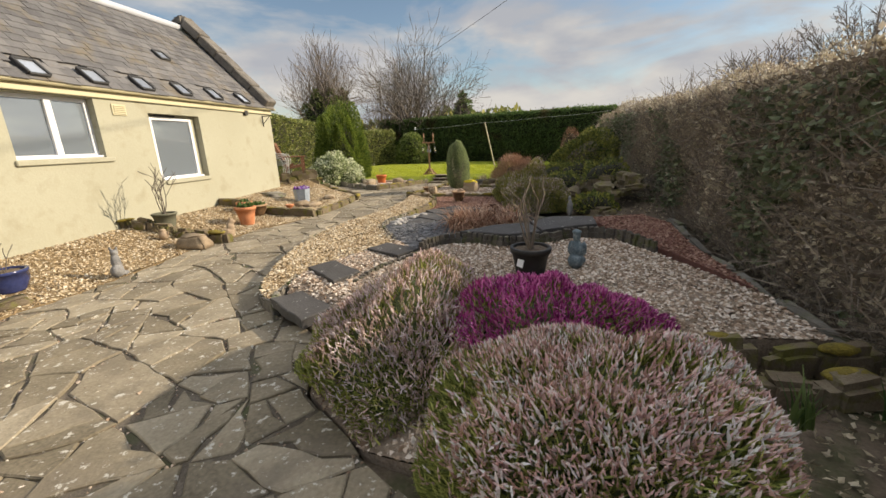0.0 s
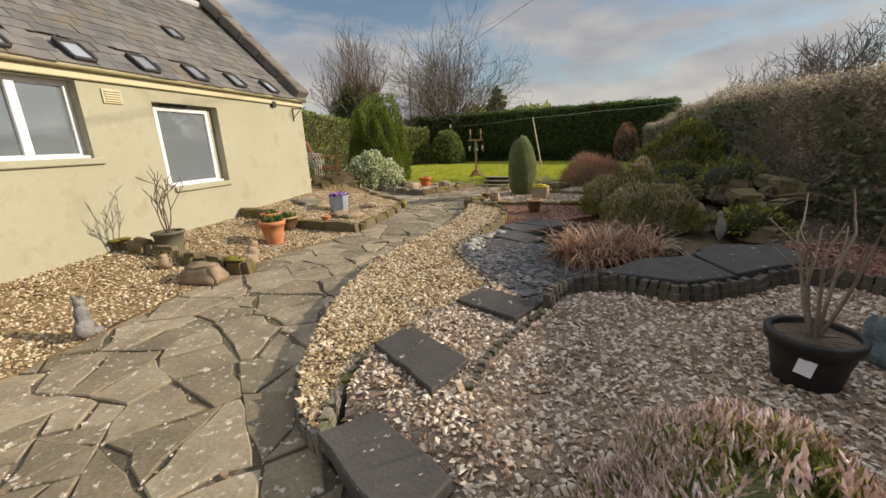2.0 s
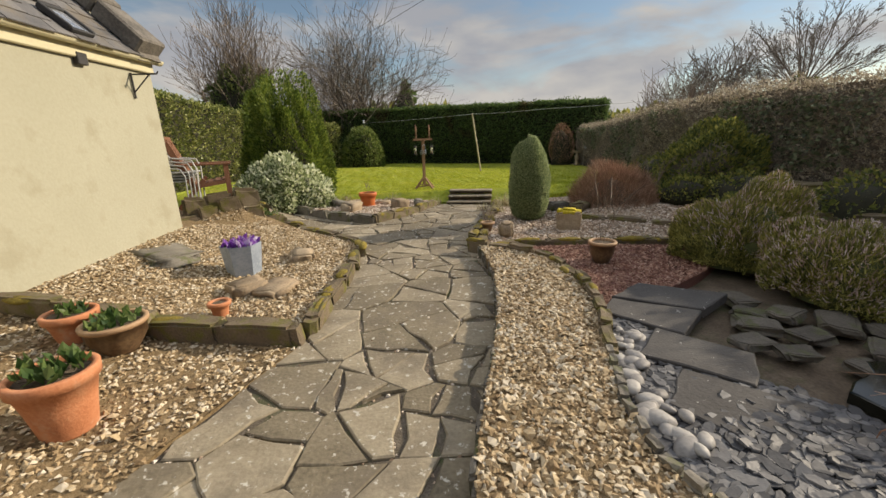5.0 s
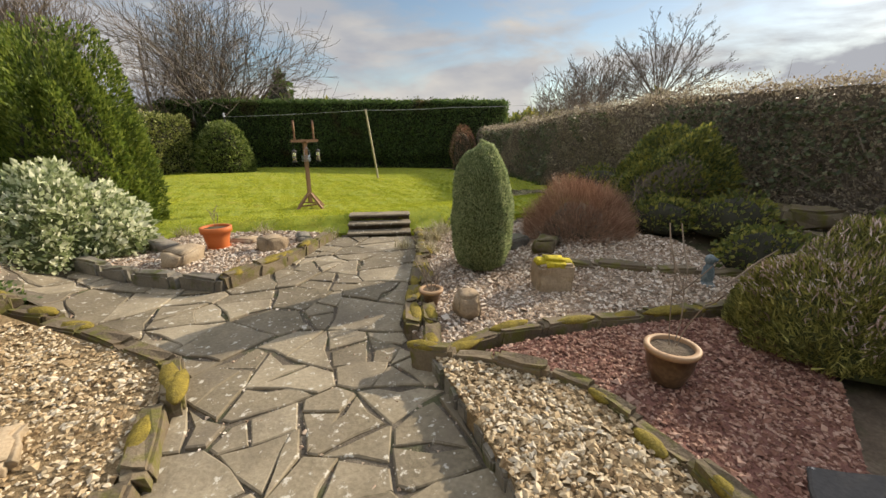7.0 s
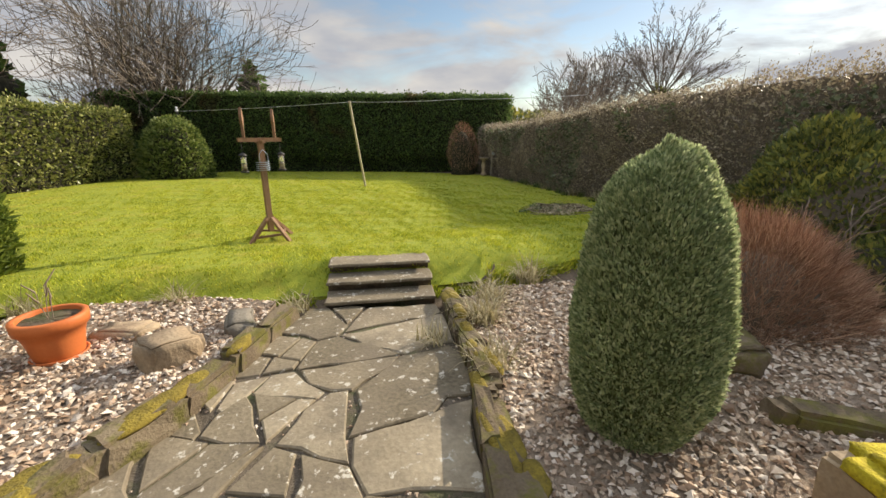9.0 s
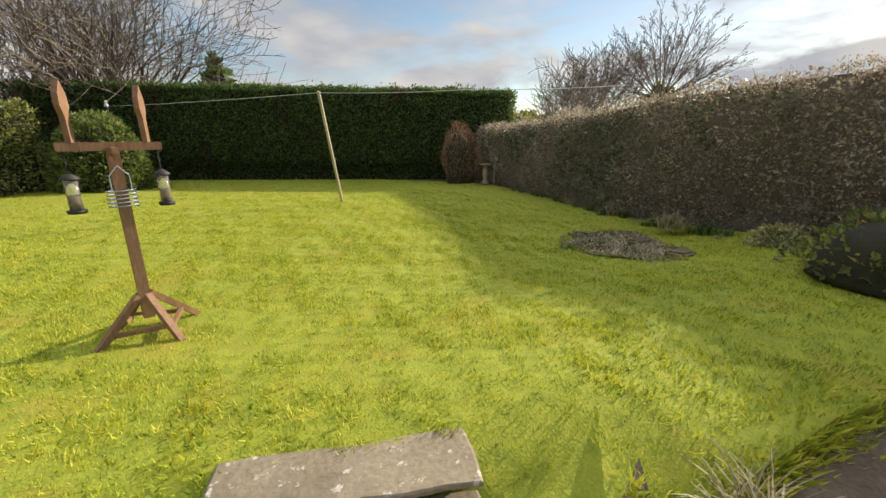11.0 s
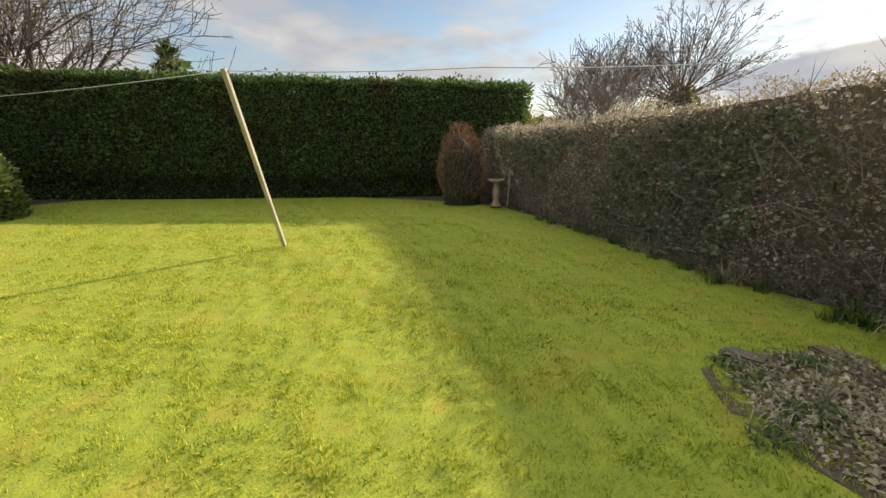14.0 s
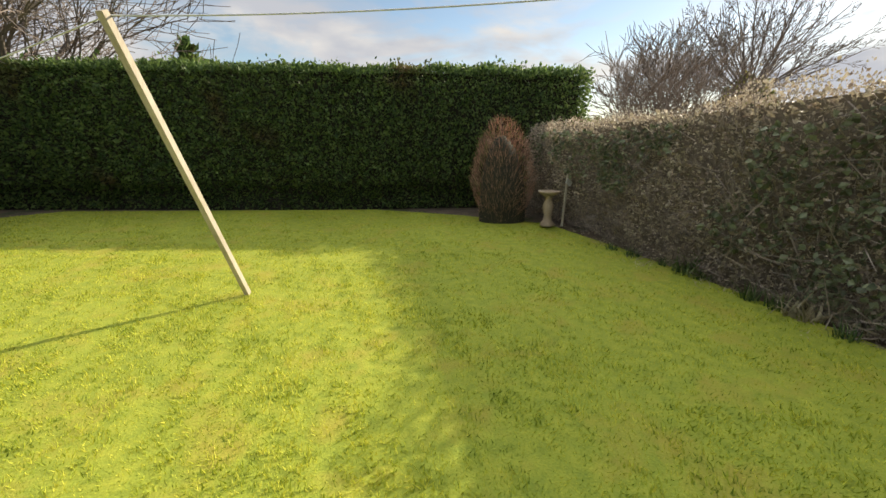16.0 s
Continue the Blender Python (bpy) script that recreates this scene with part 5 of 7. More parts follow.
tree("bare_thicket", pose(17.0, 27.5, 0), 8, 4.4, 0.05, 3, 2, "pale bare saplings beyond the hedge corner", 77, M_TWIG, M_TWIG, 0.35, 0.1, 0.12, 0.010)
tree("bare_thicket", pose(-3.4, 33.6, 0), 7, 5.0, 0.05, 3, 2, "pale bare stems at the hedge end", 79, M_TWIG, M_TWIG, 0.35, 0.1, 0.12, 0.010)
shrub("far_conifer", pose(2.6, 44, 0), 1.6, 1.6, 6.6, M_LEAF_N, M_SHADE_CORE, 0.5, 900, "small dark conifer beyond the hedge", "conifer", 80, sharp=1.1, up=0.1)
shrub("far_conifer", pose(-7.4, 33.5, 0), 1.5, 1.5, 5.0, M_LEAF_N, M_SHADE_CORE, 0.4, 1200, "small dark conifer beyond the hedge", "conifer", 81, sharp=1.1, up=0.1)


def far_wood():
    rng = np.random.default_rng(82)
    n = 5000
    x = rng.uniform(-90, 120, n)
    y = 95 + 0.12 * x + rng.uniform(-4, 4, n)
    h = 6.5 + 1.6 * waves(np.column_stack([x, y * 0, y * 0]), 0.12, 83) + 0.8 * waves(np.column_stack([x, y * 0, y * 0]), 0.6, 84)
    pos = np.column_stack([x, y, rng.uniform(0, 1, n) ** 0.6 * h])
    ax = rng.normal(0, 0.6, (n, 3)) + (0, 0, 0.8)
    return mesh_arrays("far_wood", *scatter(LEAF, pos, ax, rng.uniform(1.2, 2.4, n), rng))


tagged(part("far_wood", far_wood(), M_LEAF_JUN), "distant belt of dark trees", "trees", kind="stuff")

# pole and cable
pole = part("utility_pole", bar_bm((0, 0, 0), (0, 0, 8.6), 0.11, 10, 0.08), M_BARK, at=pose(-6.4, 48, 0), smooth=True)
tagged(pole, "dark wooden utility pole far behind the hedge", "pole")


def hung_line(name, pts, r, sag, mat, label, category):
    segs = []
    for a, b in zip(pts, pts[1:]):
        a, b = np.array(a, float), np.array(b, float)
        prev = a
        for t in np.linspace(0, 1, 13)[1:]:
            q = a + (b - a) * t - np.array((0, 0, sag * 4 * t * (1 - t)))
            segs.append((prev, q, r, r))
            prev = q
    ob = part(name, mesh_arrays(name, *tube_arrays(segs, 5), True), mat)
    return tagged(ob, label, category)


hung_line("overhead_cable", [(-6.4, 48, 8.5), (2.2, 26.9, 8.3), (9, 2, 8.0)], 0.012, 0.25, M_IRON, "thin dark overhead cable", "cable")
PROP_TOP = (2.55, 22.32, 2.46)
hung_line("clothes_line", [(-1.65, 30.0, 2.5), PROP_TOP, (5.1, 20.75, 2.52), (7.9, 18.9, 2.6)], 0.006, 0.03, M_WHITELINE, "pale washing line held up by a prop", "washing line")
prop = part("line_prop", bar_bm((3.17, 23.18, 0.07), (2.53, 22.28, 2.48), 0.026, square=True), M_PALEWOOD)
tagged(prop, "leaning pale wooden washing line prop on the lawn", "clothes prop")
lp = thing("line_post", pose(-1.65, 30.0, 0), "short dark post with a white line hook behind the bush", "post")
part("post", bar_bm((0, 0, 0), (0, 0, 2.5), 0.035), M_IRON, lp)
part("insulator", lathe_bm([(0, 2.48), (0.05, 2.49), (0.06, 2.54), (0.03, 2.6), (0.05, 2.64), (0, 2.68)], 12), M_WHITE, lp, "white hook cap", True)


# ---------- bird feeder ----------
def feeder():
    f = thing("bird_feeder", pose(-0.42, 17.2, float(lawn_z(-0.42, 17.2)), 0, 0, 12) @ Matrix.Scale(0.9, 4), "wooden bird feeding station with hanging seed feeders on the lawn", "bird feeder")
    part("post", bar_bm((0, 0, 0.16), (0, 0, 1.52), 0.038, square=True), M_FEEDWOOD, f)
    for a in (20, 110, 200, 290):
        c, s = math.cos(radians(a)), math.sin(radians(a))
        part("leg", bar_bm((0.40 * c, 0.40 * s, 0.015), (0.045 * c, 0.045 * s, 0.36), 0.024, square=True), M_FEEDWOOD, f)
        part("brace", bar_bm((0.27 * c, 0.27 * s, 0.10), (0.27 * -s, 0.27 * c, 0.13), 0.016, square=True), M_FEEDWOOD, f)
    part("crossbar", bar_bm((-0.31, 0, 1.54), (0.31, 0, 1.54), 0.03, square=True), M_FEEDWOOD, f)
    part("crossbar", bar_bm((0, -0.16, 1.512), (0, 0.16, 1.512), 0.022, square=True), M_FEEDWOOD, f)
    for x in (-0.22, 0.22):
        b = bmesh.new()
        prof = [(-0.028, 0), (0.028, 0), (0.03, 0.18), (0.058, 0.25), (0.05, 0.33), (0.0, 0.42), (-0.05, 0.33), (-0.058, 0.25), (-0.03, 0.18)]
        for y in (-0.018, 0.018):
            b.faces.new([b.verts.new((px, y, pz)) for px, pz in prof][:: 1 if y > 0 else -1])
        b.verts.ensure_lookup_table()
        n = len(prof)
        for i in range(n):
            b.faces.new((b.verts[i], b.verts[(i + 1) % n], b.verts[n + (i + 1) % n], b.verts[n + i]))
        part("finial", b, M_FEEDWOOD, f, at=pose(x, 0, 1.565, 0, 0, 62))
        tube = part("seed_tube", lathe_bm([(0, 1.10), (0.04, 1.10), (0.04, 1.32), (0, 1.32)], 14), M_SEEDTUBE, f, "clear seed tube half full", True, pose(x * 1.25, -0.03, 0))
        part("cap", lathe_bm([(0, 1.36), (0.02, 1.355), (0.058, 1.325), (0.058, 1.315), (0, 1.315)], 14), M_IRON, tube, smooth=True)
        part("tray", lathe_bm([(0, 1.075), (0.055, 1.075), (0.06, 1.10), (0, 1.10)], 14), M_IRON, tube, smooth=True)
        part("seed", lathe_bm([(0, 1.102), (0.036, 1.102), (0.036, 1.2), (0, 1.2)], 12), M_TANCLAY, tube, smooth=True)
        part("wire", bar_bm((0, 0, 1.35), (0, 0.02, 1.53), 0.004), M_IRON, tube)
    seg = []
    for i in range(60):
        a, b = i / 12 * 2 * math.pi, (i + 1) / 12 * 2 * math.pi
        seg.append(((0.095 * math.cos(a), 0.095 * math.sin(a), 1.08 + 0.0024 * i), (0.095 * math.cos(b), 0.095 * math.sin(b), 1.08 + 0.0024 * (i + 1)), 0.005, 0.005))
    seg += [((-0.06, -0.07, 1.22), (-0.06, -0.07, 1.33), 0.004, 0.004), ((0.06, -0.07, 1.22), (0.06, -0.07, 1.33), 0.004, 0.004), ((-0.06, -0.07, 1.33), (0, -0.05, 1.40), 0.004, 0.004), ((0.06, -0.07, 1.33), (0, -0.05, 1.40), 0.004, 0.004)]
    part("wire_coil", mesh_arrays("wire_coil", *tube_arrays(seg, 5), True), M_ZINC, f, "coiled wire holder")


M_SEEDTUBE = bpy.data.materials.new("clear_plastic")
M_SEEDTUBE.use_nodes = True
_g = M_SEEDTUBE.node_tree.nodes["Principled BSDF"]
_g.inputs["Roughness"].default_value = 0.1
_g.inputs["Transmission Weight"].default_value = 0.85
feeder()


# ---------- steps, slabs, edging ----------
def slab_mesh(name, poly, top, thick, rng, rag=0.012, inset=0.012, zf=None, tilt=(0, 0)):
    """A stone slab with a ragged outline and softened top edge."""
    P = []
    pts = np.asarray(poly, float)
    for a, b in zip(pts, np.roll(pts, -1, 0)):
        n = max(1, int(np.linalg.norm(b - a) / 0.14))
        for k in range(n):
            P.append(a + (b - a) * k / n + rng.normal(0, rag if k else rag * 0.4, 2))
    P = np.array(P)
    c = P.mean(0)
    d = P - c
    ln = np.maximum(np.linalg.norm(d, axis=1, keepdims=True), 1e-6)
    Q = c + d * np.maximum(0.2, 1 - inset / ln)
    z = (lambda p: top + (p[:, 0] - c[0]) * tilt[0] + (p[:, 1] - c[1]) * tilt[1]) if zf is None else (lambda p: zf(p[:, 0], p[:, 1]) + top + (p[:, 0] - c[0]) * tilt[0] + (p[:, 1] - c[1]) * tilt[1])
    zt = z(P)
    V = np.concatenate([np.column_stack([P, zt - thick]), np.column_stack([P, zt - inset * 0.7]), np.column_stack([Q, z(Q)])])
    n = len(P)
    F = []
    for i in range(n):
        j = (i + 1) % n
        F += [(i, j, n + j, n + i), (n + i, n + j, 2 * n + j, 2 * n + i)]
    F.append(tuple(range(2 * n, 3 * n)))
    me = bpy.data.meshes.new(name)
    me.from_pydata([tuple(v) for v in V], [], F)
    me.update()
    return me


srng = np.random.default_rng(91)
sd = np.array([0.93, -0.37])
sn = np.array([0.37, 0.93])
steps = tagged(new("garden_steps"), "three shallow grey stone steps up to the lawn", "steps", kind="structure")
S0 = np.array([0.07, 14.34])
for i in range(3):
    c = S0 + sn * (0.15 + 0.23 * i)
    a, b = c - sd * 0.5, c + sd * 0.5
    part("tread", slab_mesh("tread", [a - sn * 0.13, b - sn * 0.13, b + sn * 0.16, a + sn * 0.16], 0.155 + 0.10 * i, 0.026, srng, 0.008), M_FLAG, steps)
    part("riser", slab_mesh("riser", [a - sn * 0.015, b - sn * 0.015, b + sn * 0.14, a + sn * 0.14], 0.122 + 0.10 * i, 0.16, srng, 0.006), M_SOIL, steps)

SLABS = [
    ([(-1.74, 3.68), (-1.47, 3.86), (-1.04, 3.40), (-1.24, 3.13)], 0.085),
    ([(-1.61, 4.50), (-1.36, 4.75), (-0.95, 4.26), (-1.16, 3.94)], 0.145),
    ([(-1.04, 5.25), (-0.80, 5.54), (-0.32, 5.13), (-0.58, 4.83)], 0.15),
    ([(-0.09, 8.87), (0.37, 9.1), (0.95, 8.62), (0.46, 8.41)], 0.085),
    ([(-0.11, 8.84), (0.44, 8.39), (-0.01, 8.09), (-0.14, 8.27), (-0.35, 8.64)], 0.08),
    ([(-0.14, 8.24), (-0.02, 8.06), (0.22, 7.73), (-0.1, 7.44), (-0.35, 7.76), (-0.53, 7.94)], 0.078),
    ([(-0.37, 7.72), (-0.1, 7.40), (0.12, 7.12), (-0.22, 6.84), (-0.5, 7.04), (-0.62, 7.25), (-0.71, 7.45)], 0.07),
    ([(0.24, 5.52), (0.46, 5.45), (0.9, 5.22), (1.36, 5.32), (1.33, 5.95), (0.78, 5.88)], 0.27),
    ([(1.38, 5.34), (1.9, 5.54), (2.25, 5.6), (2.4, 6.2), (1.75, 6.3), (1.37, 6.0)], 0.28),
]
for poly, z in SLABS:
    ob = part("stone_slab", slab_mesh("stone_slab", poly, z, 0.09, srng, 0.008), M_DARKSLAB)
    tagged(ob, "dark grey flat stone slab flecked with pale spots", "slab", "slabs by the dry stream")


def edging(parent, line, step, high, thick, mat, seed, lift=0.0, sink=0.08, name="edging_stone", jitter=0.15, rough=0.10, variants=5, closed_gap=0.96, zf=None, tilt=3.0, moss=0.0, worn=0.0):
    """A row of single stones along a line, under a piece of the setting."""
    rng = np.random.default_rng(seed)
    P = smooth_line(line, 0.05)
    seg = np.concatenate([[0], np.cumsum(np.linalg.norm(np.diff(P, axis=0), axis=1))])
    meshes = []
    for k in range(variants):
        me = bm_mesh(name, rock_bm(1, 1, 1, seed + k * 0.7, 1 if step < 0.2 else 2, rough, worn=worn or (0.16 if step < 0.1 else 0.12)))
        me.materials.append(mat)
        meshes.append(me)
    cushions = []
    for k in range(3 if moss else 0):
        bm = bmesh.new()
        bmesh.ops.create_icosphere(bm, subdivisions=2, radius=0.5)
        for v in bm.verts:
            v.co += noise.noise_vector(v.co * 3.5 + Vector((seed, k, 0))) * 0.12
        me = bm_mesh("moss_cushion", bm, True)
        me.materials.append(M_MOSS)
        cushions.append(me)
    u = 0.0
    while u < seg[-1] - step * 0.4:
        ln = step * rng.uniform(1 - jitter, 1 + jitter)
        c = u + ln / 2
        x, y = np.interp(c, seg, P[:, 0]), np.interp(c, seg, P[:, 1])
        x2, y2 = np.interp(c + 0.05, seg, P[:, 0]), np.interp(c + 0.05, seg, P[:, 1])
        x1, y1 = np.interp(c - 0.05, seg, P[:, 0]), np.interp(c - 0.05, seg, P[:, 1])
        h = high * rng.uniform(1 - jitter, 1 + jitter)
        z = float((zf or land_z)(x, y)) - sink + lift
        m = pose(x, y, z, rng.normal(0, tilt), rng.normal(0, tilt), math.degrees(math.atan2(y2 - y1, x2 - x1)) + rng.normal(0, 4))
        part(name, meshes[rng.integers(variants)], None, parent, at=m @ Matrix.Diagonal((ln * closed_gap, thick * rng.uniform(0.85, 1.15), h + sink, 1)))
        for _ in range(int(rng.uniform(0, 2) < moss) + int(rng.uniform(0, 2) < moss)):
            k = rng.uniform(-0.3, 0.3) * ln
            part("moss_cushion", cushions[rng.integers(3)], None, parent, at=m @ pose(k, rng.normal(0, 0.2) * thick, (h + sink) * 0.9, 0, 0, rng.uniform(-8, 8)) @ Matrix.Diagonal((ln * rng.uniform(0.5, 1.0), thick * rng.uniform(0.75, 1.12), rng.uniform(0.05, 0.085), 1)))
        u += ln


def setting(name):
    return bpy.data.objects[name]


edging(setting("gravel_strip"), PATH_R[6:], 0.115, 0.13, 0.045, M_EDGE, 101, rough=0.07)
edging(setting("gravel_strip"), STRIP_R[:12], 0.12, 0.175, 0.06, M_EDGE, 102, rough=0.06, jitter=0.07, tilt=1.5)
edging(setting("gravel_strip"), STRIP_R[11:], 0.3, 0.195, 0.095, M_MOSSY, 121, rough=0.1, closed_gap=1.06, tilt=1.3, moss=0.3)
edging(setting("pink_gravel_bed"), EDGING, 0.082, 0.34, 0.085, M_STAVE, 103, rough=0.04, jitter=0.035, closed_gap=1.03, tilt=1.2)
edging(setting("pink_gravel_bed"), [(-0.96, 3.98), (-0.84, 4.3), (-0.58, 4.68), (-0.32, 5.02)], 0.082, 0.235, 0.07, M_STAVE, 120, rough=0.04, jitter=0.035, closed_gap=1.03, tilt=1.2)
edging(setting("red_gravel_strip"), [(2.55, 5.5), (2.5, 6.6), (3.2, 6.75), (3.7, 6.3)], 0.16, 0.16, 0.09, M_EDGE, 104)
edging(setting("topiary_gravel_bed"), UPPER_G[-6:][::-1] + [(-0.74, 10.86)], 0.42, 0.13, 0.12, M_MOSSY, 105, rough=0.12, closed_gap=1.05, tilt=1.0, worn=0.11, moss=1.3)
edging(setting("topiary_gravel_bed"), [(-0.70, 10.82), (-0.3, 10.84), (0.2, 10.77), (0.91, 10.56), (1.46, 10.38), (2.1, 10.25)], 0.45, 0.13, 0.12, M_MOSSY, 106, rough=0.12, closed_gap=1.05, tilt=1.0, worn=0.11, moss=1.3)
edging(setting("topiary_gravel_bed"), [(1.15, 11.85), (1.6, 11.5), (2.2, 11.05), (2.9, 10.65)], 0.55, 0.14, 0.16, M_MOSSY, 107)
edging(setting("raised_gravel_bed"), [(-2.83, 9.0), (-2.72, 9.5), (-2.58, 10.1), (-2.42, 10.9), (-2.36, 11.35)], 0.5, 0.15, 0.14, M_MOSSY, 108, rough=0.12, closed_gap=1.05, tilt=1.0, worn=0.11, moss=1.3)
edging(setting("raised_gravel_bed"), [(-2.4, 11.5), (-2.75, 12.0), (-3.25, 12.6), (-3.8, 13.2), (-4.5, 14.0), (-4.95, 14.5)], 0.48, 0.13, 0.15, M_MOSSY, 109, rough=0.12, closed_gap=1.05, tilt=1.0, worn=0.11, moss=0.6)
edging(setting("raised_gravel_bed"), [(-5.45, 9.68), (-4.39, 9.36), (-3.6, 9.1), (-2.9, 8.88)], 0.66, 0.19, 0.16, M_MOSSY, 110, variants=4, rough=0.12, tilt=1.3, worn=0.1, closed_gap=1.05, moss=0.5)
edging(setting("raised_gravel_bed"), [(-5.05, 12.5), (-4.5, 12.75), (-3.75, 12.95)], 0.33, 0.20, 0.2, M_MOSSY, 111)
edging(setting("raised_gravel_bed"), [(-5.0, 12.62), (-4.5, 12.85), (-3.9, 13.05)], 0.36, 0.30, 0.2, M_MOSSY, 112)
edging(setting("gravel_by_house"), [(-6.0, 7.3), (-5.4, 7.12), (-4.7, 6.98), (-4.2, 6.86), (-3.74, 6.75)], 0.4, 0.22, 0.2, M_MOSSY, 113, worn=0.22, moss=0.5)
edging(setting("gravel_by_house"), [(-7.4, 0.0), (-6.6, 4.2), (-6.05, 7.0), (-5.55, 9.5), (-5.15, 11.6)], 0.42, 0.10, 0.2, M_MOSSY, 114, jitter=0.35)
edging(setting("small_gravel_bed"), [(-3.6, 14.55), (-2.8, 13.58), (-2.1, 13.03)], 0.55, 0.17, 0.15, M_EDGE, 115)
edging(setting("small_gravel_bed"), [(-2.06, 13.03), (-1.5, 13.52), (-0.95, 14.17), (-0.7, 14.5)], 0.44, 0.16, 0.15, M_MOSSY, 116, rough=0.12, closed_gap=1.05, tilt=1.0, worn=0.11, moss=1.3)
edging(setting("pink_gravel_bed"), [(1.35, 2.62), (1.95, 2.38), (2.65, 2.32)], 0.36, 0.24, 0.12, M_MOSSY, 117, worn=0.22, moss=0.9)
edging(setting("pink_gravel_bed"), [(1.55, 2.32), (2.1, 2.12), (2.8, 2.02)], 0.34, 0.14, 0.2, M_MOSSY, 118, worn=0.22, moss=0.6)
edging(setting("red_gravel_strip"), [(2.68, 2.4), (2.85, 3.2), (3.12, 4.2), (3.4, 5.3), (3.75, 6.2)], 0.7, 0.2, 0.13, M_EDGE, 119)


def stones(n, poly, sizes, mat, label, group, seed, zf=None, name="stone", flat=0.5):
    rng = np.random.default_rng(seed)
    P = in_poly(poly, n * 6, rng)[:n]
    for i, (x, y) in enumerate(P):
        s = rng.uniform(*sizes)
        ob = part(name, rock_bm(s, s * rng.uniform(0.6, 0.9), s * flat * rng.uniform(0.7, 1.2), seed + i), mat, at=pose(x, y, (zf or Z)(x, y) - 0.05, rng.normal(0, 5), rng.normal(0, 5), rng.uniform(0, 360)), smooth=False)
        tagged(ob, label, "stone", group)


def rockery():
    """Mossy ledges that climb towards the hedge."""
    rng = np.random.default_rng(121)
    for i in range(34):
        t, k = rng.uniform(0, 1), rng.uniform(0, 1)
        y = 6.9 + 4.6 * t
        x = 2.55 + 0.25 * (y - 6.9) + 1.15 * k
        s = rng.uniform(0.35, 0.75)
        z = Z(x, y) - 0.08 + 0.38 * k * (1 - abs(t - 0.45))
        ob = part("rock", rock_bm(s, s * 0.6, s * 0.38, 130 + i, 2, 0.2), M_MOSSY, at=pose(x, y, z, rng.normal(0, 6), rng.normal(0, 6), 75 + rng.normal(0, 25)))
        tagged(ob, "mossy brown rock of a stepped rockery", "rock", "rockery stones")
    for i, (x, y, s) in enumerate([(0.95, 7.9, 0.34), (1.2, 7.55, 0.4), (0.85, 7.45, 0.3), (1.5, 7.3, 0.36), (0.62, 7.75, 0.28), (1.15, 8.25, 0.35), (1.75, 7.1, 0.4), (2.1, 6.85, 0.34), (0.75, 8.15, 0.36), (0.45, 7.95, 0.3), (1.35, 8.0, 0.42), (1.05, 8.6, 0.34), (0.9, 8.35, 0.3), (1.6, 7.75, 0.4), (1.85, 7.45, 0.36)]):
        ob = part("rock", rock_bm(s * 0.85, s * 0.6, s * 0.2, 170 + i, 2, 0.18, worn=0.08), M_STAVE, at=pose(x, y, Z(x, y) + 0.0, 0, 0, 40 * i))
        tagged(ob, "grey flat rock at the pond edge", "rock", "pond stones")


rockery()
pond = part("pond", slab_mesh("pond", [(0.35, 6.3), (0.9, 6.15), (1.4, 6.15), (1.8, 6.5), (1.5, 7.2), (0.9, 7.5), (0.4, 7.3)], 0.04, 0.08, srng, 0.03), M_WATER)
tagged(pond, "small dark garden pond behind dry reeds", "pond", kind="structure")


def cobbles():
    rng = np.random.default_rng(181)
    for i in range(46):
        P = in_poly([(-0.98, 7.35), (-0.68, 7.98), (-0.42, 8.45), (-0.22, 8.25), (-0.55, 7.9), (-0.72, 7.45), (-0.65, 7.15), (-0.95, 7.0)], 30, rng)[0]
        s = rng.uniform(0.08, 0.17)
        bm = bmesh.new()
        bmesh.ops.create_icosphere(bm, subdivisions=2, radius=0.5)
        for v in bm.verts:
            v.co += noise.noise_vector(v.co * 1.5 + Vector((i, 2 * i, 0))) * 0.12
            v.co = Vector((v.co.x * s, v.co.y * s * 0.7, v.co.z * s * 0.42))
        ob = part("cobble", bm, M_COBBLE, slate_bed, smooth=True, at=pose(P[0], P[1], float(slate_z(P[0], P[1])) + 0.035 + rng.uniform(0, 0.03), rng.normal(0, 8), rng.normal(0, 8), rng.uniform(0, 360)))


M_COBBLE = material("grey_cobble", [(0.14, 0.13, 0.12), (0.25, 0.235, 0.22), (0.38, 0.36, 0.33)], 5, 0.6, 0.15, 50, thing=0.5)
cobbles()


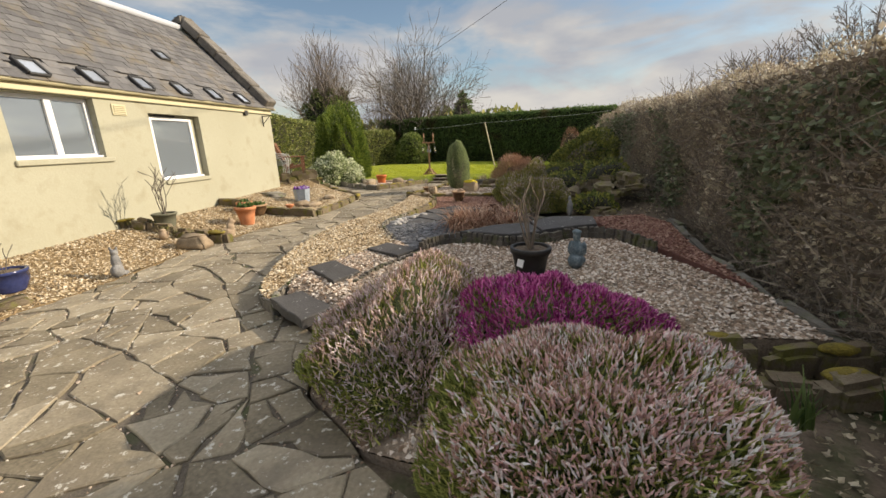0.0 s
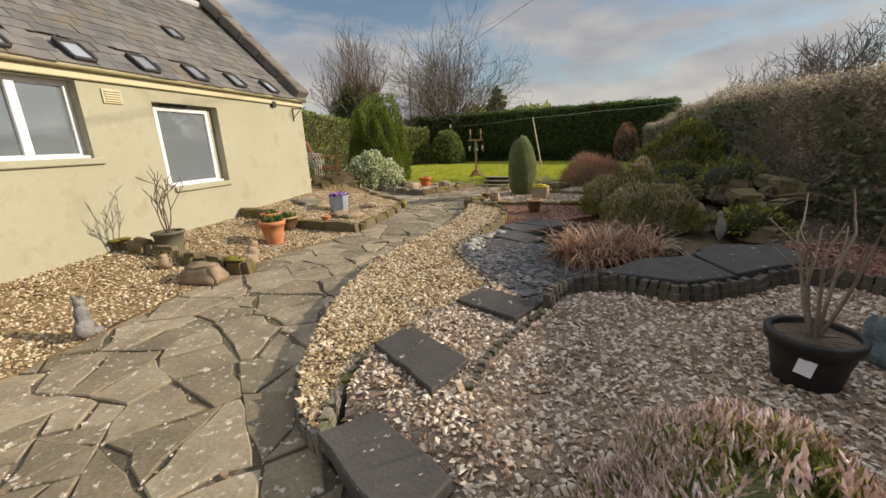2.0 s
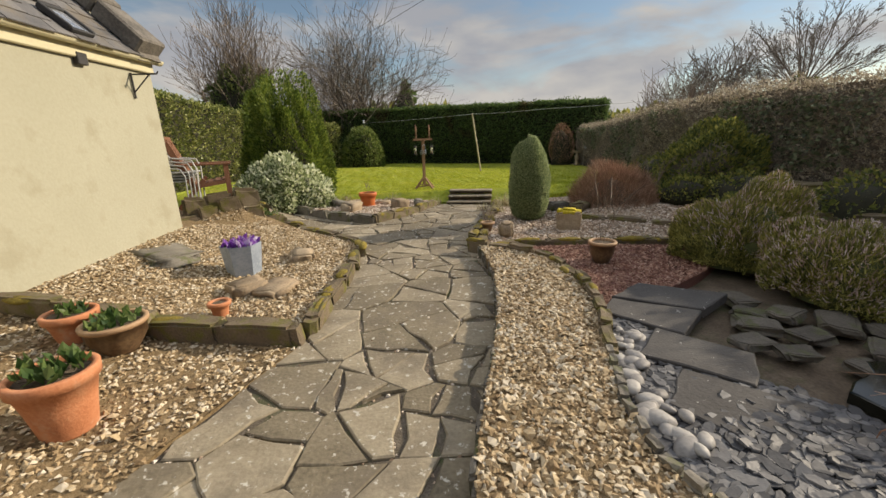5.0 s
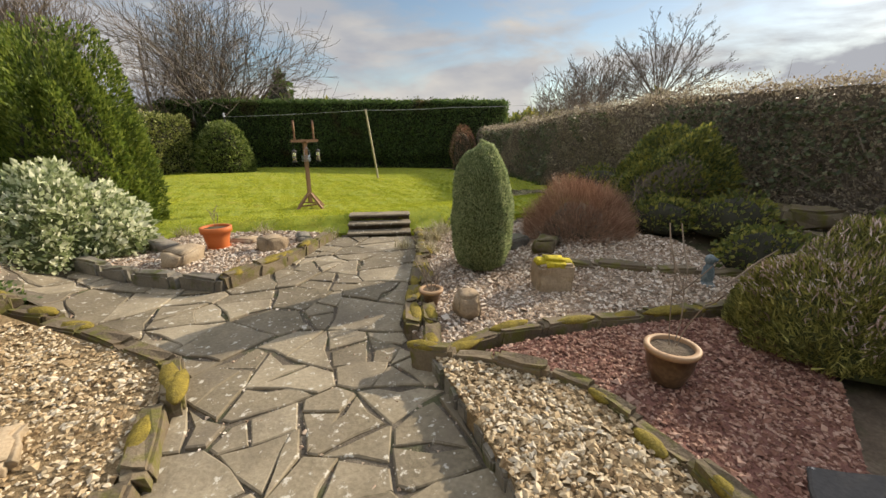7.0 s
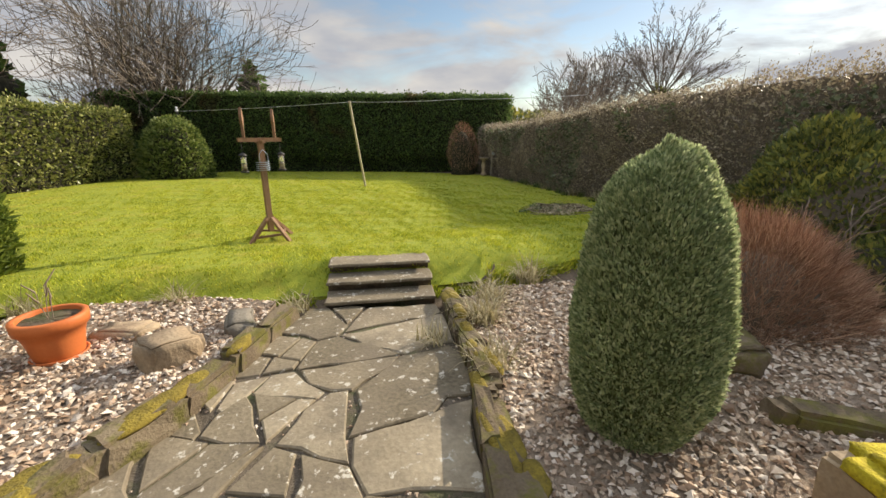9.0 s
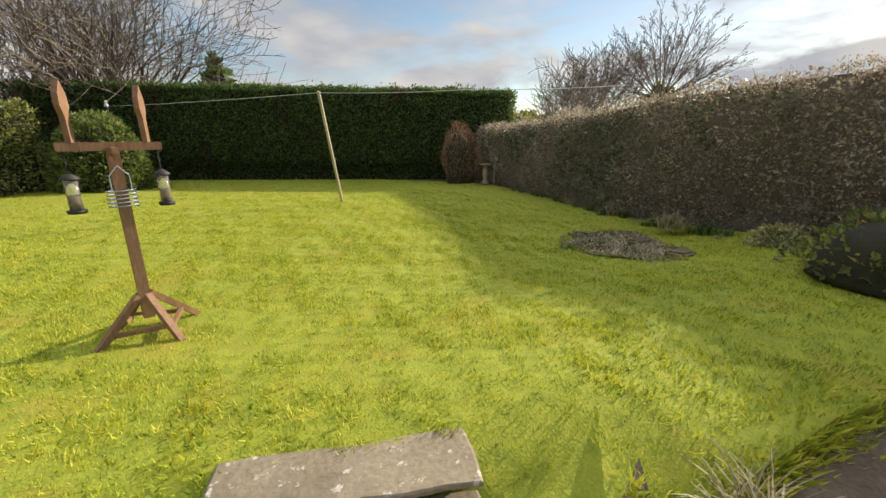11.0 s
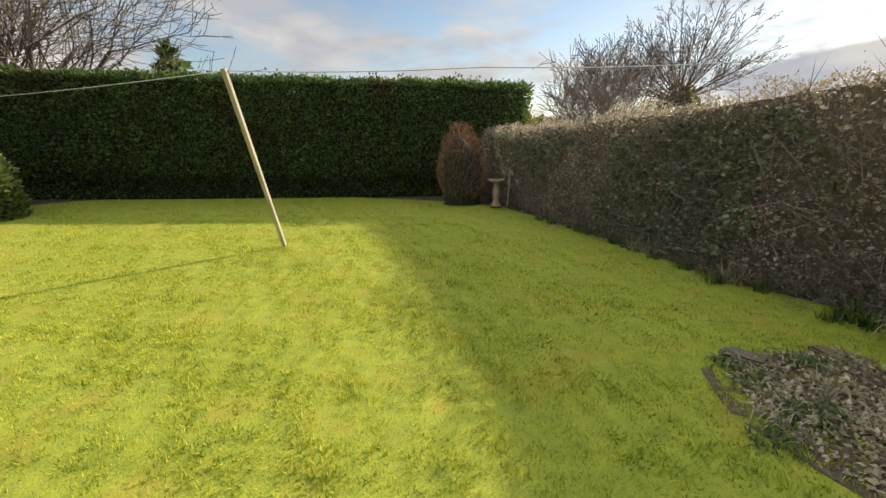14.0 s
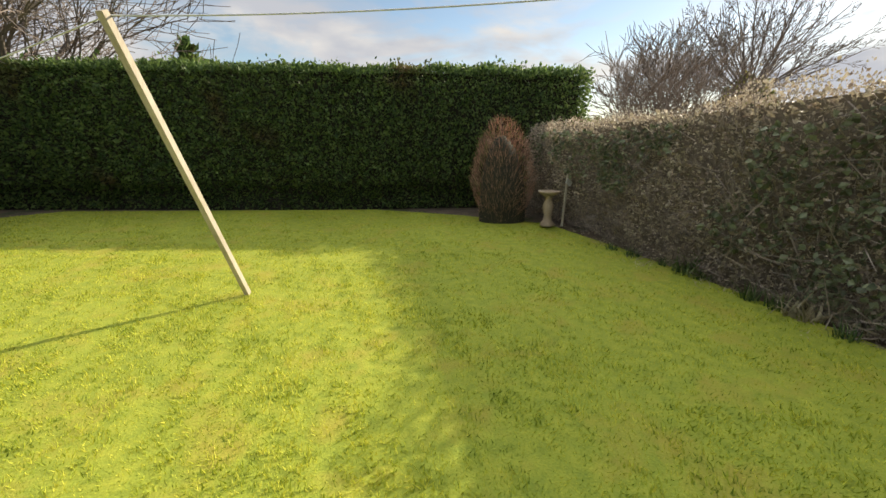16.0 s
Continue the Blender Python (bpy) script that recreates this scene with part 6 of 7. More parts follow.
# ---------- reeds, tufts, small plants ----------
def tuft(name, at, n, r, h, mat, label, category, seed, arch=0.6, width=0.012, group=""):
    """Arching blades of four pieces each."""
    rng = np.random.default_rng(seed)
    root = thing(name, at, label, category, group)
    segs_v, segs_f, o = [], [], 0
    a = rng.uniform(0, 2 * math.pi, n)
    b = r * 0.75 * np.sqrt(rng.uniform(0, 1, n))
    base = np.column_stack([b * np.cos(a), b * np.sin(a), np.zeros(n)])
    out = rng.uniform(0, 2 * math.pi, n)
    o2 = np.column_stack([np.cos(out), np.sin(out), np.zeros(n)])
    ln = h * rng.uniform(0.6, 1.25, n)
    bend = arch * rng.uniform(0.3, 1.5, n)
    side = np.column_stack([-o2[:, 1], o2[:, 0], np.zeros(n)])
    ks = np.linspace(0, 1, 5)
    V = np.zeros((n, 10, 3))
    for i, t in enumerate(ks):
        ang = bend * t * 1.6
        p = base + o2 * (ln * t * np.sin(ang) * 0.9)[:, None] + np.array((0, 0, 1)) * (ln * t * np.cos(ang * 0.85))[:, None]
        p[:, 2] = np.maximum(p[:, 2], 0.01)
        w = width * (1 - 0.85 * t)
        V[:, 2 * i] = p - side * w
        V[:, 2 * i + 1] = p + side * w
    f = np.array([(2 * i, 2 * i + 1, 2 * i + 3, 2 * i + 2) for i in range(4)])
    F = (f[None] + (np.arange(n) * 10)[:, None, None]).reshape(-1, 4)
    g = part("leaf_mass", mesh_arrays("leaf_mass", V.reshape(-1, 3), F), mat, root)
    g["kind"] = "stuff"
    return root


tuft("dry_reeds", pose(0.47, 6.5, 0.10), 620, 0.46, 0.46, M_REED, "clump of dry bent tan reeds in the pond", "reeds", 191, 1.1, 0.013)
tuft("dry_reeds", pose(1.0, 6.6, 0.10), 560, 0.44, 0.44, M_REED, "clump of dry bent tan reeds in the pond", "reeds", 192, 1.2, 0.013)
for i, (x, y, h, n) in enumerate([(0.62, 13.55, 0.34, 160), (0.30, 13.0, 0.26, 120), (0.95, 13.85, 0.3, 140), (0.15, 13.55, 0.16, 60), (-0.62, 14.62, 0.2, 80), (1.5, 14.0, 0.3, 140), (-1.5, 15.25, 0.26, 110), (-2.6, 15.7, 0.24, 90)]):
    tuft("grass_tuft", pose(x, y, Z(x, y, 0.02)), n, 0.16, h, M_PALEGRASS, "tuft of dry yellow-green grass", "grass tuft", 200 + i, 0.7, 0.006, "dry tufts at the lawn edge")
for i, (x, y) in enumerate([(1.62, 2.05), (1.85, 1.75), (2.2, 1.4), (2.35, 1.75), (2.05, 1.1)]):
    tuft("bulb_leaves", pose(x, y, -0.04), 26, 0.08, 0.26, M_GREENBLADE, "green spring bulb leaves in bare soil", "plant", 215 + i, 0.25, 0.011, "bulbs in the soil")
for i, (x, y) in enumerate([(7.0, 17.4), (7.3, 18.6), (6.6, 16.4), (7.75, 20.0), (8.1, 21.3)]):
    tuft("hedge_plant", pose(x, y, Z(x, y, 0.0)), 60, 0.22, 0.28, M_GREENBLADE if i % 2 == 0 else M_PALEGRASS, "low leafy plant at the hedge foot", "plant", 225 + i, 0.7, 0.016, "plants along the hedge foot")
tuft("dry_plant", pose(6.45, 16.9, 0.15), 160, 0.28, 0.3, M_PALEGRASS, "pale dry hydrangea stems at the hedge foot", "plant", 231, 0.7, 0.012)
shrub("low_shrub", pose(-4.25, 13.25, 0.12), 0.62, 0.45, 0.42, M_GREENBLADE, M_SHADE_CORE, 0.05, 1100, "sparse low green shrub on mossy stones", "shrub", 232, spread=0.8, core=0.0, inset=0.3)
shrub("low_shrub", pose(-4.85, 6.95, 0.0), 0.26, 0.26, 0.26, M_PALEGRASS, M_SHADE_CORE, 0.07, 500, "small dry lavender by the boulder", "shrub", 233, template=NEEDLE, spread=0.5, up=0.8, width=0.4, core=0.0, inset=0.3)
for i, (x, y, r, h) in enumerate([(3.3, 10.6, 0.5, 0.4), (3.9, 11.3, 0.55, 0.45), (2.9, 7.4, 0.4, 0.28), (4.0, 9.6, 0.6, 0.6), (4.9, 14.3, 0.7, 0.5), (3.5, 12.0, 0.5, 0.35)]):
    shrub("rockery_plant", pose(x, y, Z(x, y, 0.1)), r, r * 0.9, h, M_LEAF_JUN, M_SHADE_CORE, 0.06, 900, "low dark green rockery plant", "plant", 240 + i, group="rockery plants", lump=0.2)


def moss_litter():
    """Leaf litter and clippings over the bare soil by the hedge."""
    rng = np.random.default_rng(251)
    P = in_poly([(1.2, 0.6), (2.4, 0.2), (3.0, 2.4), (3.7, 5.6), (3.4, 5.2), (2.8, 2.9), (2.5, 2.2), (1.6, 2.2)], 5200, rng)
    Q = in_poly([(3.7, 5.6), (5.0, 10.0), (6.6, 15.5), (5.4, 15.2), (4.2, 14.4), (3.2, 11.0), (2.6, 7.0), (3.4, 6.7)], 5200, rng)
    R = in_poly(ISLAND, 12000, rng)
    R = R[rim(ISLAND, R) > 0.1 + 0.12 * waves(np.column_stack([R, R[:, :1]]), 3, 8)]
    S = in_poly([(6.4, 15.6), (7.3, 18.4), (8.4, 22.4), (8.8, 24.5), (9.2, 24.5), (7.8, 19.6), (6.9, 15.8)], 5000, rng)
    P = np.concatenate([P, Q, R, S])
    n = len(P)
    pos = np.column_stack([P, land_z(P[:, 0], P[:, 1]) - 0.035 + 0.075 * inside(ISLAND, P[:, 0], P[:, 1]) + rng.uniform(0, 0.02, n)])
    ax = np.column_stack([rng.normal(0, 1, (n, 2)), rng.normal(0.2, 0.35, n)])
    return mesh_arrays("leaf_litter", *scatter(LEAF, pos, ax, rng.uniform(0.02, 0.06, n), rng))


M_LITTER = leaf_material("leaf_litter", [(0.15, 0.12, 0.075), (0.34, 0.28, 0.18), (0.54, 0.46, 0.33)], 0.1, 0.9)
tagged(part("leaf_litter", moss_litter(), M_LITTER), "brown leaf litter and clippings on soil", "leaf litter", kind="stuff")
island = part("island_bed", sheet(ISLAND, land_z, 0.026, 0.15, "island_bed", 0.02), M_SOIL)
tagged(island, "bare soil island bed in the lawn", "flower bed", kind="structure")
for i, (x, y, s, mat) in enumerate([(5.35, 16.75, 0.36, M_MOSSY), (5.7, 16.95, 0.24, M_EDGE), (5.95, 17.35, 0.26, M_EDGE), (5.35, 17.7, 0.3, M_MOSSY), (5.1, 16.2, 0.28, M_EDGE), (4.75, 15.9, 0.3, M_EDGE)]):
    ob = part("stone", rock_bm(s * 1.1, s * 0.7, s * 0.38, 260 + i), M_MOSSY, at=pose(x, y, Z(x, y) - 0.03, 0, 0, 35 * i))
    tagged(ob, "mossy stone in the island bed", "stone", "island bed stones")
for i, (x, y) in enumerate([(4.8, 17.2), (5.3, 17.2), (4.7, 16.5), (5.15, 16.5), (5.6, 17.45)]):
    tuft("bed_plant", pose(x, y, Z(x, y, 0.02)), 70, 0.22, 0.14, M_PALEGRASS if i % 2 else M_GREENBLADE, "small half-dead plant in the island bed", "plant", 270 + i, 0.9, 0.009, "island bed plants")

prng = np.random.default_rng(281)
for i, q in enumerate(in_poly(ISLAND, 60, prng)[:22]):
    tuft("bed_plant", pose(q[0], q[1], Z(q[0], q[1], 0.015)), 60, prng.uniform(0.12, 0.22), prng.uniform(0.08, 0.15), (M_PALEGRASS, M_LITTER, M_GREENBLADE, M_PALEGRASS)[i % 4], "small half-dead plant in the island bed", "plant", 282 + i, 1.1, 0.008, "island bed plants")
for i in range(26):
    y = 14.6 + i * 0.33 + prng.uniform(-0.12, 0.12)
    x = 5.85 + (y - 14.6) * 0.285 + prng.uniform(0.0, 0.35)
    if i % 3 == 1:
        tuft("dry_tuft", pose(x, y, Z(x, y, -0.04)), 90, 0.3, 0.16, M_PALEGRASS, "flattened dead stems at the hedge foot", "plant", 310 + i, 1.5, 0.008, "plants at the hedge foot")
    else:
        tuft("bulb_clump", pose(x, y, Z(x, y, -0.04)), 46, 0.12, prng.uniform(0.16, 0.26), M_GREENBLADE, "green bulb leaves at the hedge foot", "plant", 310 + i, 0.4, 0.011, "plants at the hedge foot")
shrub("pale_leaved_plant", pose(5.9, 15.35, Z(5.9, 15.35, -0.03)), 0.34, 0.26, 0.26, M_LEAF_PALE, M_INNER, 0.05, 900, "low pale yellow-leaved plant at the hedge foot", "plant", 345, spread=0.8, lump=0.2)


# ---------- pots ----------
def pot(name, at, r0, r1, h, mat, label, rim=0.03, mat_rim=None, soil=0.9, bulge=0.0, group="", category="plant pot", sides=32):
    p = thing(name, at, label, category, group)
    k = 0.018
    prof = [(0, 0), (r0 * 0.97, 0), (r0, 0.01), ((r0 + r1) / 2 + bulge, h * 0.5), (r1, h - rim), (r1 + 0.001, h - rim)]
    part("body", lathe_bm(prof + [(r1 - k, h - rim), ((r0 + r1) / 2 + bulge - k, h * 0.5), (0, h * 0.45)], sides), mat, p, smooth=True)
    part("rim", lathe_bm([(r1 - k, h - rim - 0.005), (r1 + 0.014, h - rim - 0.005), (r1 + 0.018, h - 0.006), (r1 + 0.010, h), (r1 - k + 0.003, h), (r1 - k, h - 0.006), (r1 - k, h - rim - 0.005)], sides), mat_rim or mat, p, smooth=True)
    bm = bmesh.new()
    bmesh.ops.create_circle(bm, cap_ends=True, segments=sides, radius=r1 - k * 0.6)
    bmesh.ops.poke(bm, faces=bm.faces[:])
    bmesh.ops.subdivide_edges(bm, edges=bm.edges[:], cuts=2)
    for v in bm.verts:
        v.co.z = h * soil + noise.noise(v.co * 14 + Vector(at.translation)) * 0.012
    part("soil", bm, M_SOIL, p)
    return p


def twigs_in(p, z, n, length, r, seed, mat, spread=0.5, level=2, splits=1):
    rng = np.random.default_rng(seed)
    segs = []
    for k in range(n):
        a = 2 * math.pi * (k + rng.uniform(-0.3, 0.3)) / n
        d = np.array((spread * math.cos(a), spread * math.sin(a), 1.0))
        grow(rng, np.array((0.02 * math.cos(a), 0.02 * math.sin(a), z)), d / np.linalg.norm(d), length * rng.uniform(0.75, 1.1), r, level, segs, splits, 0.1, 0.10, 0.55)
    segs = [(a, b, max(ra, 0.003), max(rb, 0.0025)) for a, b, ra, rb in segs]
    st = part("bare_shrub", mesh_arrays("bare_shrub", *tube_arrays(segs, 5), True), mat, p, "bare winter stems")
    st["kind"] = "stuff"


def sprigs_in(p, z, n, r, h, mat, seed, name="leaves"):
    rng = np.random.default_rng(seed)
    a, b = rng.uniform(0, 6.28, n), r * np.sqrt(rng.uniform(0, 1, n))
    pos = np.column_stack([b * np.cos(a), b * np.sin(a), np.full(n, z) + rng.uniform(0, h * 0.4, n)])
    ax = np.column_stack([rng.normal(0, 0.5, (n, 2)), np.ones(n)])
    part(name, mesh_arrays(name, *scatter(LEAF, pos, ax, h * rng.uniform(0.5, 1, n), rng)), mat, p)


bz = lambda x, y, l=0.0: float(bed_z(x, y)) + l
p = pot("shrub_pot", pose(-5.1, 7.25, bz(-5.1, 7.25, 0.02)), 0.135, 0.19, 0.32, M_GREENPOT, "grey-green glazed pot holding a bare shrub by the wall")
twigs_in(p, 0.3, 5, 0.66, 0.010, 301, M_BARK, 0.42, 2)
p = pot("black_pot", pose(0.93, 4.05, bz(0.93, 4.05, 0.20)), 0.15, 0.2, 0.30, M_BLACKPOT, "large black plastic pot with a bare pale shrub", 0.05)
twigs_in(p, 0.27, 6, 0.58, 0.012, 302, M_TWIG, 0.38, 1)
part("label_tag", box_bm(0.075, 0.003, 0.085, at=(0, 0, 0)), M_WHITE, p, "small white paper label", at=pose(-0.145, -0.135, 0.12, -9, 10, -47))
p = pot("terracotta_pot", pose(-4.05, 8.16, bz(-4.05, 8.16, 0.02)), 0.13, 0.19, 0.38, M_TERRA, "tall terracotta pot on gravel", 0.06)
sprigs_in(p, 0.34, 60, 0.14, 0.12, M_GREENBLADE, 303)
p = pot("terracotta_pot", pose(-4.55, 9.15, bz(-4.55, 9.15, 0.02)), 0.11, 0.16, 0.24, M_TERRA, "small terracotta pot beside a stone edge", 0.05)
sprigs_in(p, 0.21, 40, 0.11, 0.1, M_GREENBLADE, 304)
p = pot("glazed_bowl", pose(-4.2, 9.02, bz(-4.2, 9.02, 0.02)), 0.12, 0.2, 0.25, M_GLAZE, "green-brown glazed bowl with seedlings", 0.03, M_RIM, bulge=0.03)
sprigs_in(p, 0.21, 90, 0.15, 0.1, M_GREENBLADE, 305)
p = pot("blue_pot", pose(-5.2, 4.5, bz(-5.2, 4.5, 0.02)), 0.15, 0.2, 0.26, M_BLUEPOT, "dark blue glazed round pot on gravel", 0.035, bulge=0.03)
twigs_in(p, 0.22, 3, 0.3, 0.006, 306, M_BARK, 0.3, 1)
p = pot("brown_pot", pose(0.45, 9.86, bz(0.45, 9.86, 0.06)), 0.095, 0.147, 0.26, M_GLAZE, "brown glazed pot with pale rim on red chippings", 0.03, M_RIM, bulge=0.02)
twigs_in(p, 0.26, 3, 0.5, 0.004, 307, M_TWIG, 0.2, 1)
p = pot("small_pot", pose(-0.40, 11.58, bz(-0.4, 11.58, 0.07)), 0.06, 0.095, 0.16, M_GLAZE, "small clay pot with dry stems", 0.025, M_RIM)
twigs_in(p, 0.14, 9, 0.2, 0.003, 308, M_TWIG, 0.4, 1)
p = pot("orange_pot", pose(-2.12, 14.55, bz(-2.12, 14.55, 0.10)), 0.13, 0.178, 0.29, M_ORANGE, "orange plastic flower pot in a gravel bed", 0.07)
twigs_in(p, 0.27, 3, 0.2, 0.003, 309, M_TWIG, 0.2, 1)
part("saucer", lathe_bm([(0, -0.012), (0.14, -0.012), (0.155, 0.02), (0.142, 0.02), (0.138, 0.0), (0, 0.0)], 28), M_ORANGE, p, smooth=True)
pot("tiny_pot", pose(-3.6, 9.4, bz(-3.6, 9.4, 0.10)), 0.06, 0.08, 0.14, M_TERRA, "tiny red clay pot on gravel", 0.03)


def planter():
    p = thing("hex_planter", pose(-3.66, 10.5, bz(-3.66, 10.5, 0.10), 0, 0, 12), "hexagonal blue-grey metal planter with purple flowers", "planter")
    bm = lathe_bm([(0, 0), (0.175, 0), (0.215, 0.34), (0.205, 0.34), (0.19, 0.27), (0, 0.27)], 6)
    part("body", bm, M_ZINC, p)
    sprigs_in(p, 0.27, 160, 0.17, 0.13, M_CROCUS, 311, "flower_mass")
    sprigs_in(p, 0.26, 120, 0.17, 0.10, M_GREENBLADE, 312)


planter()


def statue(name, at, blobs, mat, label, category="statue"):
    """One plain weathered mesh from overlapping rounded masses."""
    bm = bmesh.new()
    for (x, y, z, rx, ry, rz) in blobs:
        m = Matrix.Translation((x, y, z)) @ Matrix.Diagonal((rx, ry, rz, 1))
        bmesh.ops.create_icosphere(bm, subdivisions=2, radius=1, matrix=m)
    for v in bm.verts:
        v.co += noise.noise_vector(v.co * 18) * 0.008
        v.co.z = max(v.co.z, 0)
    ob = part(name, bm, mat, smooth=True, at=at)
    fuse = ob.modifiers.new("fuse", "REMESH")
    fuse.mode, fuse.voxel_size, fuse.use_smooth_shade = "VOXEL", 0.009, True
    return tagged(ob, label, category)


statue("cat_statue", pose(-4.36, 5.08, bz(-4.36, 5.08, 0.03), 0, 0, 20), [(0, 0, 0.09, 0.075, 0.1, 0.1), (0, 0.02, 0.2, 0.056, 0.068, 0.13), (0, 0.03, 0.33, 0.045, 0.052, 0.05), (-0.035, 0.03, 0.385, 0.018, 0.012, 0.03), (0.035, 0.03, 0.385, 0.018, 0.012, 0.03), (0.05, 0.09, 0.03, 0.04, 0.07, 0.03), (-0.05, 0.09, 0.03, 0.04, 0.07, 0.03)], M_GREYCLAY, "grey stone sitting cat ornament on gravel")
statue("animal_statue", pose(-3.85, 6.98, bz(-3.85, 6.98, 0.03), 0, 0, -40), [(0, 0, 0.09, 0.1, 0.13, 0.1), (0, 0.06, 0.2, 0.065, 0.07, 0.1), (0, 0.09, 0.29, 0.055, 0.065, 0.05), (0.03, 0.07, 0.34, 0.014, 0.014, 0.035), (-0.03, 0.07, 0.34, 0.014, 0.014, 0.035)], M_TANCLAY, "tan clay animal ornament beside the path")
statue("garden_statue", pose(1.46, 4.17, bz(1.46, 4.17, 0.20), 0, 0, -30) @ Matrix.Diagonal((0.85, 0.85, 1.06, 1)), [(0, 0, 0.08, 0.1, 0.12, 0.09), (0, 0, 0.2, 0.085, 0.075, 0.11), (0, 0, 0.34, 0.052, 0.055, 0.06), (0.08, 0.06, 0.2, 0.04, 0.05, 0.08), (-0.08, 0.06, 0.2, 0.04, 0.05, 0.08), (0.06, 0.12, 0.06, 0.04, 0.09, 0.04), (-0.05, 0.12, 0.06, 0.04, 0.09, 0.04), (0, 0, 0.385, 0.06, 0.06, 0.025)], M_BLUESTONE, "weathered grey-blue seated garden ornament")
statue("small_jug", pose(-4.82, 6.72, bz(-4.82, 6.72, 0.03)), [(0, 0, 0.08, 0.075, 0.075, 0.09), (0, 0, 0.17, 0.05, 0.05, 0.03), (0.085, 0, 0.11, 0.02, 0.015, 0.045)], M_TANCLAY, "small pale clay jug beside a boulder", "jug")
statue("heron_statue", pose(2.35, 7.15, bz(2.35, 7.15, 0.1)), [(0, 0, 0.16, 0.05, 0.08, 0.16), (0, 0.04, 0.33, 0.03, 0.035, 0.06)], M_GREYCLAY, "small grey stone bird ornament by the pond")

ROCKS = [(-4.14, 6.46, 0.42, 0.28, 0.2, M_STONE, "rounded brown boulder beside the path"), (-3.5, 9.95, 0.34, 0.26, 0.14, M_STONE, "brown stone on gravel"), (-3.22, 9.9, 0.4, 0.3, 0.09, M_STONE, "flat pale stone on gravel"),
         (-3.1, 10.95, 0.38, 0.3, 0.11, M_STONE, "flat brown stone on gravel"), (-4.6, 10.9, 0.8, 0.5, 0.07, M_EDGE, "flat dark stone by the house wall"), (-0.22, 11.25, 0.2, 0.2, 0.2, M_STONE, "pale square stone block on gravel"),
         (-1.48, 14.08, 0.3, 0.22, 0.19, M_STONE, "angular pale stone in the gravel bed"), (-2.48, 14.0, 0.42, 0.3, 0.2, M_STONE, "pale stone in the gravel bed"), (-1.05, 14.35, 0.3, 0.2, 0.12, M_EDGE, "grey stone at the bed edge"),
         (-2.8, 14.85, 0.48, 0.26, 0.15, M_EDGE, "grey stone below the shrub"), (-1.8, 14.7, 0.34, 0.2, 0.08, M_STONE, "brown stone at the lawn edge"), (1.35, 12.6, 0.4, 0.25, 0.12, M_EDGE, "dark stone beside the topiary"),
         (1.55, 12.2, 0.45, 0.25, 0.14, M_MOSSY, "mossy stone beside the topiary"), (-4.85, 4.15, 0.35, 0.25, 0.06, M_MOSSY, "low mossy stone in gravel")]
for i, (x, y, a, b, c, mat, label) in enumerate(ROCKS):
    ob = part("stone", rock_bm(a, b, c + 0.04, 320 + i, 3, 0.2, worn=0.09), mat, at=pose(x, y, bz(x, y, 0.0 if y < 9 else 0.04), 0, 0, 33 * i), smooth=True)
    tagged(ob, label, "stone")
mb = thing("moss_block", pose(0.86, 11.36, bz(0.86, 11.36, 0.04), 0, 0, -28), "square stone block capped with bright yellow moss", "stone")
part("block", rock_bm(0.36, 0.28, 0.30, 341, 3, 0.10, worn=0.07), M_STONE, mb)
part("moss_cap", rock_bm(0.35, 0.27, 0.09, 350, 3, 0.07, worn=0.25), M_MOSSCAP, mb, "bright yellow-green moss", True, at=pose(0, 0, 0.252, 2, 3, 0))


statue("stone_ornament", pose(2.34, 10.67, Z(2.34, 10.67, -0.03)), [(0, 0, 0.06, 0.1, 0.1, 0.07), (0, 0, 0.2, 0.06, 0.06, 0.14), (0, 0, 0.36, 0.055, 0.05, 0.055), (0.02, -0.03, 0.36, 0.05, 0.03, 0.02)], M_BLUESTONE, "small blue-grey stone ornament below the hedge", "ornament")
sapling = thing("bare_sapling", pose(3.07, 12.24, Z(3.07, 12.24, -0.03)), "thin bare sapling with pale lit tips", "shrub")
twigs_in(sapling, 0.0, 3, 0.68, 0.008, 351, M_TWIG, 0.16, 2)


# ---------- chairs, bird bath ----------
def wooden_chair(at):
    c = thing("garden_armchair", at, "brown stained wooden garden armchair by the gable", "chair")
    for x in (-0.28, 0.28):
        part("front_leg", bar_bm((x, 0.25, 0), (x, 0.25, 0.6), 0.03, square=True), M_WOOD, c)
        part("back_leg", bar_bm((x, -0.42, 0), (x, -0.05, 0.4), 0.028, square=True), M_WOOD, c)
        part("armrest", box_bm(0.1, 0.68, 0.028, 0.006, at=(x, -0.02, 0.6)), M_WOOD, c)
        part("side_rail", bar_bm((x, 0.26, 0.36), (x, -0.2, 0.30), 0.026, square=True), M_WOOD, c)
    for i in range(5):
        part("seat_slat", box_bm(0.54, 0.085, 0.022, 0.004, at=(0, 0.22 - 0.1 * i, 0.375 - 0.016 * i)), M_WOOD, c)
    for i in range(6):
        part("back_slat", bar_bm((-0.24 + 0.096 * i, -0.2, 0.3), (-0.24 + 0.096 * i, -0.46, 0.98), 0.036, square=True), M_WOOD, c)
    part("top_rail", box_bm(0.6, 0.035, 0.09, 0.006, at=(0, -0.44, 0.92)), M_WOOD, c)
    return c


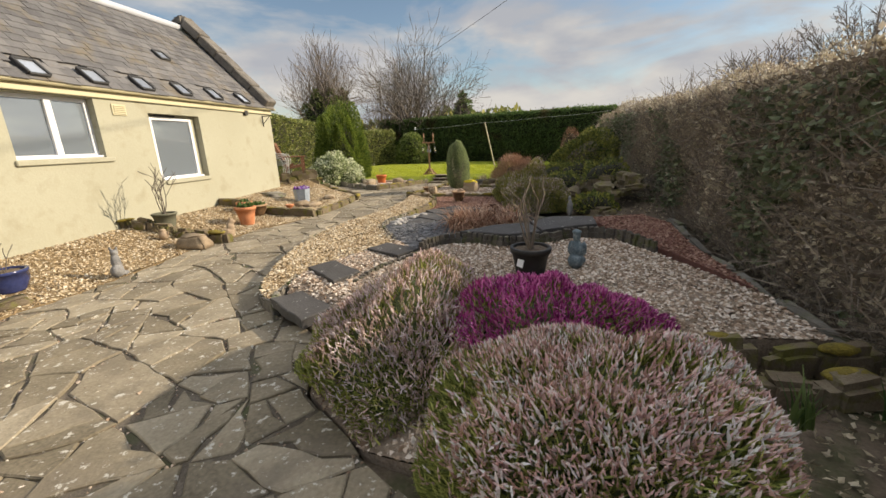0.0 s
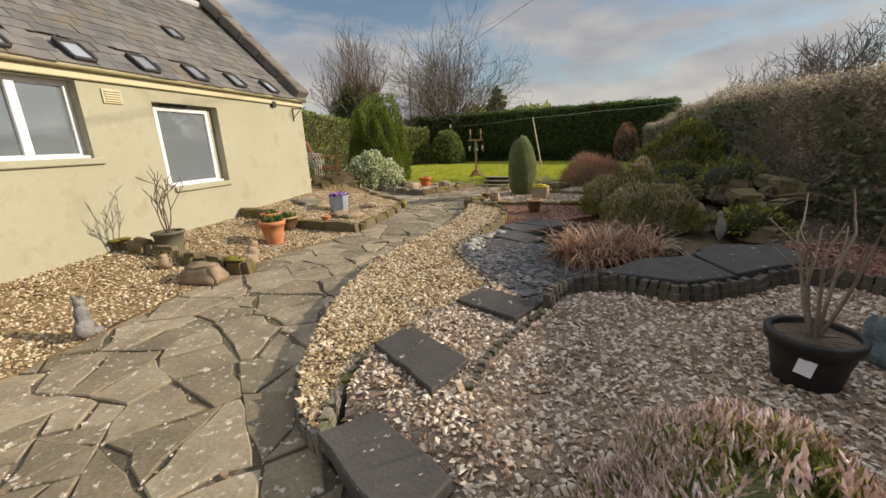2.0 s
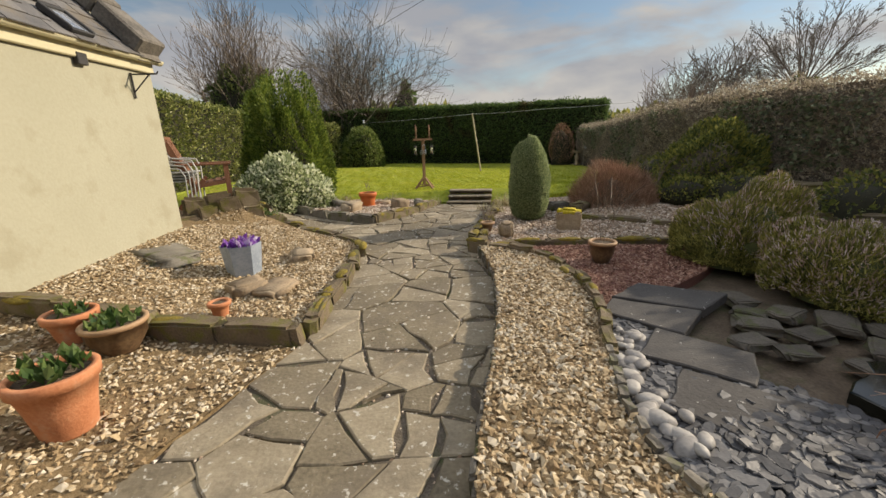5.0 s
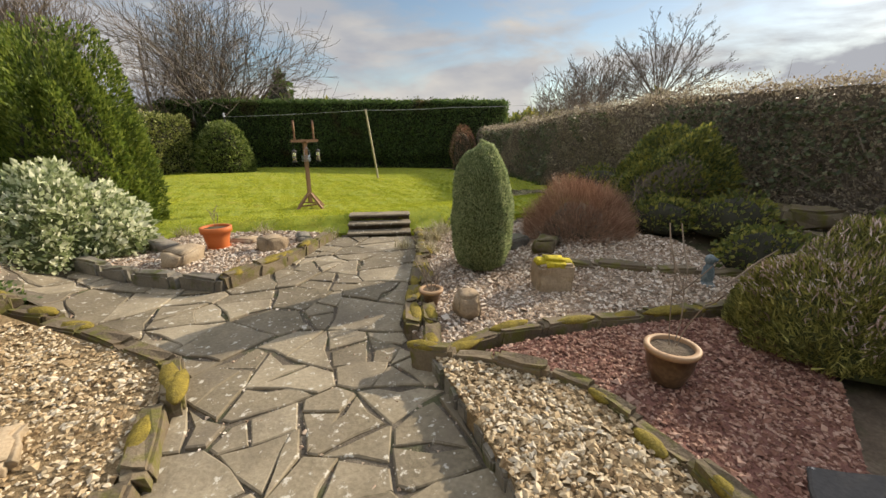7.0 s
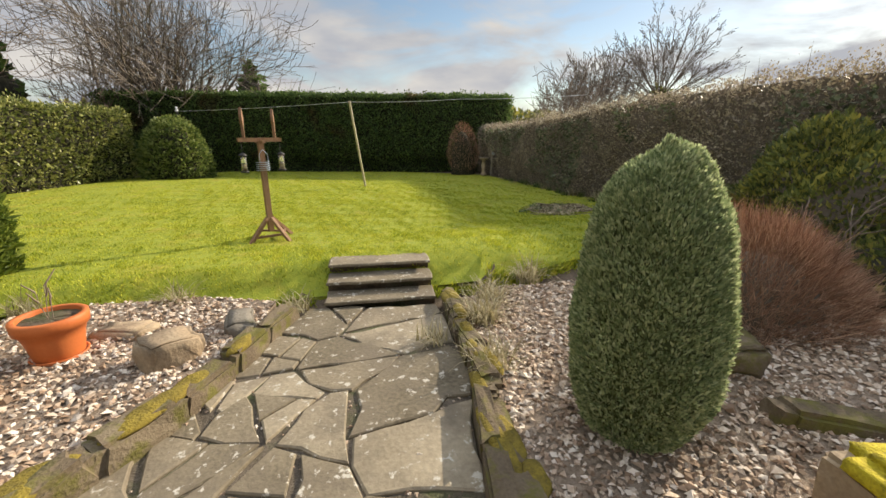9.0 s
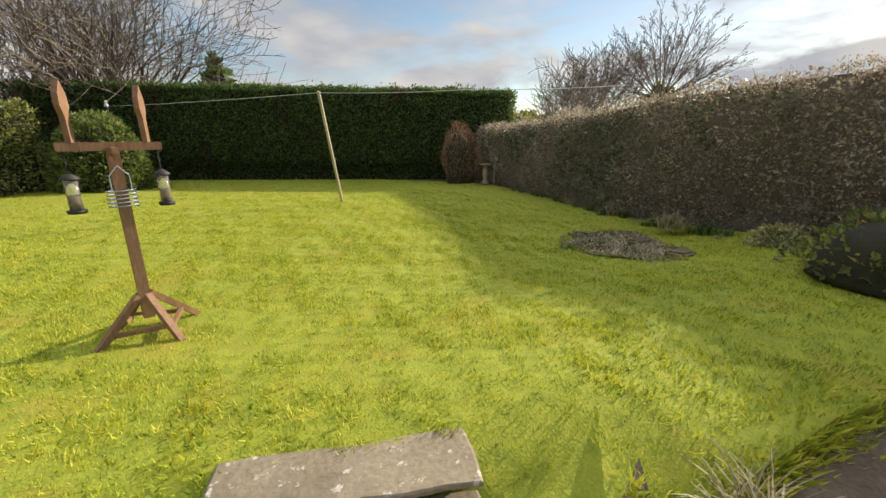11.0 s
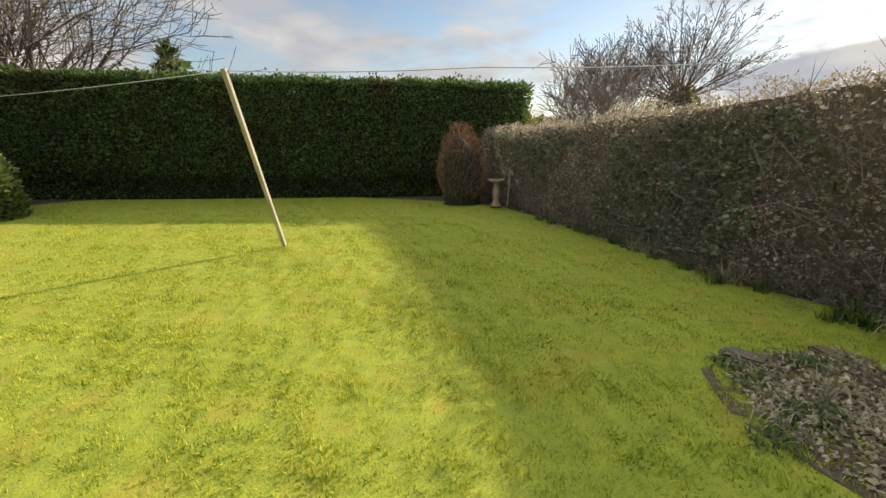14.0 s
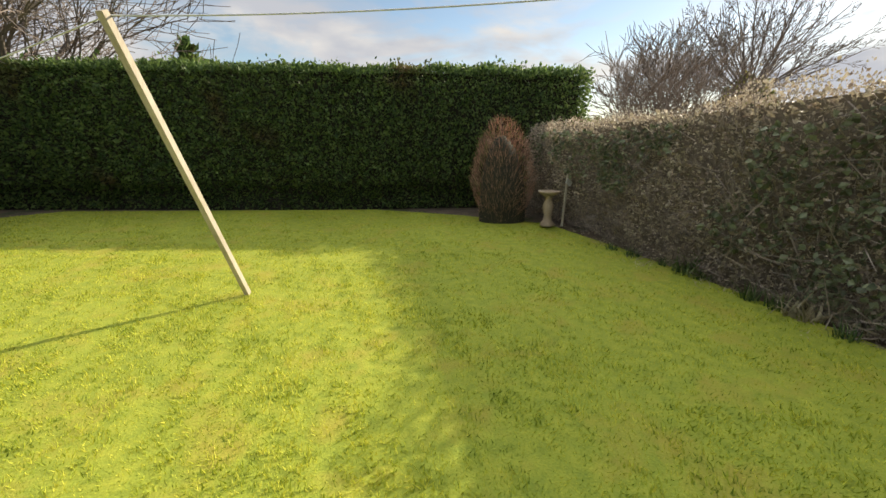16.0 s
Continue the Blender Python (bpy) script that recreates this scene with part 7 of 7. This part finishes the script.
def metal_chair(at):
    c = thing("metal_chair", at, "pale tubular metal chair stacked by the gable", "chair", "stacked chairs")
    for x in (-0.22, 0.22):
        segs = [((x, 0.2, 0), (x, 0.22, 0.5), 0.011, 0.011), ((x, 0.22, 0.5), (x, 0.17, 0.62), 0.011, 0.011), ((x, 0.17, 0.62), (x, -0.1, 0.66), 0.011, 0.011), ((x, -0.1, 0.66), (x, -0.24, 0.86), 0.011, 0.011), ((x, -0.22, 0.0), (x, -0.2, 0.45), 0.011, 0.011)]
        part("side_frame", mesh_arrays("side_frame", *tube_arrays(segs, 8), True), M_PALEMETAL, c)
    part("seat", box_bm(0.42, 0.42, 0.02, 0.008, at=(0, 0, 0.42)), M_PALEMETAL, c)
    part("backrest", box_bm(0.42, 0.02, 0.3, 0.008, at=(0, -0.2, 0.52), rot=Matrix.Rotation(0.25, 4, "X")), M_PALEMETAL, c)
    return c


M_PALEMETAL = material("pale_painted_metal", [(0.42, 0.42, 0.4), (0.58, 0.58, 0.55)], 6, 0.5, 0.1, 50)
ARM = wooden_chair(pose(-4.78, 13.35, Z(-4.78, 13.35, 0.0), 0, 0, -75) @ Matrix.Scale(1.12, 4))
CH = metal_chair(pose(-5.2, 13.0, Z(-5.2, 13.0, -0.02), 0, 0, -80))
for i in (1, 2, 3):
    copy_thing(CH, pose(-5.2 + 0.055 * i, 13.0 + 0.012 * i, Z(-5.2, 13.0, -0.02) + 0.045 * i, 0, 0, -80))

bb = thing("bird_bath", pose(8.55, 24.25, 0.04), "weathered stone bird bath in the lawn corner", "bird bath")
part("pedestal", lathe_bm([(0, 0), (0.14, 0), (0.14, 0.05), (0.09, 0.1), (0.07, 0.2), (0.10, 0.32), (0.105, 0.4), (0.07, 0.5), (0.06, 0.56), (0.11, 0.6), (0, 0.6)], 20), M_STONE, bb, smooth=True)
part("basin", lathe_bm([(0, 0.6), (0.12, 0.6), (0.2, 0.65), (0.21, 0.68), (0.18, 0.68), (0.1, 0.64), (0, 0.63)], 20), M_STONE, bb, smooth=True)
gp = thing("garden_stake", pose(8.8, 24.1, 0.03, 0, 3, 0), "grey wooden stake with a pale tag by the bird bath", "stake")
part("stake", bar_bm((0, 0, 0), (0, 0, 1.25), 0.016, square=True), M_PALEWOOD, gp)
part("tag", box_bm(0.16, 0.01, 0.1, 0.003, at=(0.03, -0.022, 0.8), rot=Matrix.Rotation(0.5, 4, "Y")), M_PALEMETAL, gp)


# ---------- flagstones ----------
def clip_half(poly, p, n):
    """Keep the part of poly where (q - p) . n <= 0."""
    out = []
    m = len(poly)
    for i in range(m):
        a, b = poly[i], poly[(i + 1) % m]
        da, db = (a - p) @ n, (b - p) @ n
        if da <= 0:
            out.append(a)
        if da * db < 0:
            out.append(a + (b - a) * da / (da - db))
    return out


def flagstones():
    rng = np.random.default_rng(401)
    poly = [np.array(q, float) for q in PATH]
    P = np.array(PATH)
    cand = in_poly([(-5.2, 0.2), (1, 0.2), (1, 15), (-5.2, 15.3)], 16000, rng)
    cand = cand[inside(P, cand[:, 0], cand[:, 1])]
    seeds, rad = [], []
    for c in cand:
        r = rng.choice([0.4, 0.52, 0.68, 0.9], p=[0.25, 0.3, 0.27, 0.18])
        if all(np.hypot(*(c - s)) > 0.5 * (r + q) for s, q in zip(seeds, rad)):
            seeds.append(c)
            rad.append(r)
    S = np.array(seeds)
    R = np.array(rad)
    stones_made = []

    def cut(cell, limit, out):
        """Break a slab along chance lines until it is small enough."""
        if area(cell) < limit or len(cell) < 3:
            out.append(cell)
            return
        C = np.array(cell)
        c = C.mean(0) + rng.normal(0, 0.05, 2)
        w, v = np.linalg.eigh(np.cov((C - C.mean(0)).T))
        a = math.atan2(v[1, 1], v[0, 1]) + rng.normal(0, 0.28)
        n = np.array((math.cos(a), math.sin(a)))
        g = rng.uniform(0.005, 0.013)
        for s_ in (1, -1):
            h = clip_half(cell, c - s_ * n * g, s_ * n)
            if len(h) >= 3:
                cut(h, limit * rng.uniform(0.8, 1.5), out)

    for i, (s, r) in enumerate(zip(S, R)):
        cell = [s + np.array(o) for o in ((-1.6, -1.6), (1.6, -1.6), (1.6, 1.6), (-1.6, 1.6))]
        d = np.hypot(*(S - s).T)
        for j in np.argsort(d)[1:24]:
            n = (S[j] - s) / d[j]
            a = rng.normal(0, 0.10)
            w = 0.5 + 0.5 * (r ** 2 - R[j] ** 2) / d[j] ** 2 * 0.6
            cell = clip_half(cell, s + n * (d[j] * w - rng.uniform(0.006, 0.017)), n)
            if len(cell) < 3:
                break
        if len(cell) < 3:
            continue
        bits = []
        cut(cell, rng.choice([0.07, 0.13, 0.22, 0.36]), bits)
        for bit in bits:
            stone = list(poly)
            for k in range(len(bit)):
                a, b = bit[k], bit[(k + 1) % len(bit)]
                e = b - a
                n = np.array((e[1], -e[0])) / max(np.hypot(*e), 1e-9)
                stone = clip_half(stone, a, n)
                if len(stone) < 3:
                    break
            if len(stone) < 3 or area(stone) < 0.012:
                continue
            Q = [stone[0]]
            for q in stone[1:]:
                if np.hypot(*(q - Q[-1])) > 0.03:
                    Q.append(q)
            if len(Q) < 3 or np.mean(Q, 0)[1] < 0.5:
                continue
            c0 = np.mean(Q, 0)
            me = slab_mesh("flagstone", Q, 0.021 + rng.normal(0, 0.004), 0.045, rng, 0.021, 0.011, bed_z, rng.normal(0, 0.006, 2))
            me.materials.append(M_FLAG)
            stones_made.append((abs(c0[0] + 1.6) + 0.5 * abs(c0[1] - 6.5), me))
    stones_made.sort(key=lambda q: q[0])
    for _, me in stones_made[:300]:
        part("flagstone", me, None, path_bed)
    rest = bmesh.new()
    for _, me in stones_made[300:]:
        rest.from_mesh(me)
        bpy.data.meshes.remove(me)
    part("paving", rest, M_FLAG_REST, path_bed)["kind"] = "stuff"


flagstones()


def path_grit():
    """Loose stones in the joints of the path."""
    rng = np.random.default_rng(411)
    P = in_poly([q for q in PATH if q[1] > 0.2] + [(0.5, 0.3), (-4.6, 0.2)], 20000, rng)
    P = P[inside(PATH, P[:, 0], P[:, 1])]
    n = len(P)
    s = 0.009 * rng.lognormal(0, 0.4, n)
    pos = np.column_stack([P, bed_z(P[:, 0], P[:, 1]) + 0.007])
    ax = np.column_stack([rng.normal(0, 0.4, (n, 2)), np.ones(n)])
    return mesh_arrays("path_grit", *scatter(PEBBLE, pos, ax, s, rng))


grit = part("path_grit", path_grit(), M_PINK, path_bed)
grit["kind"] = "stuff"
